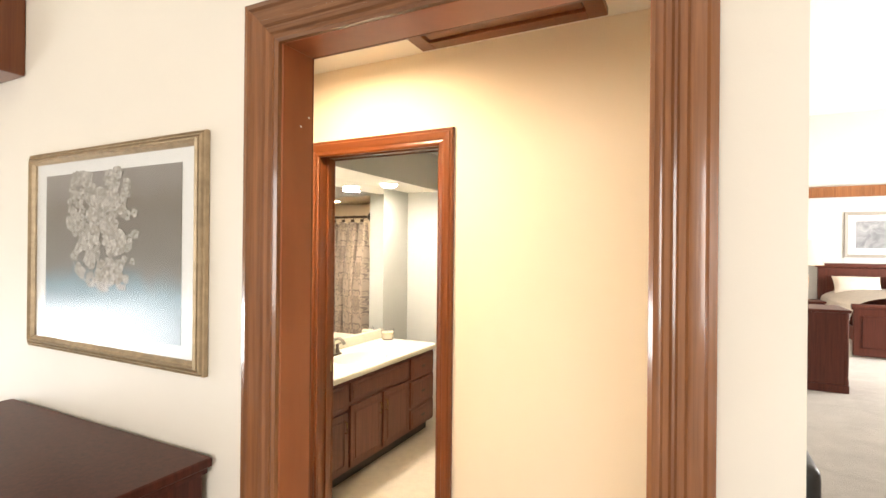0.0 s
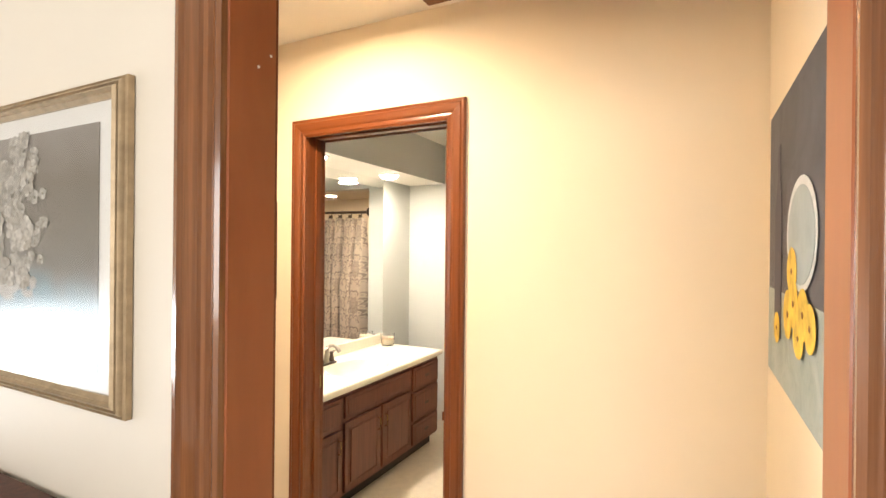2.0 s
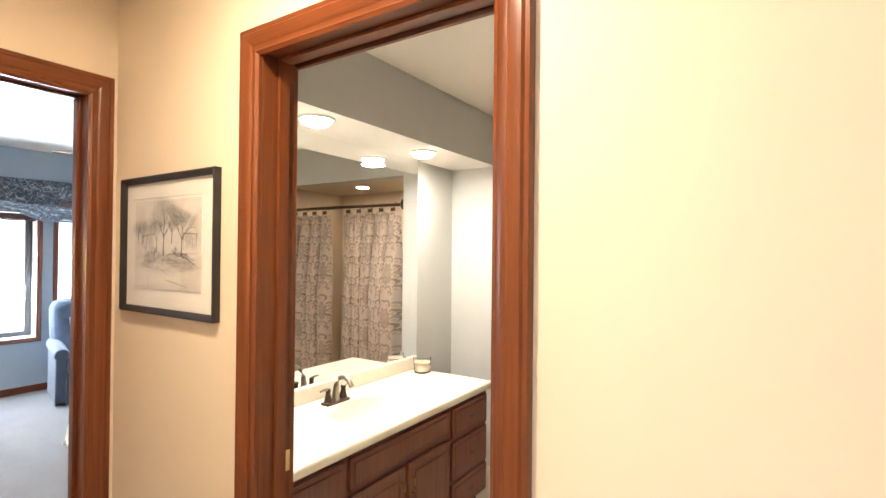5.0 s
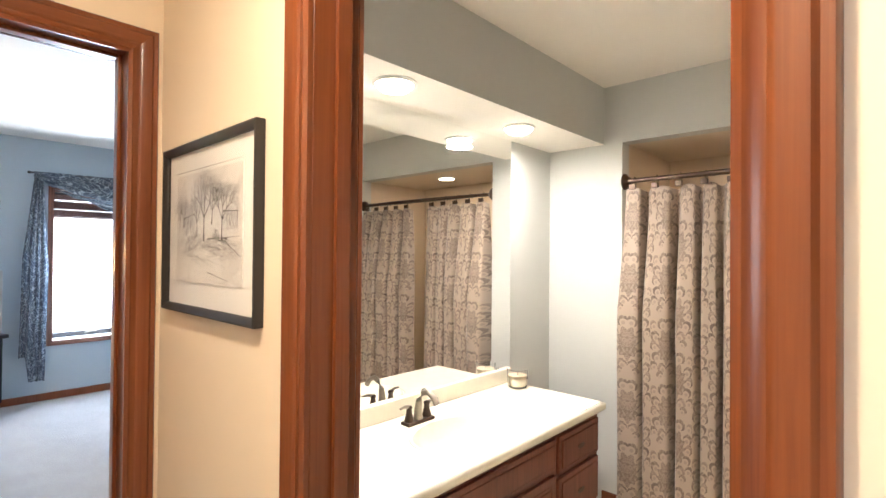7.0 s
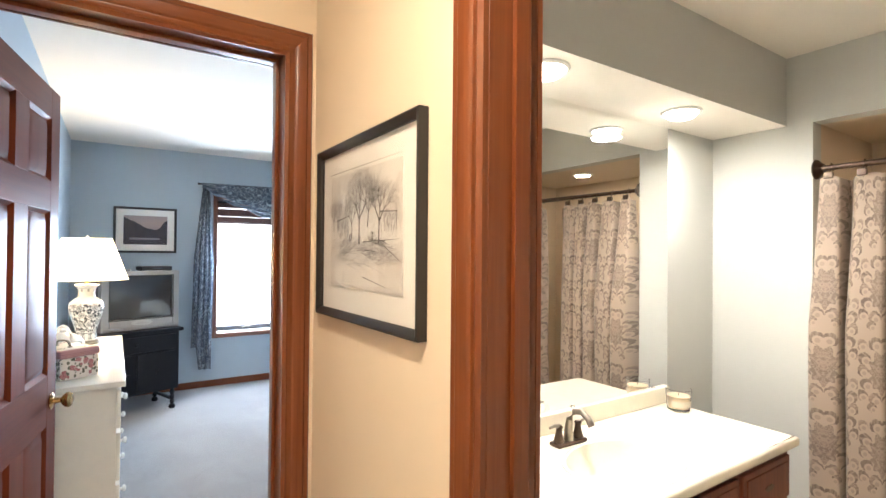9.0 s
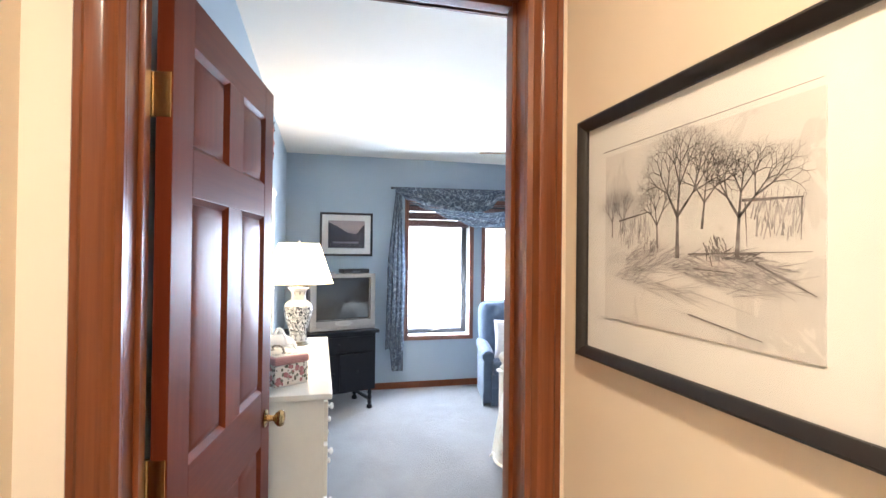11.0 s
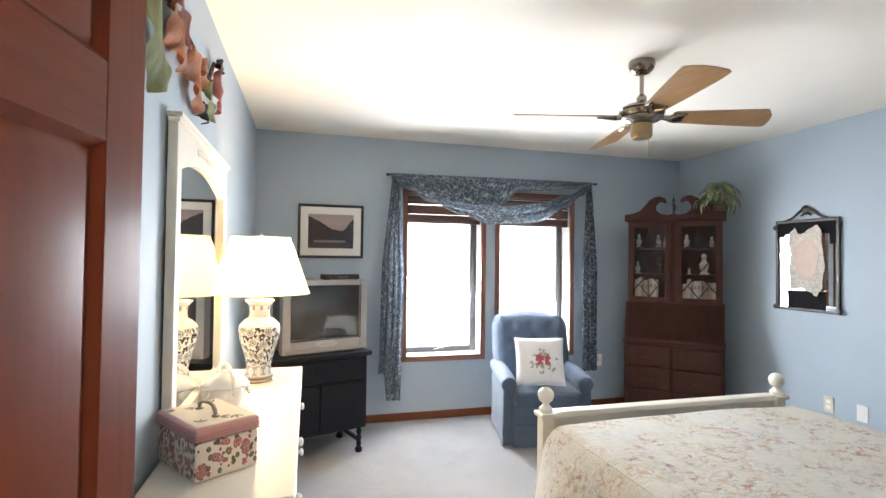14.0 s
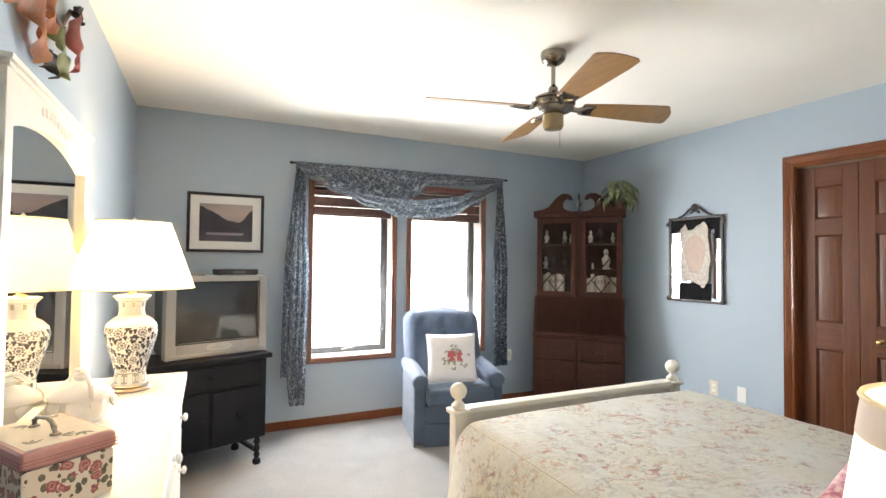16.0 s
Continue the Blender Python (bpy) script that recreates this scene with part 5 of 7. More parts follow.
def vase_mat():
    """Porcelain painted with rosettes, leaves and thin stems between plain bands."""
    m, nt, b = nodes_of("blue_on_white_porcelain")
    v = coords(nt, 1.0)
    sp = nt.nodes.new("ShaderNodeSeparateXYZ")
    nt.links.new(v, sp.inputs[0])
    ang = mathn(nt, 'ARCTAN2', sp.outputs[0], sp.outputs[1])

    def wrap(kx, kz):
        cm = nt.nodes.new("ShaderNodeCombineXYZ")
        nt.links.new(mathn(nt, 'MULTIPLY', ang, 0.085 * kx), cm.inputs[0])
        nt.links.new(mathn(nt, 'MULTIPLY', sp.outputs[2], kz), cm.inputs[1])
        return cm.outputs[0]

    def cells(vec, scale, rand=0.8):
        vo = nt.nodes.new("ShaderNodeTexVoronoi")
        vo.voronoi_dimensions = '2D'
        vo.inputs["Scale"].default_value, vo.inputs["Randomness"].default_value = scale, rand
        nt.links.new(vec, vo.inputs["Vector"])
        off = nt.nodes.new("ShaderNodeVectorMath")
        off.operation = 'SUBTRACT'
        nt.links.new(vec, off.inputs[0])
        nt.links.new(vo.outputs["Position"], off.inputs[1])
        so = nt.nodes.new("ShaderNodeSeparateXYZ")
        nt.links.new(off.outputs[0], so.inputs[0])
        return vo.outputs["Distance"], mathn(nt, 'ARCTAN2', so.outputs[0], so.outputs[1])
    flat = wrap(1.0, 1.0)
    d, a = cells(flat, 17.0, 0.6)
    edge = mathn(nt, 'ADD', 0.26, mathn(nt, 'MULTIPLY', 0.05, mathn(nt, 'COSINE', mathn(nt, 'MULTIPLY', a, 9.0))))
    rosette = mathn(nt, 'MULTIPLY', mathn(nt, 'LESS_THAN', d, edge), mathn(nt, 'GREATER_THAN', mathn(nt, 'ABSOLUTE', mathn(nt, 'SUBTRACT', d, 0.14)), 0.025))
    clear = mathn(nt, 'GREATER_THAN', d, 0.34)
    d2, a2 = cells(wrap(1.3, 0.95), 50.0, 1.0)
    leaf_f = mathn(nt, 'LESS_THAN', mathn(nt, 'ADD', d2, mathn(nt, 'MULTIPLY', 0.10, mathn(nt, 'COSINE', mathn(nt, 'MULTIPLY', a2, 3.0)))), 0.40)
    stem = mathn(nt, 'LESS_THAN', mathn(nt, 'ABSOLUTE', mathn(nt, 'SUBTRACT', noise_tex(nt, flat, 34.0, 1, 0.4, 1.4), 0.5)), 0.016)
    spots = mathn(nt, 'MULTIPLY', clear, mathn(nt, 'MAXIMUM', leaf_f, mathn(nt, 'MULTIPLY', stem, 0.75)))
    body = mathn(nt, 'MULTIPLY', mathn(nt, 'GREATER_THAN', sp.outputs[2], 0.080), mathn(nt, 'LESS_THAN', sp.outputs[2], 0.268))

    def band(mid, half, count, bias):
        inside = mathn(nt, 'LESS_THAN', mathn(nt, 'ABSOLUTE', mathn(nt, 'SUBTRACT', sp.outputs[2], mid)), half)
        return mathn(nt, 'MULTIPLY', inside, mathn(nt, 'GREATER_THAN', mathn(nt, 'SINE', mathn(nt, 'MULTIPLY', ang, count)), bias))
    foot = mathn(nt, 'MULTIPLY', band(0.052, 0.019, 9.0, -0.2), 0.65)
    foot = mathn(nt, 'MAXIMUM', mathn(nt, 'SUBTRACT', foot, band(0.052, 0.011, 27.0, 0.3)), band(0.074, 0.0015, 1.0, -2.0))
    neck = mathn(nt, 'MULTIPLY', mathn(nt, 'MAXIMUM', band(0.356, 0.010, 8.0, 0.55), band(0.370, 0.0012, 1.0, -2.0)), 0.6)
    f = mathn(nt, 'MAXIMUM', mathn(nt, 'MULTIPLY', body, mathn(nt, 'MAXIMUM', mathn(nt, 'MULTIPLY', rosette, 0.8), spots)), mathn(nt, 'MAXIMUM', foot, neck))
    nt.links.new(mix(nt, f, (0.82, 0.81, 0.77), (0.045, 0.048, 0.055)), b.inputs["Base Color"])
    b.inputs["Roughness"].default_value, b.inputs["Coat Weight"].default_value = 0.15, 0.4
    return m


def shade_mat(name, color, through):
    m, nt, b = nodes_of(name)
    df, tl = nt.nodes.new("ShaderNodeBsdfDiffuse"), nt.nodes.new("ShaderNodeBsdfTranslucent")
    w = noise_tex(nt, coords(nt, 1.0), 300.0, 2)
    c = ramp(nt, w, [(0.3, dim(color, 0.93)), (0.7, color)])
    nt.links.new(c, df.inputs[0])
    nt.links.new(c, tl.inputs[0])
    mx = nt.nodes.new("ShaderNodeMixShader")
    mx.inputs[0].default_value = through
    nt.links.new(df.outputs[0], mx.inputs[1])
    nt.links.new(tl.outputs[0], mx.inputs[2])
    nt.links.new(mx.outputs[0], nt.nodes["Material Output"].inputs[0])
    return m


SHADE = shade_mat("ivory_lampshade_cloth", (0.92, 0.85, 0.68), 0.56)


def shade(parent, r0, r1, z0, z1, trim=False):
    bm = B()
    n = 48
    rings = [[bm.verts.new((r * math.cos(2 * math.pi * i / n), r * math.sin(2 * math.pi * i / n), z)) for i in range(n)] for r, z in ((r0, z0), (r1, z1))]
    for i in range(n):
        bm.faces.new((rings[0][i], rings[0][(i + 1) % n], rings[1][(i + 1) % n], rings[1][i]))
    s = part("shade", bm, SHADE, parent, "glowing ivory cloth lampshade")
    for r, z in ((r0, z0), (r1, z1)):
        part("shade_rim", sweep(B(), [(r * math.cos(2 * math.pi * i / n), r * math.sin(2 * math.pi * i / n), z) for i in range(n + 1)], 0.003 if not trim else 0.004, 6), SHADE, s)
    bm = B()
    for k in range(3):
        a = 2 * math.pi * k / 3
        sweep(bm, [(0, 0, z1 - 0.012), (r1 * math.cos(a), r1 * math.sin(a), z1 - 0.004)], 0.0015, 5)
    part("spider", bm, BRASS, s)
    return s


def table_lamp(m):
    l = thing("table_lamp", m, "lit table lamp with a blue and white porcelain vase", "lamp")
    part("base", lathe(B(), [(0.078, 0), (0.080, 0.006), (0.076, 0.012), (0.070, 0.015), (0.072, 0.021), (0.066, 0.026)], Matrix(), 32), NICKEL, l, "round brushed metal foot")
    part("vase", lathe(B(), [(0.060, 0.026), (0.058, 0.06), (0.056, 0.075), (0.070, 0.13), (0.092, 0.205), (0.098, 0.245), (0.092, 0.275), (0.070, 0.298), (0.050, 0.310), (0.046, 0.335), (0.050, 0.365), (0.068, 0.385), (0.070, 0.391), (0.060, 0.393), (0.044, 0.380)], Matrix(), 40), vase_mat(), l)
    part("neck", lathe(B(), [(0.020, 0.375), (0.022, 0.40), (0.012, 0.405), (0.010, 0.43), (0.014, 0.436), (0.014, 0.47)], Matrix(), 16), BRASS, l)
    part("socket", lathe(B(), [(0.014, 0.47), (0.016, 0.475), (0.016, 0.50), (0.012, 0.505)], Matrix(), 16), BRASS, l)
    shade(l, 0.235, 0.138, 0.425, 0.70)
    part("finial", lathe(B(), [(0.004, 0.69), (0.010, 0.703), (0.011, 0.71), (0.006, 0.718), (0.001, 0.722)], Matrix(), 12), PORCELAIN, l)
    return l


table_lamp(pose(-5.93, 3.865, 0.8432, 0, 0, 25))


def box_mat():
    """Cream paper printed with rose heads and loose leaves."""
    m, nt, b = nodes_of("rose_printed_paper")
    v = coords(nt, 1.0)
    wob = mathn(nt, 'MULTIPLY', mathn(nt, 'SUBTRACT', noise_tex(nt, v, 70.0, 3), 0.5), 0.55)

    def cells(scale, vec, rand):
        vo = nt.nodes.new("ShaderNodeTexVoronoi")
        vo.inputs["Scale"].default_value, vo.inputs["Randomness"].default_value = scale, rand
        nt.links.new(vec, vo.inputs["Vector"])
        return vo
    ro = cells(29.0, v, 0.8)
    d = mathn(nt, 'ADD', ro.outputs["Distance"], wob)
    rose = mathn(nt, 'LESS_THAN', d, 0.42)
    swirl = mathn(nt, 'SINE', mathn(nt, 'ADD', mathn(nt, 'MULTIPLY', d, 38.0), mathn(nt, 'MULTIPLY', noise_tex(nt, v, 90.0, 2), 7.0)))
    le = cells(60.0, coords(nt, (1.0, 1.3, 0.8)), 1.0)
    leaf_f = mathn(nt, 'MULTIPLY', mathn(nt, 'LESS_THAN', mathn(nt, 'ADD', le.outputs["Distance"], mathn(nt, 'MULTIPLY', wob, 0.7)), 0.41), mathn(nt, 'GREATER_THAN', ro.outputs["Distance"], 0.40))
    col = mix(nt, leaf_f, (0.72, 0.66, 0.58), ramp(nt, noise_tex(nt, v, 60.0, 2), [(0.4, (0.09, 0.075, 0.05)), (0.6, (0.17, 0.18, 0.12))]))
    col = mix(nt, rose, col, ramp(nt, mathn(nt, 'ADD', mathn(nt, 'MULTIPLY', swirl, 0.5), 0.5), [(0.15, (0.30, 0.085, 0.09)), (0.85, (0.52, 0.25, 0.24))]))
    nt.links.new(col, b.inputs["Base Color"])
    b.inputs["Roughness"].default_value = 0.35
    return m


PINK = plain("dusty_pink_paper", (0.50, 0.27, 0.26), 0.4, vary=0.06)
bx = thing("keepsake_box", pose(-4.778, 3.812, 0.8435, 0, 0, 124.5), "rose-patterned keepsake box with a pink lid", "box")
part("body", box(B(), 0, 0.178, 0, 0.255, 0, 0.103, 0.008, 2), box_mat(), bx)
lid = part("lid", box(B(), -0.004, 0.182, -0.004, 0.259, 0.1035, 0.143, 0.012, 3), PINK, bx, "dusty pink lid with stripes")
for z in (0.108, 0.116, 0.123):
    part("stripe", box(B(), -0.0047, 0.1827, -0.0047, 0.2597, z, z + 0.0018, 0.0), plain("dark_rose_stripe", (0.34, 0.15, 0.16), 0.4), lid)
part("lid_paper", box(B(), 0.008, 0.170, 0.008, 0.247, 0.1422, 0.1440), plain("ivory_paper", (0.62, 0.56, 0.46), 0.4), lid)
bm = B()
for x, y, a in ((0.03, 0.045, 0.5), (0.035, 0.21, 2.2), (0.13, 0.05, 4.0), (0.14, 0.21, 1.0), (0.085, 0.205, 2.9), (0.09, 0.06, 5.2)):
    for k in range(3):
        t_ = a + k * 0.55
        bm.faces.new([bm.verts.new((x + math.cos(t_) * 0.036 * u + math.cos(t_ + 1.57) * w, y + math.sin(t_) * 0.036 * u + math.sin(t_ + 1.57) * w, 0.1444)) for u, w in ((0.1, 0), (0.35, 0.004), (0.65, 0.005), (1, 0), (0.65, -0.004), (0.35, -0.005))])
part("printed_leaves", bm, plain("printed_leaf_ink", (0.12, 0.12, 0.09), 0.5), lid)
part("handle", sweep(B(), [(0.088, 0.072, 0.144), (0.086, 0.075, 0.160), (0.088, 0.09, 0.170), (0.092, 0.125, 0.172), (0.088, 0.160, 0.170), (0.086, 0.176, 0.160), (0.088, 0.179, 0.144)], [0.007, 0.006, 0.0055, 0.005, 0.0055, 0.006, 0.007], 10), NICKEL, bx, "curled metal lid handle")
for y in (0.072, 0.179):
    part("handle_foot", lathe(B(), [(0.012, 0.144), (0.011, 0.148), (0.006, 0.150)], pose(0.088, y, 0), 12), NICKEL, bx)

FROST = plain("frosted_white_glass", (0.82, 0.80, 0.76), 0.25, vary=0.03, relief=0)
ba = thing("porcelain_basket", pose(-5.50, 3.775, 0.8435, 0, 0, 30), "white openwork porcelain basket on the dresser", "ornament")
part("bowl", lathe(B(), [(0.035, 0), (0.042, 0.004), (0.052, 0.03), (0.062, 0.055), (0.066, 0.062), (0.060, 0.06), (0.045, 0.02)], Matrix.Scale(1.45, 4), 24), FROST, ba)
part("lid", lathe(B(), [(0.063, 0.062), (0.058, 0.072), (0.035, 0.088), (0.012, 0.096), (0.014, 0.106), (0.006, 0.114)], Matrix.Scale(1.45, 4), 24), FROST, ba)
part("handle", sweep(B(), [(-0.087, 0, 0.08), (-0.08, 0, 0.13), (-0.04, 0, 0.165), (0, 0, 0.175), (0.04, 0, 0.165), (0.08, 0, 0.13), (0.087, 0, 0.08)], 0.008, 8), FROST, ba)
for a in (0.2, 1.0, 1.8, 2.6, 3.4, 4.2, 5.0, 5.8):
    part("blossom", lathe(B(), [(0.022, 0), (0.026, 0.008), (0.014, 0.016), (0.005, 0.019)], pose(0.084 * math.cos(a), 0.084 * math.sin(a), 0.068, 0, 70, math.degrees(a)), 10), FROST, ba)

# leaf garland high on the wall


def ribbon(name, light, dark):
    """Cloth leaf with pale veins and uneven dye."""
    m, nt, b = nodes_of(name)
    n = noise_tex(nt, coords(nt, (60.0, 20.0, 16.0)), 1.0, 4, 0.6, 0.8)
    big = noise_tex(nt, coords(nt, 1.0), 12.0, 3)
    col = mix(nt, 0.5, ramp(nt, n, [(0.32, dark), (0.68, light)]), ramp(nt, big, [(0.35, dark), (0.65, light)]))
    nt.links.new(col, b.inputs["Base Color"])
    b.inputs["Roughness"].default_value = 0.6
    bump(nt, b, n, 0.3, 0.004)
    return m


ORANGE = ribbon("rust_orange_cloth_leaf", (0.60, 0.27, 0.13), (0.36, 0.115, 0.05))
GREENR = ribbon("olive_cloth_leaf", (0.40, 0.42, 0.21), (0.17, 0.20, 0.085))
REDR = ribbon("dull_red_cloth_leaf", (0.48, 0.17, 0.14), (0.27, 0.075, 0.06))
DARKLEAF = ribbon("dark_dried_leaf", (0.09, 0.075, 0.065), (0.03, 0.025, 0.025))
ga = thing("ribbon_garland", pose(0, 0, 0), "garland of wavy rust, green and red cloth leaves", "garland")
part("vine", sweep(B(), [(-4.5, 3.672, 2.10), (-4.75, 3.69, 2.17), (-5.0, 3.68, 2.21), (-5.25, 3.69, 2.17), (-5.5, 3.69, 2.16), (-5.70, 3.672, 2.30)], 0.008, 8), plain("brown_vine", (0.08, 0.05, 0.03), 0.8), ga)


def leaf(top, tip, width, wave, seed, material):
    """A lance-shaped cloth leaf hung from its stalk: wavy outline, raised midrib, curling edges."""
    a, b = Vector((top[0], 0, top[1])), Vector((tip[0], 0, tip[1]))
    d = b - a
    n = Vector((d.z, 0, -d.x)).normalized()

    def fn(u, v):
        side = 2 * u - 1
        w = 1.25 * width / 2 * (0.16 + 0.84 * math.sin(math.pi * (0.06 + 0.86 * v ** 0.85)) ** 0.75)
        p = a + d * v + n * (wave * math.sin(5.2 * v + seed)) + n * (side * w * (1 + 0.16 * math.sin(13 * v + seed + side)))
        out = 0.042 - 0.020 * side * side + 0.016 * math.sin(9 * v + seed) * side + 0.010 * math.sin(17 * v + 2 * seed) * abs(side) ** 2
        return p + Vector((0, 3.668 + out, 0))
    part("leaf", sheet(B(), fn, 10, 26, 0.0015), material, ga)


for i, (top, tip, w, wv, mt) in enumerate((((-4.70, 2.17), (-4.835, 1.895), 0.15, 0.008, GREENR), ((-4.52, 2.10), (-4.60, 1.84), 0.14, 0.010, GREENR), ((-4.97, 2.25), (-5.10, 2.12), 0.11, 0.008, REDR), ((-4.92, 2.19), (-5.055, 2.035), 0.115, 0.014, ORANGE), ((-5.17, 2.165), (-5.30, 1.975), 0.115, 0.018, ORANGE), ((-5.32, 2.18), (-5.38, 2.09), 0.06, 0.010, ORANGE), ((-5.44, 2.13), (-5.54, 2.003), 0.085, 0.010, GREENR), ((-5.69, 2.295), (-5.66, 2.075), 0.085, 0.016, REDR), ((-5.32, 2.02), (-5.42, 1.963), 0.040, 0.006, DARKLEAF), ((-5.66, 2.31), (-5.71, 2.26), 0.04, 0.004, DARKLEAF))):
    leaf(top, tip, w, wv, i * 1.3, mt)

# ---- television corner ----
st = thing("tv_cabinet", pose(-6.895, 4.184, FB, 0, 0, 110), "black painted cabinet with turned legs", "cabinet")
SW, SD = 0.76, 0.44
part("top", box(B(), -SW / 2 - 0.02, SW / 2 + 0.015, -0.018, SD, 0.708, 0.740, 0.010, 3), BLACKWOOD, st)
part("body", box(B(), -SW / 2, SW / 2 - 0.02, 0.0, SD - 0.01, 0.185, 0.708, 0.004), BLACKWOOD, st)
for x0, x1, z0, z1 in ((-0.35, 0.33, 0.555, 0.690), (-0.35, -0.015, 0.205, 0.535), (0.005, 0.33, 0.205, 0.535)):
    d = part("drawer" if z0 > 0.5 else "door", box(B(), x0, x1, -0.014, 0.0, z0, z1, 0.006), BLACKWOOD, st)
    for kx in ((x0 + x1) / 2,) if z0 > 0.5 else ((x1 - 0.05,) if x0 < -0.2 else (x0 + 0.05 + 0.11,)):
        part("knob", lathe(B(), [(0.006, 0), (0.006, 0.01), (0.014, 0.016), (0.013, 0.024), (0.003, 0.027)], pose(kx, -0.014, (z0 + z1) / 2, 90), 12), BLACKWOOD, d, "small black knob")
TURN = [(0.020, 0), (0.026, 0.006), (0.028, 0.02), (0.022, 0.036), (0.012, 0.042), (0.018, 0.052), (0.022, 0.062), (0.016, 0.074), (0.013, 0.084), (0.020, 0.096), (0.022, 0.106), (0.016, 0.118), (0.013, 0.128), (0.020, 0.142), (0.022, 0.152), (0.016, 0.165), (0.018, 0.195)]
for x, y in ((-0.34, 0.035), (0.32, 0.035), (-0.34, SD - 0.06), (0.32, SD - 0.06)):
    part("leg", lathe(B(), TURN, pose(x, y, 0), 16), BLACKWOOD, st)
for x in (-0.34, 0.32):
    part("stretcher", box(B(), x - 0.012, x + 0.012, 0.035, SD - 0.06, 0.075, 0.10, 0.004), BLACKWOOD, st)

SILVER = plain("silver_grey_plastic", (0.34, 0.33, 0.32), 0.42, 0.25, vary=0.04)
tv = thing("television", pose(-7.040, 4.220, FB + 0.7402, 0, 0, 109), "silver-grey tube television on the black cabinet", "television")
TW, TH = 0.635, 0.52
for b in ((-TW / 2, -TW / 2 + 0.062, 0, TH), (TW / 2 - 0.055, TW / 2, 0, TH), (-TW / 2 + 0.062, TW / 2 - 0.055, TH - 0.042, TH), (-TW / 2 + 0.062, TW / 2 - 0.055, 0, 0.098)):
    part("bezel", box(B(), b[0], b[1], -0.02, 0.06, b[2], b[3], 0.006, 2), SILVER, tv)
for b in ((-TW / 2 + 0.056, TW / 2 - 0.049, 0.090, 0.098), (-TW / 2 + 0.056, TW / 2 - 0.049, TH - 0.042, TH - 0.036), (-TW / 2 + 0.056, -TW / 2 + 0.062, 0.098, TH - 0.042), (TW / 2 - 0.055, TW / 2 - 0.049, 0.098, TH - 0.042)):
    part("screen_surround", box(B(), b[0], b[1], -0.0225, -0.0202, b[2], b[3], 0.001, 1), BLACKFRAME, tv, "thin black surround of the screen")
part("lower_lip", box(B(), -TW / 2 + 0.02, TW / 2 - 0.02, -0.030, -0.0202, 0.004, 0.030, 0.006, 2), SILVER, tv)
part("back_shell", box(B(), -TW / 2 + 0.012, TW / 2 - 0.012, 0.06, 0.29, 0.006, TH - 0.012, 0.03, 3), plain("dark_grey_plastic", (0.07, 0.07, 0.072), 0.5), tv, "dark grey rear shell")
bm = B()
sheet(bm, lambda u, v: Vector((-0.258 + 0.522 * u, 0.006 - 0.022 * math.sin(math.pi * u) * math.sin(math.pi * v), 0.092 + 0.392 * v)), 16, 12)
part("screen", bm, plain("dark_tube_glass", (0.035, 0.037, 0.04), 0.07, vary=0.02, relief=0, coat=0.5), tv, "dark curved glass screen")
part("control_bar", outline(B(), [(0.085 * math.cos(a), 0.04 + 0.024 * math.sin(a)) for a in (2 * math.pi * i / 24 for i in range(24))], 0.008, pose(0, -0.028, 0.022)), plain("pale_silver_plastic", (0.45, 0.44, 0.43), 0.3, 0.3), tv, "oval control panel")
for i in range(5):
    part("button", box(B(), -0.05 + i * 0.022, -0.038 + i * 0.022, -0.033, -0.028, 0.056, 0.064, 0.001), SILVER, tv)
cb = thing("set_top_box", pose(-7.130, 4.325, FB + 0.7402 + TH + 0.0005, 0, 0, 107), "flat black set-top box on the television", "set-top box")
part("case", box(B(), -0.13, 0.13, -0.06, 0.08, 0.004, 0.042, 0.008, 2), BLACKFRAME, cb)
for x in (-0.11, 0.11):
    part("foot", box(B(), x - 0.01, x + 0.01, -0.04, 0.06, 0, 0.004), BLACKFRAME, cb)
part("display", box(B(), -0.04, 0.04, -0.0615, -0.060, 0.016, 0.028), plain("grey_display", (0.12, 0.13, 0.14), 0.1, relief=0), cb)
rm = thing("remote_control", pose(-7.055, 4.08, FB + 0.7402 + TH + 0.0005, 0, 0, 75), "pale remote control lying on the television", "remote")
part("case", box(B(), -0.06, 0.06, -0.02, 0.02, 0, 0.018, 0.006, 2), SILVER, rm)

# ---- armchair ----
BLUEUP = plain("blue_upholstery", (0.052, 0.078, 0.122), 0.9, vary=0.14, scale=14, relief=0.35, fine=500, sheen=0.15)
ac = thing("armchair", pose(-6.765, 5.872, FB, 0, 0, 78), "blue upholstered recliner with a tufted back", "armchair")
HW = 0.300
part("base", box(B(), -HW + 0.03, HW - 0.03, 0.02, 0.58, 0.0, 0.30, 0.012, 3), BLUEUP, ac)
part("skirt_panel", box(B(), -HW + 0.035, HW - 0.035, 0.004, 0.02, 0.004, 0.175, 0.006, 2), BLUEUP, ac)
part("foot_panel", box(B(), -HW + 0.035, HW - 0.035, -0.002, 0.02, 0.178, 0.305, 0.010, 2), BLUEUP, ac)
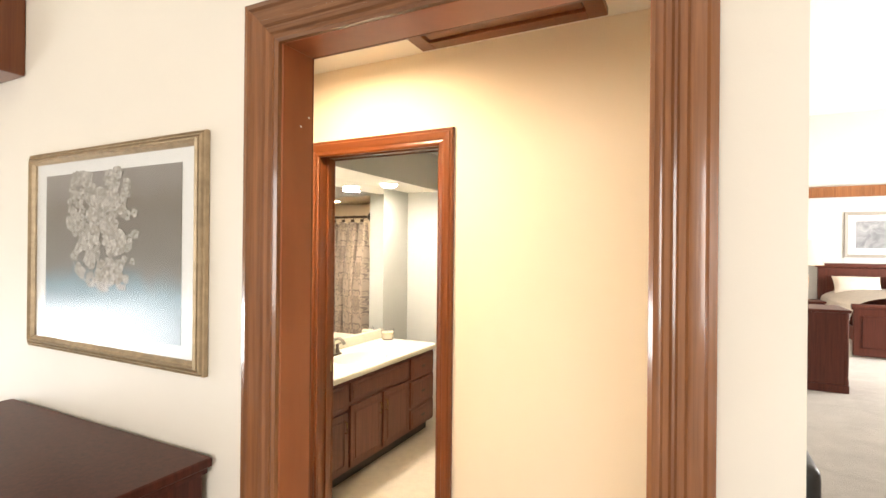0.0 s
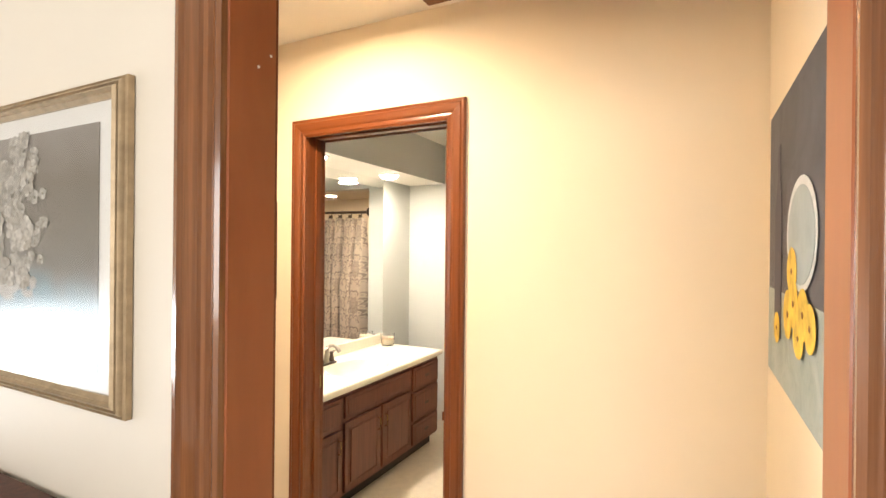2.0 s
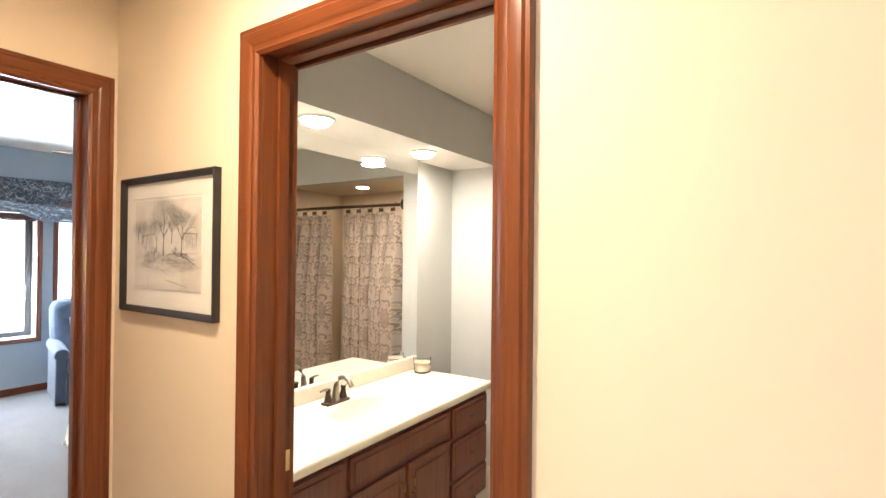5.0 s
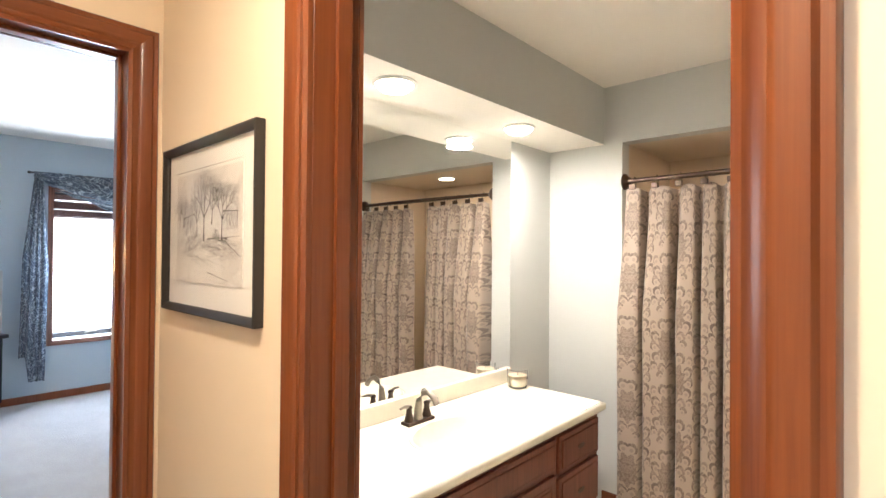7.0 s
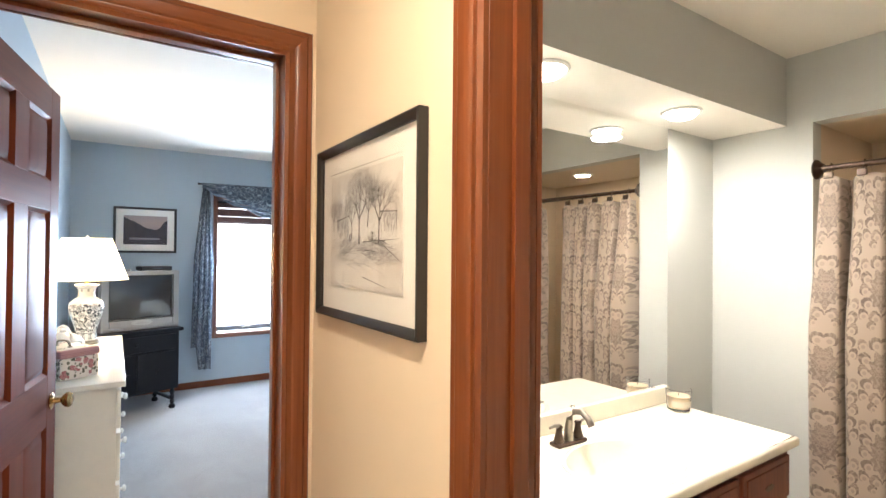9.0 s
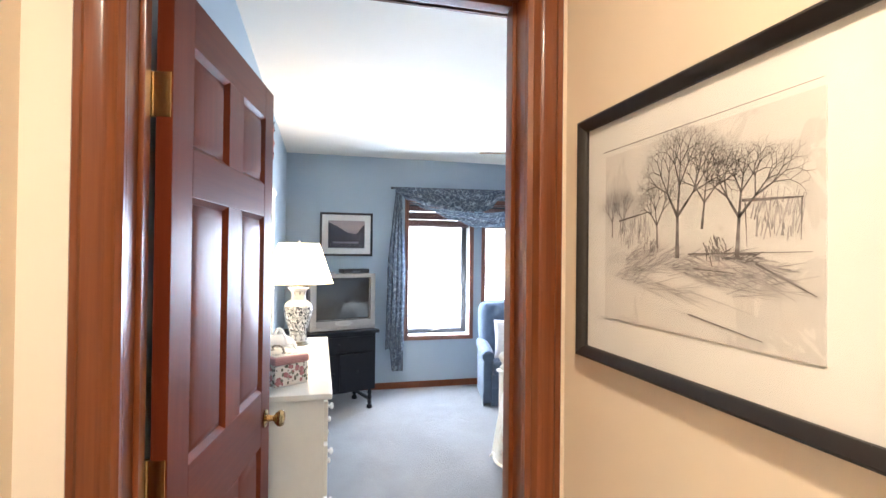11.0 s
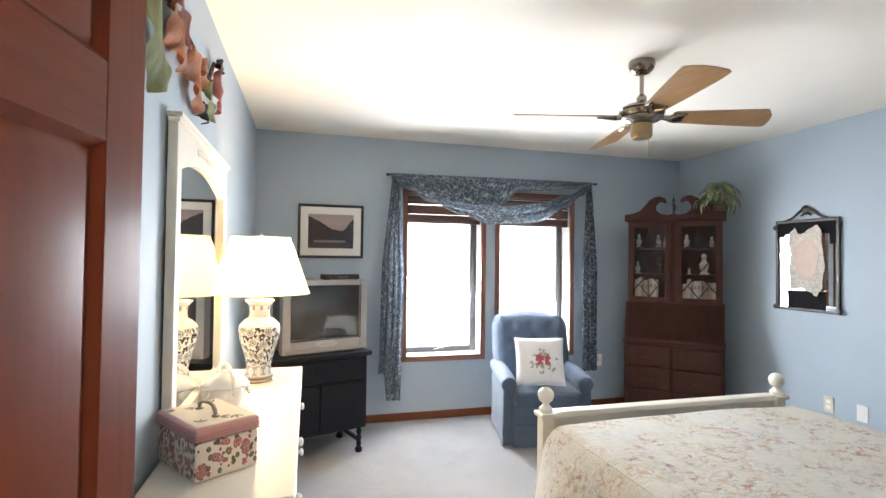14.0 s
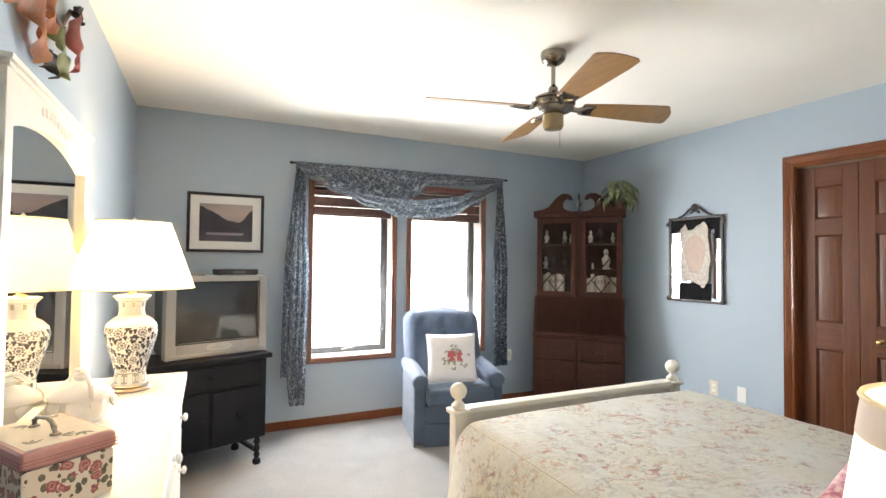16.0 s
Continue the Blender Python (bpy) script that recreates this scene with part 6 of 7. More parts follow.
for s in (-1, 1):
    a = part("armrest", box(B(), s * HW - 0.045, s * HW + 0.045, 0.03, 0.60, 0.02, 0.45, 0.02, 3), BLUEUP, ac)
    bm = B()
    sweep(bm, [(s * HW, 0.012, 0.470), (s * HW, 0.022, 0.472), (s * HW, 0.05, 0.474), (s * HW, 0.30, 0.492), (s * HW, 0.60, 0.51)], [0.035, 0.056, 0.064, 0.066, 0.06], 20)
    part("arm_roll", bm, BLUEUP, a)
    part("skirt_pleat", outline(B(), [(-0.035, 0.0), (0.05, 0.0), (0.05, 0.34), (0.03, 0.34)], 0.012, pose(s * (HW + 0.046) + (0.012 if s < 0 else 0.0), 0.05, 0.006, 0, 0, 90)), BLUEUP, a)
cush = B()
sheet(cush, lambda u, v: Vector((-HW + 0.075 + (2 * HW - 0.15) * u, -0.03 + 0.50 * v, 0.40 + 0.035 * (math.sin(math.pi * u) * math.sin(math.pi * min(1, v * 1.1 + 0.02))) ** 0.5)), 20, 16)
part("seat_cushion", cush, BLUEUP, ac)
part("seat_border", box(B(), -HW + 0.045, HW - 0.045, -0.035, 0.50, 0.305, 0.425, 0.035, 4), BLUEUP, ac)
TUFTS = [(x, z) for z in (0.62, 0.74, 0.86) for x in (-0.17, 0.0, 0.17)]


def back_fn(u, v):
    z = 0.40 + 0.56 * v
    half = 0.325 * (1 - max(0, (v - 0.78) / 0.22) ** 2.2 * 0.28) * (0.93 + 0.07 * min(1, v * 3))
    x = (2 * u - 1) * half
    edge = min(1, (1 - abs(2 * u - 1)) * 5, (1 - v) * 6)
    puff = 0.085 * max(0, edge) ** 0.5
    for tx, tz in TUFTS:
        r2 = (x - tx) ** 2 + (z - tz) ** 2
        puff -= 0.030 * math.exp(-r2 / 0.0012)
    return Vector((x, 0.47 + 0.20 * v - puff, z - 0.02 * (2 * u - 1) ** 2 * (v > 0.95)))


part("backrest", sheet(B(), back_fn, 44, 40), BLUEUP, ac)
bm = B()
outline(bm, [back_fn(u, 0).xz[:] for u in (0.0, 1.0)] + [back_fn(1.0, v / 12).xz[:] for v in range(1, 13)] + [back_fn(1 - u / 12, 1.0).xz[:] for u in range(1, 13)] + [back_fn(0, 1 - v / 12).xz[:] for v in range(1, 12)], 0.12, Matrix.Translation((0, 0.48, 0)) @ Matrix(((1, 0, 0, 0), (0, 1, 0.357, -0.143), (0, 0, 1, 0), (0, 0, 0, 1))))
part("back_shell", bm, BLUEUP, ac)
for x, z in TUFTS:
    v_ = (z - 0.40) / 0.56
    part("tuft_button", lathe(B(), [(0.011, 0), (0.010, 0.005), (0.004, 0.008)], pose(x, 0.47 + 0.20 * v_ - 0.085 + 0.036, z, 90), 10), BLUEUP, ac)

CUSH = plain("white_cotton", (0.74, 0.72, 0.73), 0.9, vary=0.04, relief=0.2, fine=500)
pl = thing("throw_pillow", pose(-6.90, 5.875, FB + 0.435, -16, 0, 76), "white square pillow embroidered with red flowers", "pillow")


def pillow_fn(side, w, h, t_):
    def fn(u, v):
        a, b = 2 * u - 1, 2 * v - 1
        k = max(0, (1 - a * a) * (1 - b * b)) ** 0.42
        return Vector((a * w / 2 * (1 - 0.06 * (1 - b * b)), side * t_ * k, (v) * h + 0.02 * (b * 0.5) * (1 - a * a) * -1))
    return fn


bm = B()
sheet(bm, pillow_fn(-1, 0.40, 0.38, 0.075), 24, 24)
sheet(bm, pillow_fn(1, 0.40, 0.38, 0.055), 24, 24)
bmesh.ops.remove_doubles(bm, verts=bm.verts, dist=0.0008)
part("cover", bm, CUSH, pl)
rnd = random.Random(3)
for nm, mt, n, r in (("embroidered_leaf", plain("green_thread", (0.30, 0.31, 0.25), 0.8, vary=0.3, scale=90), 34, 0.10), ("embroidered_flower", plain("red_thread", (0.48, 0.10, 0.11), 0.8, vary=0.3, scale=90), 9, 0.04)):
    bm = B()
    for i in range(n):
        a, rr = rnd.uniform(0, 6.28), r * math.sqrt(rnd.random())
        cx, cz = 0.015 + rr * math.cos(a) * 1.15, 0.195 + rr * math.sin(a)
        s = 0.011 if n > 10 else 0.02
        for k in range(4):
            b_ = rnd.uniform(0, 6.28)
            px, pz = cx + s * 0.7 * math.cos(b_), cz + s * 0.7 * math.sin(b_)
            pts = []
            for q in range(6):
                x, z = px + s * 0.6 * math.cos(q * 1.047), pz + s * 0.6 * math.sin(q * 1.047)
                u, v = (x / 0.40) + 0.5, z / 0.38
                kk = max(0, (1 - (2 * u - 1) ** 2) * (1 - (2 * v - 1) ** 2)) ** 0.42
                pts.append(bm.verts.new((x, -0.075 * kk - (0.003 if n > 10 else 0.0045) - 0.00005 * i, z)))
            bm.faces.new(pts)
    tagged(part(nm, bm, mt, pl), kind="stuff")


# ---- secretary desk in the corner ----
se = thing("secretary_desk", pose(-7.08, 7.262, FB, 0, 0, 45), "mahogany secretary desk with a glazed hutch", "secretary desk")
W2 = 0.385
part("lower_case", box(B(), -W2 - 0.02, W2 + 0.02, -0.075, 0.27, 0.06, 0.69, 0.004), MAHOGANY, se)
for x in (-W2, W2):
    part("bracket_foot", outline(B(), [(-0.06, 0), (0.0, 0), (0.0, 0.07), (-0.11, 0.07), (-0.09, 0.045), (-0.065, 0.03)] if x > 0 else [(0.06, 0), (0.065, 0.03), (0.09, 0.045), (0.11, 0.07), (0.0, 0.07), (0.0, 0.0)], 0.03, pose(x + (0.02 if x > 0 else -0.02), -0.078, 0)), MAHOGANY, se)
for c in (-1, 1):
    for z0, z1 in ((0.49, 0.66), (0.29, 0.47), (0.09, 0.27)):
        a, b = (-W2, -0.015) if c < 0 else (0.015, W2)
        d = part("drawer", box(B(), a, b, -0.092, -0.0755, z0, z1, 0.007, 2), MAHOGANY, se)
        part("pull", sweep(B(), [((a + b) / 2 - 0.04, -0.093, (z0 + z1) / 2), ((a + b) / 2 - 0.03, -0.110, (z0 + z1) / 2 - 0.012), ((a + b) / 2 + 0.03, -0.110, (z0 + z1) / 2 - 0.012), ((a + b) / 2 + 0.04, -0.093, (z0 + z1) / 2)], 0.004, 6), plain("dark_old_brass", (0.07, 0.045, 0.025), 0.45, 0.9), d)
part("desk_ledge", box(B(), -W2 - 0.028, W2 + 0.028, -0.088, 0.27, 0.69, 0.712, 0.006, 2), MAHOGANY, se)
bm = B()
prof = [(-0.080, 0.712), (-0.080, 0.730), (-0.005, 1.035), (0.0, 1.05), (0.27, 1.05), (0.27, 0.712)]
l = [bm.verts.new((-W2 - 0.018, y, z)) for y, z in prof]
r = [bm.verts.new((W2 + 0.018, y, z)) for y, z in prof]
bm.faces.new(l)
bm.faces.new(list(reversed(r)))
for i in range(len(prof)):
    j = (i + 1) % len(prof)
    bm.faces.new((l[j], l[i], r[i], r[j]))
part("slant_front", bm, MAHOGANY, se)
part("writing_lid", sheet(B(), lambda u, v: Vector((-W2 + 2 * W2 * u, -0.083 + 0.073 * v, 0.735 + 0.29 * v)), 1, 1, 0.008), MAHOGANY, se)
# hutch: hollow case with shelves
H0, H1 = 1.05, 1.80
for n, b in (("hutch_side", (-W2, -W2 + 0.02, 0.0, 0.26, H0, H1)), ("hutch_side", (W2 - 0.02, W2, 0.0, 0.26, H0, H1)), ("hutch_back", (-W2 + 0.02, W2 - 0.02, 0.25, 0.26, H0, H1)), ("hutch_bottom", (-W2 + 0.02, W2 - 0.02, 0.0, 0.25, H0, H0 + 0.02)), ("hutch_top", (-W2 + 0.02, W2 - 0.02, 0.0, 0.25, H1 - 0.02, H1)), ("shelf", (-W2 + 0.02, W2 - 0.02, 0.03, 0.25, 1.30, 1.315)), ("shelf", (-W2 + 0.02, W2 - 0.02, 0.03, 0.25, 1.545, 1.56)), ("centre_post", (-0.022, 0.022, -0.004, 0.016, H0 + 0.02, H1 - 0.02))):
    part(n, box(B(), *b, 0.002, 1), MAHOGANY, se)
part("cornice", box(B(), -W2 - 0.03, W2 + 0.03, -0.03, 0.26, H1, H1 + 0.045, 0.010, 3), MAHOGANY, se)
for s in (-1, 1):
    x0, x1 = (-W2 + 0.004, -0.022) if s < 0 else (0.022, W2 - 0.004)
    d = part("hutch_door", box(B(), x0, x0 + 0.045, -0.020, -0.0005, H0 + 0.01, H1 - 0.01, 0.003), MAHOGANY, se)
    part("door_stile", box(B(), x1 - 0.045, x1, -0.020, -0.0005, H0 + 0.01, H1 - 0.01, 0.003), MAHOGANY, d)
    for z0, z1 in ((H0 + 0.01, H0 + 0.055), (H1 - 0.055, H1 - 0.01)):
        part("door_rail", box(B(), x0 + 0.045, x1 - 0.045, -0.0195, -0.001, z0, z1, 0.002), MAHOGANY, d)
    pane = part("door_pane", sheet(B(), lambda u, v, a=x0 + 0.04, b=x1 - 0.04: Vector((a + (b - a) * u, -0.009, H0 + 0.05 + (H1 - H0 - 0.1) * v)), 1, 1), PGLASS, d)
    pane.visible_shadow = False
    bm = B()
    xa, xb, za, zb = x0 + 0.045, x1 - 0.045, H0 + 0.055, H1 - 0.055
    xm, zm = (xa + xb) / 2, (za + zb) / 2
    for p, q in (((xa, za + 0.05), (xm, zm - 0.1)), ((xb, za + 0.05), (xm, zm - 0.1)), ((xm, zm - 0.1), (xa, zm + 0.06)), ((xm, zm - 0.1), (xb, zm + 0.06)), ((xa, zm + 0.06), (xm, zb - 0.06)), ((xb, zm + 0.06), (xm, zb - 0.06)), ((xm, zb - 0.06), (xm, zb)), ((xm, za), (xa + 0.06, za + 0.10)), ((xm, za), (xb - 0.06, za + 0.10))):
        sweep(bm, [(p[0], -0.014, p[1]), (q[0], -0.014, q[1])], 0.0045, 4)
    part("lattice", bm, MAHOGANY, d, "crossed glazing bars")
# broken swan-neck pediment with finial
NECK = [(0.415, 0.045), (0.415, 0.062), (0.34, 0.072), (0.28, 0.095), (0.24, 0.14), (0.20, 0.19), (0.15, 0.218), (0.105, 0.220), (0.070, 0.202), (0.054, 0.176), (0.060, 0.156), (0.080, 0.158), (0.098, 0.172), (0.122, 0.165), (0.145, 0.130), (0.140, 0.090), (0.105, 0.062), (0.05, 0.052), (0.0005, 0.050), (0.0005, 0.045)]
for s in (-1, 1):
    part("pediment", outline(B(), [(s * x, H1 + z) for x, z in NECK], 0.03, pose(0, -0.02, 0)), MAHOGANY, se)
part("finial", lathe(B(), [(0.03, 0.04), (0.03, 0.055), (0.012, 0.065), (0.010, 0.09), (0.022, 0.11), (0.024, 0.125), (0.012, 0.145), (0.008, 0.17), (0.014, 0.18), (0.006, 0.205), (0.002, 0.235)], pose(0, 0.0, H1), 16), BLACKFRAME, se, "dark turned finial")


def on_desk(name, x, y, z, turn, label, category):
    return thing(name, se.matrix_world @ pose(x, y, z, 0, 0, turn), label, category)


rnd = random.Random(12)
for x0, n in ((-W2 + 0.05, 7), (0.07, 9)):
    x = x0
    for i in range(n):
        w = rnd.uniform(0.018, 0.034)
        h = rnd.uniform(0.15, 0.205)
        lean = rnd.uniform(-3, 3)
        c = rnd.choice(((0.62, 0.58, 0.52), (0.55, 0.50, 0.44), (0.30, 0.22, 0.18), (0.66, 0.62, 0.57), (0.40, 0.36, 0.34)))
        b = on_desk("book", x, 0.07, H0 + 0.0202, 0, "upright book with a pale worn spine", "book")
        tagged(b, group="books in the hutch")
        part("cover", box(B(), 0, w, 0, 0.13, 0, h, 0.002, 1), plain("book_cloth", c, 0.8), b)
        part("spine_label", box(B(), w * 0.2, w * 0.8, -0.0012, -0.0002, h * 0.6, h * 0.78), plain("spine_label_ink", dim(c, 0.45), 0.7), b)
        x += w + 0.002
DARKFIG = plain("dark_glazed_figure", (0.07, 0.06, 0.06), 0.25, vary=0.3, scale=60)
PALEFIG = plain("pale_glazed_figure", (0.55, 0.52, 0.46), 0.25, vary=0.3, scale=60)
for x, z, h, mt in ((-0.31, 1.5602, 0.13, PALEFIG), (-0.22, 1.5602, 0.08, DARKFIG), (-0.14, 1.5602, 0.12, PALEFIG), (-0.08, 1.5602, 0.09, PALEFIG), (-0.24, 1.3152, 0.15, DARKFIG), (-0.13, 1.3152, 0.17, DARKFIG), (-0.32, 1.3152, 0.12, PALEFIG), (0.10, 1.5602, 0.12, PALEFIG), (0.19, 1.5602, 0.14, DARKFIG), (0.30, 1.5602, 0.10, PALEFIG), (0.12, 1.3152, 0.06, PALEFIG), (0.24, 1.3152, 0.19, PALEFIG)):
    f = on_desk("figurine", x, 0.13, z, rnd.uniform(0, 360), "small glazed ornament on a hutch shelf", "ornament")
    tagged(f, group="ornaments in the hutch")
    part("body", lathe(B(), [(h * 0.22, 0), (h * 0.24, h * 0.06), (h * 0.12, h * 0.12), (h * 0.20, h * 0.34), (h * 0.22, h * 0.48), (h * 0.10, h * 0.66), (h * 0.08, h * 0.72), (h * 0.13, h * 0.84), (h * 0.08, h * 0.97), (0.001, h)], Matrix(), 14), mt, f)

# leafy plant on the hutch
po = on_desk("potted_plant", 0.345, 0.06, H1 + 0.0452, 0, "pale green leafy house plant on top of the desk", "plant")
part("pot", lathe(B(), [(0.045, 0), (0.05, 0.004), (0.060, 0.075), (0.066, 0.078), (0.066, 0.09), (0.056, 0.09), (0.052, 0.07)], Matrix(), 20), plain("brown_clay_pot", (0.12, 0.07, 0.05), 0.7), po)
LEAFM = fabric("variegated_leaf", (0.085, 0.115, 0.04), (0.28, 0.32, 0.15), 22.0, (0.40, 0.66), 0.5, 120.0)
rnd = random.Random(21)
for i in range(54):
    a = rnd.uniform(0, 2 * math.pi)
    tier = rnd.random()
    reach = 0.07 + 0.15 * (1 - tier) ** 0.6 + rnd.uniform(-0.015, 0.025)
    rise = 0.02 + 0.17 * tier
    d = Vector((math.cos(a), math.sin(a) * 0.75 - 0.15, 0))
    n = Vector((-math.sin(a), math.cos(a), 0))
    long, Wd = rnd.uniform(0.10, 0.17), rnd.uniform(0.036, 0.055)
    droop = rnd.uniform(0.6, 1.6) * (1.15 - tier * 0.6)
    base = Vector((0, 0, 0.09))
    root = base + d * (reach * 0.45) + Vector((0, 0, rise))

    def fn(u, v, d=d, n=n, root=root, long=long, Wd=Wd, droop=droop):
        p = root + d * (long * v * math.cos(droop * v)) + Vector((0, 0, -long * math.sin(droop * v) * v))
        w = Wd * (math.sin(math.pi * min(1.0, 0.03 + 0.97 * v) ** 0.8)) ** 0.8
        return p + n * (w * (u - 0.5)) + Vector((0, 0, 0.010 * abs(u - 0.5) * 2 + 0.003 * math.sin(11 * v)))
    bm = sheet(B(), fn, 4, 8)
    sweep(bm, [base - Vector((0, 0, 0.01)), base + (root - base) * 0.55 + Vector((0, 0, 0.012)), root], 0.0018, 5)
    part("leaf", bm, LEAFM, po)

# ---- right wall ----
wm = thing("wall_mirror", pose(-6.535, 7.818, 1.08), "old black-framed mirror with a crest and hung lace", "mirror")
DARKREFL = plain("painted_dark_reflection", (0.010, 0.009, 0.010), 0.7, vary=0.3, shine=0.1)
OLD = plain("blackened_frame", (0.035, 0.026, 0.024), 0.4, vary=0.4, scale=60)
for b in ((0, 0.022, 0, 0.715), (0.483, 0.505, 0, 0.715), (0.022, 0.483, 0, 0.022), (0.022, 0.483, 0.693, 0.715)):
    part("frame_bar", box(B(), b[0], b[1], -0.022, 0, b[2], b[3], 0.005, 2), OLD, wm)
part("mirror_pane", box(B(), 0.015, 0.49, -0.010, -0.006, 0.015, 0.70), MIRROR, wm)
# black patches stand in for the dark parts of the mirror's reflection
for c, b in (((0.022, 0.075), (0.58, 0.693)), ((0.43, 0.483), (0.52, 0.693))):
    part("dark_border", box(B(), *c, -0.0125, -0.0105, *b), DARKREFL, wm)
part("dark_border", box(B(), 0.075, 0.43, -0.0125, -0.0105, 0.60, 0.693), DARKREFL, wm)
part("dark_border", box(B(), 0.10, 0.40, -0.0125, -0.0105, 0.022, 0.16), DARKREFL, wm)
crest = B()
for s in (-1, 1):
    sweep(crest, [(0.2525 + s * x, -0.012, 0.715 + z) for x, z in ((0.16, 0.0), (0.12, 0.012), (0.085, 0.035), (0.055, 0.062), (0.03, 0.075), (0.012, 0.06), (0.02, 0.04), (0.04, 0.03))], 0.008, 8)
lathe(crest, [(0.03, 0), (0.036, 0.008), (0.02, 0.016), (0.006, 0.02)], pose(0.2525, -0.012, 0.785, 90), 14)
part("crest", crest, OLD, wm, "pierced carved crest")
for x, z in ((0.0, 0.02), (0.505, 0.02), (0.0, 0.66), (0.505, 0.66)):
    part("corner_ornament", lathe(B(), [(0.022, 0), (0.018, 0.010), (0.006, 0.015)], pose(x, -0.018, z, 90), 10), OLD, wm)
rnd = random.Random(8)
lace = [(0.13, 0.60), (0.17, 0.655), (0.21, 0.60), (0.25, 0.60), (0.29, 0.64), (0.35, 0.66), (0.38, 0.63), (0.385, 0.52), (0.40, 0.45), (0.405, 0.33), (0.39, 0.26), (0.39, 0.19), (0.345, 0.12), (0.31, 0.15), (0.25, 0.17), (0.19, 0.18), (0.14, 0.16), (0.13, 0.24), (0.125, 0.34), (0.14, 0.44), (0.12, 0.52)]
pts = []
for (xa, za), (xb, zb) in zip(lace, lace[1:] + lace[:1]):
    for k in range(4):
        pts.append((xa + (xb - xa) * k / 4 + rnd.uniform(-0.006, 0.006), za + (zb - za) * k / 4 + rnd.uniform(-0.006, 0.006)))
part("lace", outline(B(), pts, 0.002, pose(0, -0.030, 0)), fabric("ivory_lace", (0.62, 0.56, 0.48), (0.42, 0.37, 0.33), 45.0, (0.4, 0.62)), wm, "ivory lace cloth hung over the mirror")
part("lace_middle", outline(B(), [(0.265 + 0.095 * math.cos(a) * (1 + 0.1 * math.sin(3 * a)), 0.40 + 0.16 * math.sin(a)) for a in (2 * math.pi * i / 30 for i in range(30))], 0.001, pose(0, -0.0325, 0)), plain("blush_satin", (0.50, 0.36, 0.28), 0.5), wm)

for x in (-6.16, -5.93):
    o = thing("wall_outlet", pose(x, 7.8195, 0.355), "white plastic wall plate above the baseboard", "outlet", "outlets")
    part("plate", box(B(), 0, 0.072, -0.006, 0, 0, 0.115, 0.003, 2), WHITEPLASTIC if x > -6 else plain("ivory_plastic", (0.66, 0.58, 0.46), 0.4), o)
    for z in (0.025, 0.065):
        part("socket", box(B(), 0.020, 0.052, -0.0085, -0.0062, z, z + 0.027, 0.002, 2), WHITEPLASTIC, o)
o = thing("wall_outlet", pose(-7.6495, 6.83, 0.42, 0, 0, 90), "ivory wall plate with a plugged-in night light", "outlet")
part("plate", box(B(), 0, 0.072, -0.006, 0, 0, 0.115, 0.003, 2), WHITEPLASTIC, o)
part("night_light", lathe(B(), [(0.018, 0), (0.024, 0.015), (0.022, 0.05), (0.010, 0.062)], pose(0.036, -0.028, 0.05), 12), FROST, o)

# ---- ceiling fan ----
PEWTER = plain("dark_pewter", (0.30, 0.26, 0.215), 0.24, 1.0, relief=0.02)
fan = thing("ceiling_fan", pose(-5.565, 5.775, CB), "antique brass ceiling fan with four wooden blades", "ceiling fan")
part("canopy", lathe(B(), [(0.066, 0), (0.068, -0.02), (0.060, -0.045), (0.040, -0.062), (0.016, -0.068)], Matrix(), 28), PEWTER, fan)
part("downrod", sweep(B(), [(0, 0, -0.06), (0, 0, -0.225)], 0.011, 12), PEWTER, fan)
part("collar", lathe(B(), [(0.014, -0.175), (0.026, -0.190), (0.026, -0.21), (0.016, -0.215)], Matrix(), 18), PEWTER, fan)
part("motor_housing", lathe(B(), [(0.03, -0.222), (0.075, -0.230), (0.108, -0.246), (0.114, -0.256), (0.108, -0.262), (0.116, -0.268), (0.114, -0.284), (0.104, -0.296), (0.108, -0.302), (0.090, -0.316), (0.062, -0.326), (0.05, -0.334)], Matrix(), 36), PEWTER, fan)
part("switch_cup", lathe(B(), [(0.05, -0.332), (0.054, -0.338), (0.054, -0.395), (0.046, -0.409), (0.01, -0.413)], Matrix(), 28), plain("aged_brass", (0.36, 0.28, 0.16), 0.3, 1.0), fan, "brass switch cup")
part("pull_chain", sweep(B(), [(0.05, 0, -0.39), (0.056, 0, -0.42), (0.056, 0, -0.51)], 0.0018, 6), BRASS, fan)
BLADE = wood("pale_oak_blade", (0.36, 0.20, 0.075), (0.25, 0.13, 0.048), (3.0, 60.0, 60.0), 0.35, 0.2)
tilt = 14
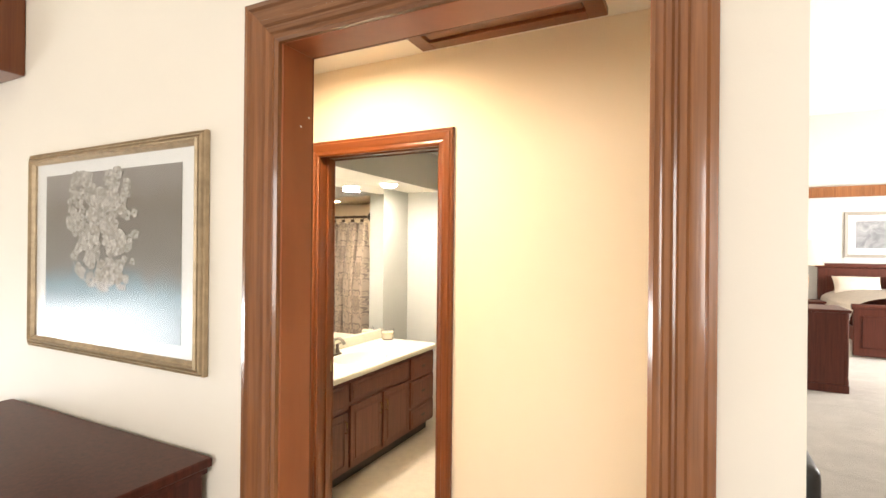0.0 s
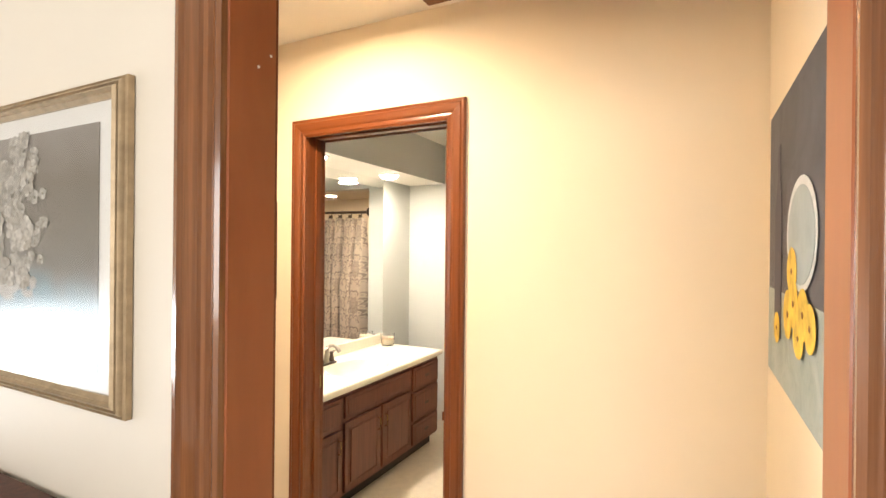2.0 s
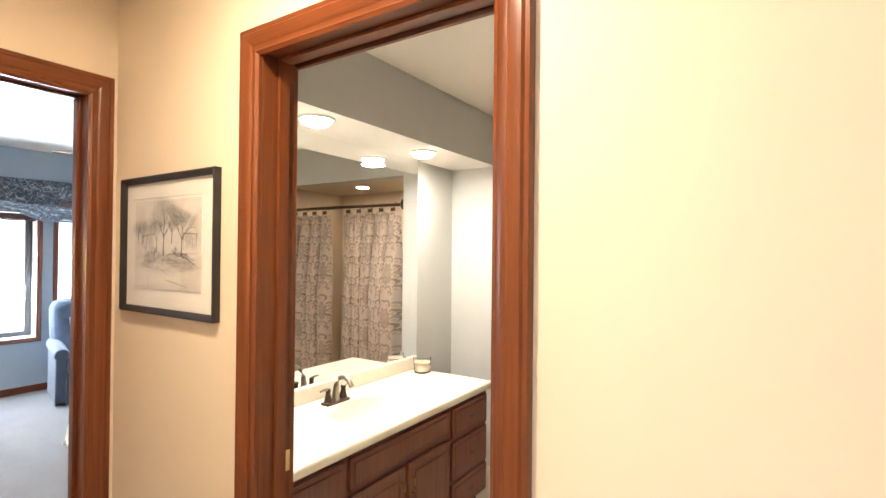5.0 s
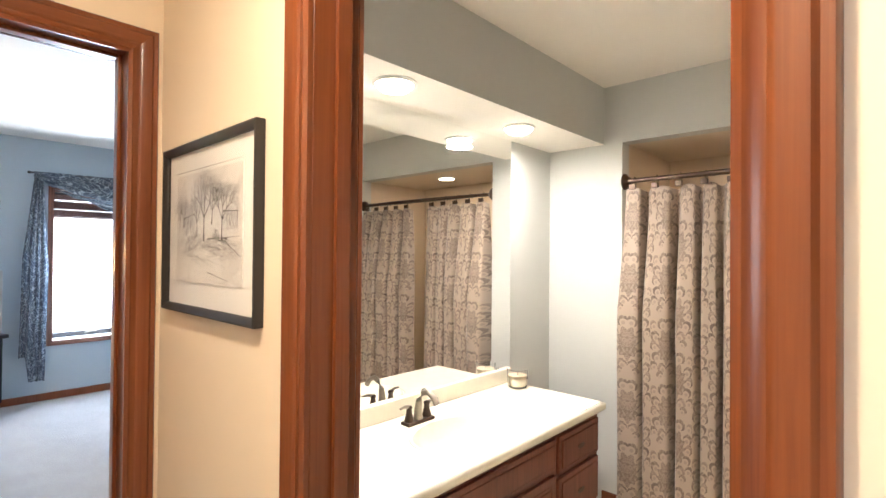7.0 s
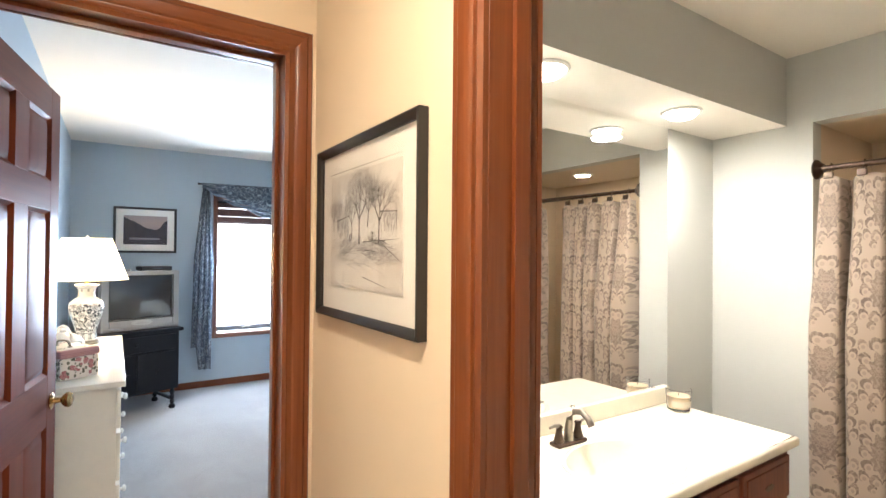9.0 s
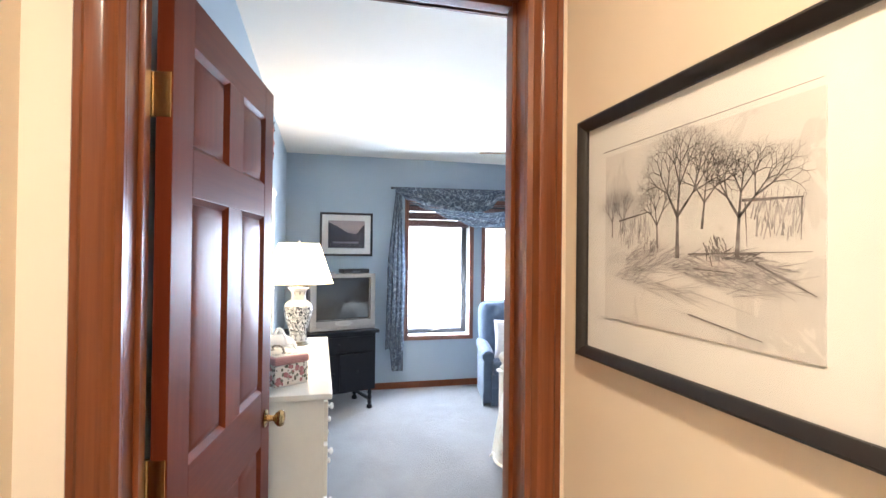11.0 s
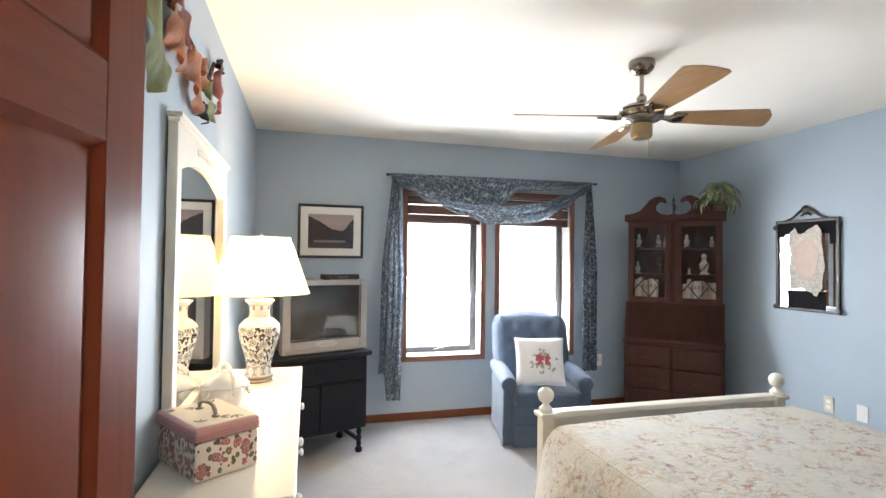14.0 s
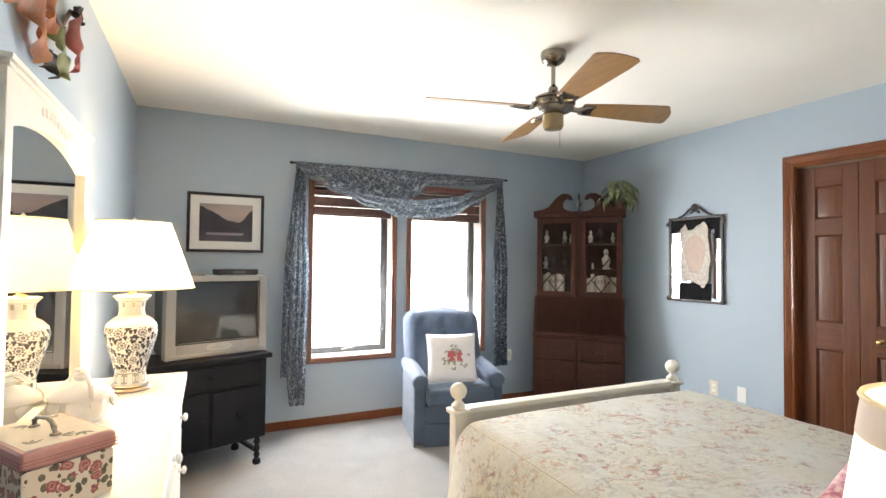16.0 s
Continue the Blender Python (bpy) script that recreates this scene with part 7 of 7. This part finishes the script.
for i in range(4):
    m = pose(0, 0, -0.292, 0, 0, 74.5 + 90 * i) @ pose(0, 0, 0, -tilt)
    bm = B()
    loop = [(0.155, -0.046), (0.165, -0.052), (0.38, -0.070), (0.612, -0.086), (0.630, -0.078), (0.668, -0.03), (0.684, 0.02), (0.688, 0.070), (0.676, 0.084), (0.60, 0.084), (0.38, 0.070), (0.165, 0.052), (0.155, 0.046)]
    for zz, rev in ((0.003, False), (-0.003, True)):
        vs = [bm.verts.new(m @ Vector((x, y, zz))) for x, y in loop]
        bm.faces.new(list(reversed(vs)) if rev else vs)
    bm.verts.ensure_lookup_table()
    n = len(loop)
    for k in range(n):
        bm.faces.new((bm.verts[(k + 1) % n], bm.verts[k], bm.verts[n + k], bm.verts[n + (k + 1) % n]))
    bl = part("blade", bm, BLADE, fan, "pale wooden blade")
    ir = B()
    sweep(ir, [m @ Vector(p) for p in ((0.09, 0, 0.0), (0.14, 0, -0.008), (0.18, -0.034, -0.006), (0.225, -0.036, -0.005))], [0.016, 0.015, 0.010, 0.007], 8)
    sweep(ir, [m @ Vector(p) for p in ((0.14, 0, -0.008), (0.18, 0.034, -0.006), (0.225, 0.036, -0.005))], [0.015, 0.010, 0.007], 8)
    plate = bmesh.ops.create_cube(ir, size=1.0, matrix=m @ Matrix.LocRotScale((0.190, 0, -0.006), None, (0.060, 0.086, 0.005)))
    bmesh.ops.bevel(ir, geom=list({e for v in plate["verts"] for e in v.link_edges}), offset=0.002, segments=1, affect='EDGES')
    part("blade_iron", ir, PEWTER, bl, "dark metal blade bracket")

# ---- bed ----
bed = thing("bed", pose(0, 0, 0), "cream-painted wooden bed with ball-topped posts", "bed")
BX = -5.735
POST = [(0.028, 0.0), (0.036, 0.006), (0.036, 0.02), (0.026, 0.03), (0.018, 0.040), (0.018, 0.048), (0.034, 0.062), (0.042, 0.082), (0.043, 0.094), (0.038, 0.110), (0.024, 0.125), (0.006, 0.131)]
for y in (5.319, 6.874):
    p = part("post", box(B(), BX - 0.033, BX + 0.033, y - 0.033, y + 0.033, FB, 0.622, 0.006, 2), CREAMWOOD, bed)
    part("post_cap", box(B(), BX - 0.048, BX + 0.048, y - 0.048, y + 0.048, 0.622, 0.645, 0.007, 2), CREAMWOOD, p)
    part("finial", lathe(B(), POST, pose(BX, y, 0.645), 26), CREAMWOOD, p, "round ball finial")
part("foot_rail", box(B(), BX - 0.036, BX + 0.036, 5.36, 6.833, 0.618, 0.652, 0.010, 3), CREAMWOOD, bed)
part("footboard", box(B(), BX - 0.012, BX + 0.012, 5.352, 6.841, 0.22, 0.618, 0.004), CREAMWOOD, bed)
part("headboard", box(B(), -3.48, -3.445, 5.30, 6.89, FB, 1.05, 0.01, 2), CREAMWOOD, bed)
for y in (5.335, 6.835):
    part("side_rail", box(B(), -5.70, -3.48, y - 0.012, y + 0.012, 0.22, 0.38, 0.004), CREAMWOOD, bed)
ma = thing("mattress", pose(0, 0, 0), "thick mattress hidden under the quilt", "mattress")
part("core", box(B(), -5.655, -3.49, 5.375, 6.82, 0.24, 0.595, 0.05, 4), CUSH, ma)


def quilt_mat():
    m, nt, b = nodes_of("floral_quilt_cotton")
    v = coords(nt, 1.0)
    patch = ramp(nt, noise_tex(nt, v, 2.6, 3, 0.5, 0.6), [(0.35, (0.94, 0.90, 0.78)), (0.65, (0.95, 0.93, 0.87))])
    area = noise_tex(nt, v, 3.6, 3, 0.6, 0.5)
    inside = ramp(nt, area, [(0.45, (0, 0, 0)), (0.56, (1, 1, 1))])
    bloom = noise_tex(nt, v, 24.0, 4, 0.65, 0.9)
    f1 = mathn(nt, 'MULTIPLY', inside, ramp(nt, bloom, [(0.53, (0, 0, 0)), (0.60, (1, 1, 1))]))
    lv = noise_tex(nt, coords(nt, (1.1, 0.9, 1.0)), 30.0, 4, 0.65, 1.2)
    f2 = mathn(nt, 'MULTIPLY', ramp(nt, area, [(0.40, (0, 0, 0)), (0.55, (1, 1, 1))]), ramp(nt, lv, [(0.54, (0, 0, 0)), (0.62, (1, 1, 1))]))
    col = mix(nt, mathn(nt, 'MULTIPLY', f2, 0.6), patch, ramp(nt, noise_tex(nt, v, 9.0, 2), [(0.4, (0.42, 0.43, 0.36)), (0.6, (0.52, 0.53, 0.55))]))
    col = mix(nt, mathn(nt, 'MULTIPLY', f1, 0.85), col, ramp(nt, noise_tex(nt, v, 13.0, 3, 0.6), [(0.34, (0.50, 0.17, 0.19)), (0.46, (0.66, 0.38, 0.32)), (0.58, (0.76, 0.55, 0.34)), (0.7, (0.55, 0.40, 0.42))]))
    nt.links.new(col, b.inputs["Base Color"])
    b.inputs["Roughness"].default_value, b.inputs["Sheen Weight"].default_value = 0.9, 0.2
    w = nt.nodes.new("ShaderNodeTexVoronoi")
    w.feature = 'F1'
    w.inputs["Scale"].default_value = 16.0
    nt.links.new(v, w.inputs["Vector"])
    pucker = noise_tex(nt, coords(nt, (55.0, 14.0, 30.0)), 1.0, 3, 0.6, 0.4)
    bump(nt, b, mathn(nt, 'ADD', mathn(nt, 'MULTIPLY', w.outputs["Distance"], -0.7), mathn(nt, 'MULTIPLY', pucker, 1.3)), 0.34, 0.014)
    return m


qu = thing("quilt", pose(0, 0, 0), "cream floral quilt spread over the bed", "quilt")
X0, X1, YL, YR = -5.665, -3.50, 5.315, 6.86


def quilt_fn(u, v):
    """v runs across: up the near side, over the top and down the far side."""
    x = X0 + (X1 - X0) * u
    s = -0.52 + v * (0.52 * 2 + (YR - YL))
    r = 0.075
    wrinkle = 0.0022 * math.sin(7 * x + 9 * s) + 0.0016 * math.sin(19 * x - 5 * s)
    top = 0.617 + 0.005 * math.sin(2.1 * x) + 0.010 * math.sin(math.pi * min(1, max(0, s / (YR - YL)))) + wrinkle

    def side(d):
        if d < r * math.pi / 2:
            a = d / r
            return r * math.sin(a), r * (1 - math.cos(a))
        return r + 0.22 * (d - r) + 0.018 * math.sin(x * 15 + 1.5) * (d - r) / 0.4, r + d - r * math.pi / 2
    if s < 0.04:
        o, h = side(0.04 - s)
        y, z = YL + 0.04 - o, top - h
    elif s > (YR - YL) - 0.04:
        o, h = side(s - (YR - YL) + 0.04)
        y, z = YR - 0.04 + o, top - h
    else:
        y, z = YL + s, top
    foot = max(0, 1 - u * 26)
    return Vector((x, y, max(z - 0.05 * foot ** 2, FB + 0.03)))


part("cover", sheet(B(), quilt_fn, 90, 90, 0.012), quilt_mat(), qu)
BIND = fabric("cream_binding", (0.80, 0.72, 0.56), (0.86, 0.80, 0.68), 30.0, (0.4, 0.6))
for v_ in (0.0, 1.0):
    part("hem", sweep(B(), [quilt_fn(i / 60, v_) + Vector((0, 0, 0.004)) for i in range(61)], 0.009, 8), BIND, qu, "cream bound edge")
for v_ in (0.195, 0.805):
    part("piping", sweep(B(), [quilt_fn(0.03 + 0.97 * i / 80, v_) + Vector((0, 0, 0.0055)) for i in range(81)], 0.0018, 6), BIND, qu, "cream stitched seam")
ROSE = fabric("rose_print_cotton", (0.36, 0.10, 0.15), (0.62, 0.42, 0.40), 26.0, (0.42, 0.6))
bp = thing("bed_pillow", pose(-4.36, 5.96, 0.735, 82, 0, 104), "rose-red floral pillow at the head of the bed", "pillow")
bm = B()
sheet(bm, pillow_fn(-1, 0.55, 0.42, 0.09), 20, 20)
sheet(bm, pillow_fn(1, 0.55, 0.42, 0.09), 20, 20)
bmesh.ops.remove_doubles(bm, verts=bm.verts, dist=0.0008)
part("cover", bm, ROSE, bp)

# bedside table and lamp by the doorway
LX, LY = -3.70, 4.93
ns = thing("nightstand", pose(LX, LY, FB), "small cream-painted bedside table with legs", "nightstand")
part("top", box(B(), -0.2, 0.2, -0.2, 0.2, 0.60, 0.625, 0.006, 2), CREAMWOOD, ns)
part("body", box(B(), -0.18, 0.18, -0.18, 0.18, 0.10, 0.60, 0.004), CREAMWOOD, ns)
for x in (-0.16, 0.16):
    for y in (-0.16, 0.16):
        part("leg", box(B(), x - 0.018, x + 0.018, y - 0.018, y + 0.018, 0, 0.10, 0.003), CREAMWOOD, ns)
bl = thing("bedside_lamp", pose(LX, LY, FB + 0.6255), "lit bedside lamp with a drum shade", "lamp")
part("base", lathe(B(), [(0.07, 0), (0.072, 0.01), (0.03, 0.03), (0.022, 0.06), (0.045, 0.13), (0.05, 0.18), (0.03, 0.24), (0.014, 0.27), (0.012, 0.34)], Matrix(), 28), PORCELAIN, bl)
shade(bl, 0.165, 0.125, 0.29, 0.585, True)
sh2 = bl.children[-1]
part("shade_band", sheet(B(), lambda u, v: Vector(((0.1318 - 0.006 * v) * math.cos(2 * math.pi * u), (0.1318 - 0.006 * v) * math.sin(2 * math.pi * u), 0.540 + 0.042 * v)), 48, 1), plain("beige_trim_band", (0.62, 0.50, 0.40), 0.8), sh2, "beige fabric band")

# ---- first room ----
cd = thing("chest_of_drawers", pose(0, 0, 0), "dark cherry chest of drawers under the floral print", "chest of drawers")
part("top", box(B(), -2.985, -1.885, 2.915, 3.40, 0.945, 0.972, 0.008, 3), CHERRY, cd)
part("moulding", box(B(), -2.972, -1.898, 2.928, 3.395, 0.925, 0.945, 0.006, 2), CHERRY, cd)
part("body", box(B(), -2.955, -1.915, 2.945, 3.39, 0.08, 0.925, 0.004), CHERRY, cd)
part("plinth", box(B(), -2.965, -1.905, 2.935, 3.39, 0, 0.08, 0.004), CHERRY, cd)
for z0, z1 in ((0.70, 0.905), (0.47, 0.68), (0.24, 0.45), (0.10, 0.22)):
    d = part("drawer", box(B(), -2.93, -1.94, 2.927, 2.945, z0, z1, 0.006, 2), CHERRY, cd)
    for x in (-2.68, -2.19):
        part("pull", sweep(B(), [(x - 0.04, 2.926, (z0 + z1) / 2), (x - 0.03, 2.905, (z0 + z1) / 2 - 0.01), (x + 0.03, 2.905, (z0 + z1) / 2 - 0.01), (x + 0.04, 2.926, (z0 + z1) / 2)], 0.004, 6), BRASS, d)
bmn = thing("wall_beam", pose(0, 0, 0), "stained wooden beam along the cream wall", "beam", kind="structure")
part("beam_body", box(B(), -5.9, -2.94, 3.27, 3.409, 2.17, 2.46, 0.008, 2), TRIM, bmn)
part("beam_moulding", box(B(), -5.9, -2.925, 3.255, 3.409, 2.4605, 2.50, 0.006, 2), TRIM, bmn)

# ---- far bedroom seen past the wall's end ----
fb_ = thing("sleigh_bed", pose(1.40, 11.75, 0), "dark wooden panelled bed with cream bedding", "bed")
part("footboard", box(B(), 0, 1.75, 0, 0.07, 0.03, 0.75, 0.02, 3), CHERRY, fb_)
for x0, x1 in ((0.10, 0.82), (0.93, 1.65)):
    part("foot_panel", box(B(), x0, x1, -0.014, 0.0, 0.16, 0.62, 0.012, 2), CHERRY, fb_)
part("foot_cap", sweep(B(), [(-0.02, 0.03, 0.755), (1.77, 0.03, 0.755)], 0.045, 12), CHERRY, fb_)
part("headboard", box(B(), -0.02, 1.77, 2.25, 2.33, 0.05, 1.28, 0.02, 3), CHERRY, fb_)
part("head_cap", box(B(), -0.05, 1.80, 2.22, 2.36, 1.28, 1.36, 0.02, 3), CHERRY, fb_)
for x0, x1 in ((0.10, 0.82), (0.93, 1.65)):
    part("head_panel", box(B(), x0, x1, 2.236, 2.25, 0.75, 1.13, 0.012, 2), CHERRY, fb_)
for x in (0.0, 1.70):
    part("side_rail", box(B(), x, x + 0.05, 0.07, 2.25, 0.25, 0.45, 0.01), CHERRY, fb_)
du = thing("duvet", pose(1.45, 11.84, 0.54), "cream duvet tucked over the far bed", "duvet")
part("cover", sheet(B(), lambda u, v: Vector((-0.08 + 1.76 * u, 2.12 * v, 0.38 * (math.sin(math.pi * u) ** 0.28) + 0.012 * math.sin(9 * u + 7 * v))), 30, 24, 0.02), plain("cream_bedding", (0.72, 0.65, 0.57), 0.9, vary=0.08), du)
for x in (0.15, 0.95):
    p = thing("bed_pillow", pose(1.42 + x + 0.33, 13.62, 0.80, -35), "plump cream pillow on the far bed", "pillow", "far bed pillows")
    bm = B()
    sheet(bm, pillow_fn(-1, 0.70, 0.40, 0.10), 16, 16)
    sheet(bm, pillow_fn(1, 0.70, 0.40, 0.10), 16, 16)
    bmesh.ops.remove_doubles(bm, verts=bm.verts, dist=0.0008)
    part("cover", bm, plain("beige_pillowcase", (0.62, 0.54, 0.46), 0.9), p)
nt2 = thing("side_chest", pose(0.10, 9.33, 0), "dark cherry chest beside the far bedroom wall", "chest")
part("top", box(B(), -0.02, 0.73, -0.02, 0.60, 0.885, 0.92, 0.008, 2), CHERRY, nt2)
part("body", box(B(), 0.0, 0.70, 0.0, 0.58, 0.06, 0.885, 0.006), CHERRY, nt2)
part("plinth", box(B(), -0.012, 0.715, -0.012, 0.58, 0.0, 0.09, 0.008, 2), CHERRY, nt2)
part("corner_column", lathe(B(), [(0.02, 0.09), (0.024, 0.12), (0.018, 0.16), (0.022, 0.4), (0.018, 0.80), (0.026, 0.84), (0.026, 0.885)], pose(0.69, 0.01, 0), 14), CHERRY, nt2)
fl = thing("table_lamp", pose(1.12, 13.55, 0.6905), "small lit lamp with a white bell shade", "lamp")
part("base", lathe(B(), [(0.06, 0), (0.06, 0.01), (0.02, 0.03), (0.03, 0.10), (0.035, 0.2), (0.05, 0.38), (0.018, 0.56), (0.010, 0.70)], Matrix(), 20), plain("tan_ceramic", (0.42, 0.28, 0.18), 0.3), fl)
fn_ = thing("nightstand", pose(0.82, 13.25, 0), "dark cherry nightstand beside the far bed", "nightstand")
part("top", box(B(), 0, 0.55, 0, 0.55, 0.66, 0.69, 0.008, 2), CHERRY, fn_)
part("body", box(B(), 0.02, 0.53, 0.02, 0.54, 0.05, 0.66, 0.006), CHERRY, fn_)
part("plinth", box(B(), 0.01, 0.54, 0.01, 0.545, 0, 0.06, 0.006), CHERRY, fn_)
shade(fl, 0.27, 0.13, 0.64, 1.10)
framed("framed_picture", 1.15, 0.85, 0.03, 0.06, plain("grey_frame", (0.30, 0.27, 0.23), 0.5), 0.11, fabric("grey_landscape_print", (0.16, 0.165, 0.18), (0.36, 0.36, 0.37), 5.0, (0.3, 0.7)), pose(1.81, 14.198, 1.47), "grey-framed picture above the far bed", False)
tr = thing("wall_trim", pose(0, 0, 0), "stained wooden ledge across the far wall", "ledge", kind="structure")
part("board", box(B(), -0.56, 4.99, 14.10, 14.2, 2.60, 2.81, 0.01, 2), TRIM_OAK, tr)
tk = thing("leather_trunk", pose(-0.55, 5.15, 0), "black leather-covered trunk with brass studs", "trunk")
LEATHER = plain("black_leather", (0.018, 0.016, 0.015), 0.4, relief=0.2, fine=220)
part("body", box(B(), 0.02, 0.33, 0.0, 0.55, 0.0, 0.40, 0.012, 2), LEATHER, tk)
part("lid", box(B(), 0.01, 0.34, -0.01, 0.56, 0.405, 0.60, 0.06, 4), LEATHER, tk, "rounded black lid")
for y in (0.05, 0.12, 0.43, 0.50):
    for z in (0.37, 0.435):
        part("stud", lathe(B(), [(0.009, 0), (0.007, 0.004), (0.002, 0.006)], pose(0.33 if z < 0.40 else 0.34, y, z, 0, 90), 8), BRASS, tk)
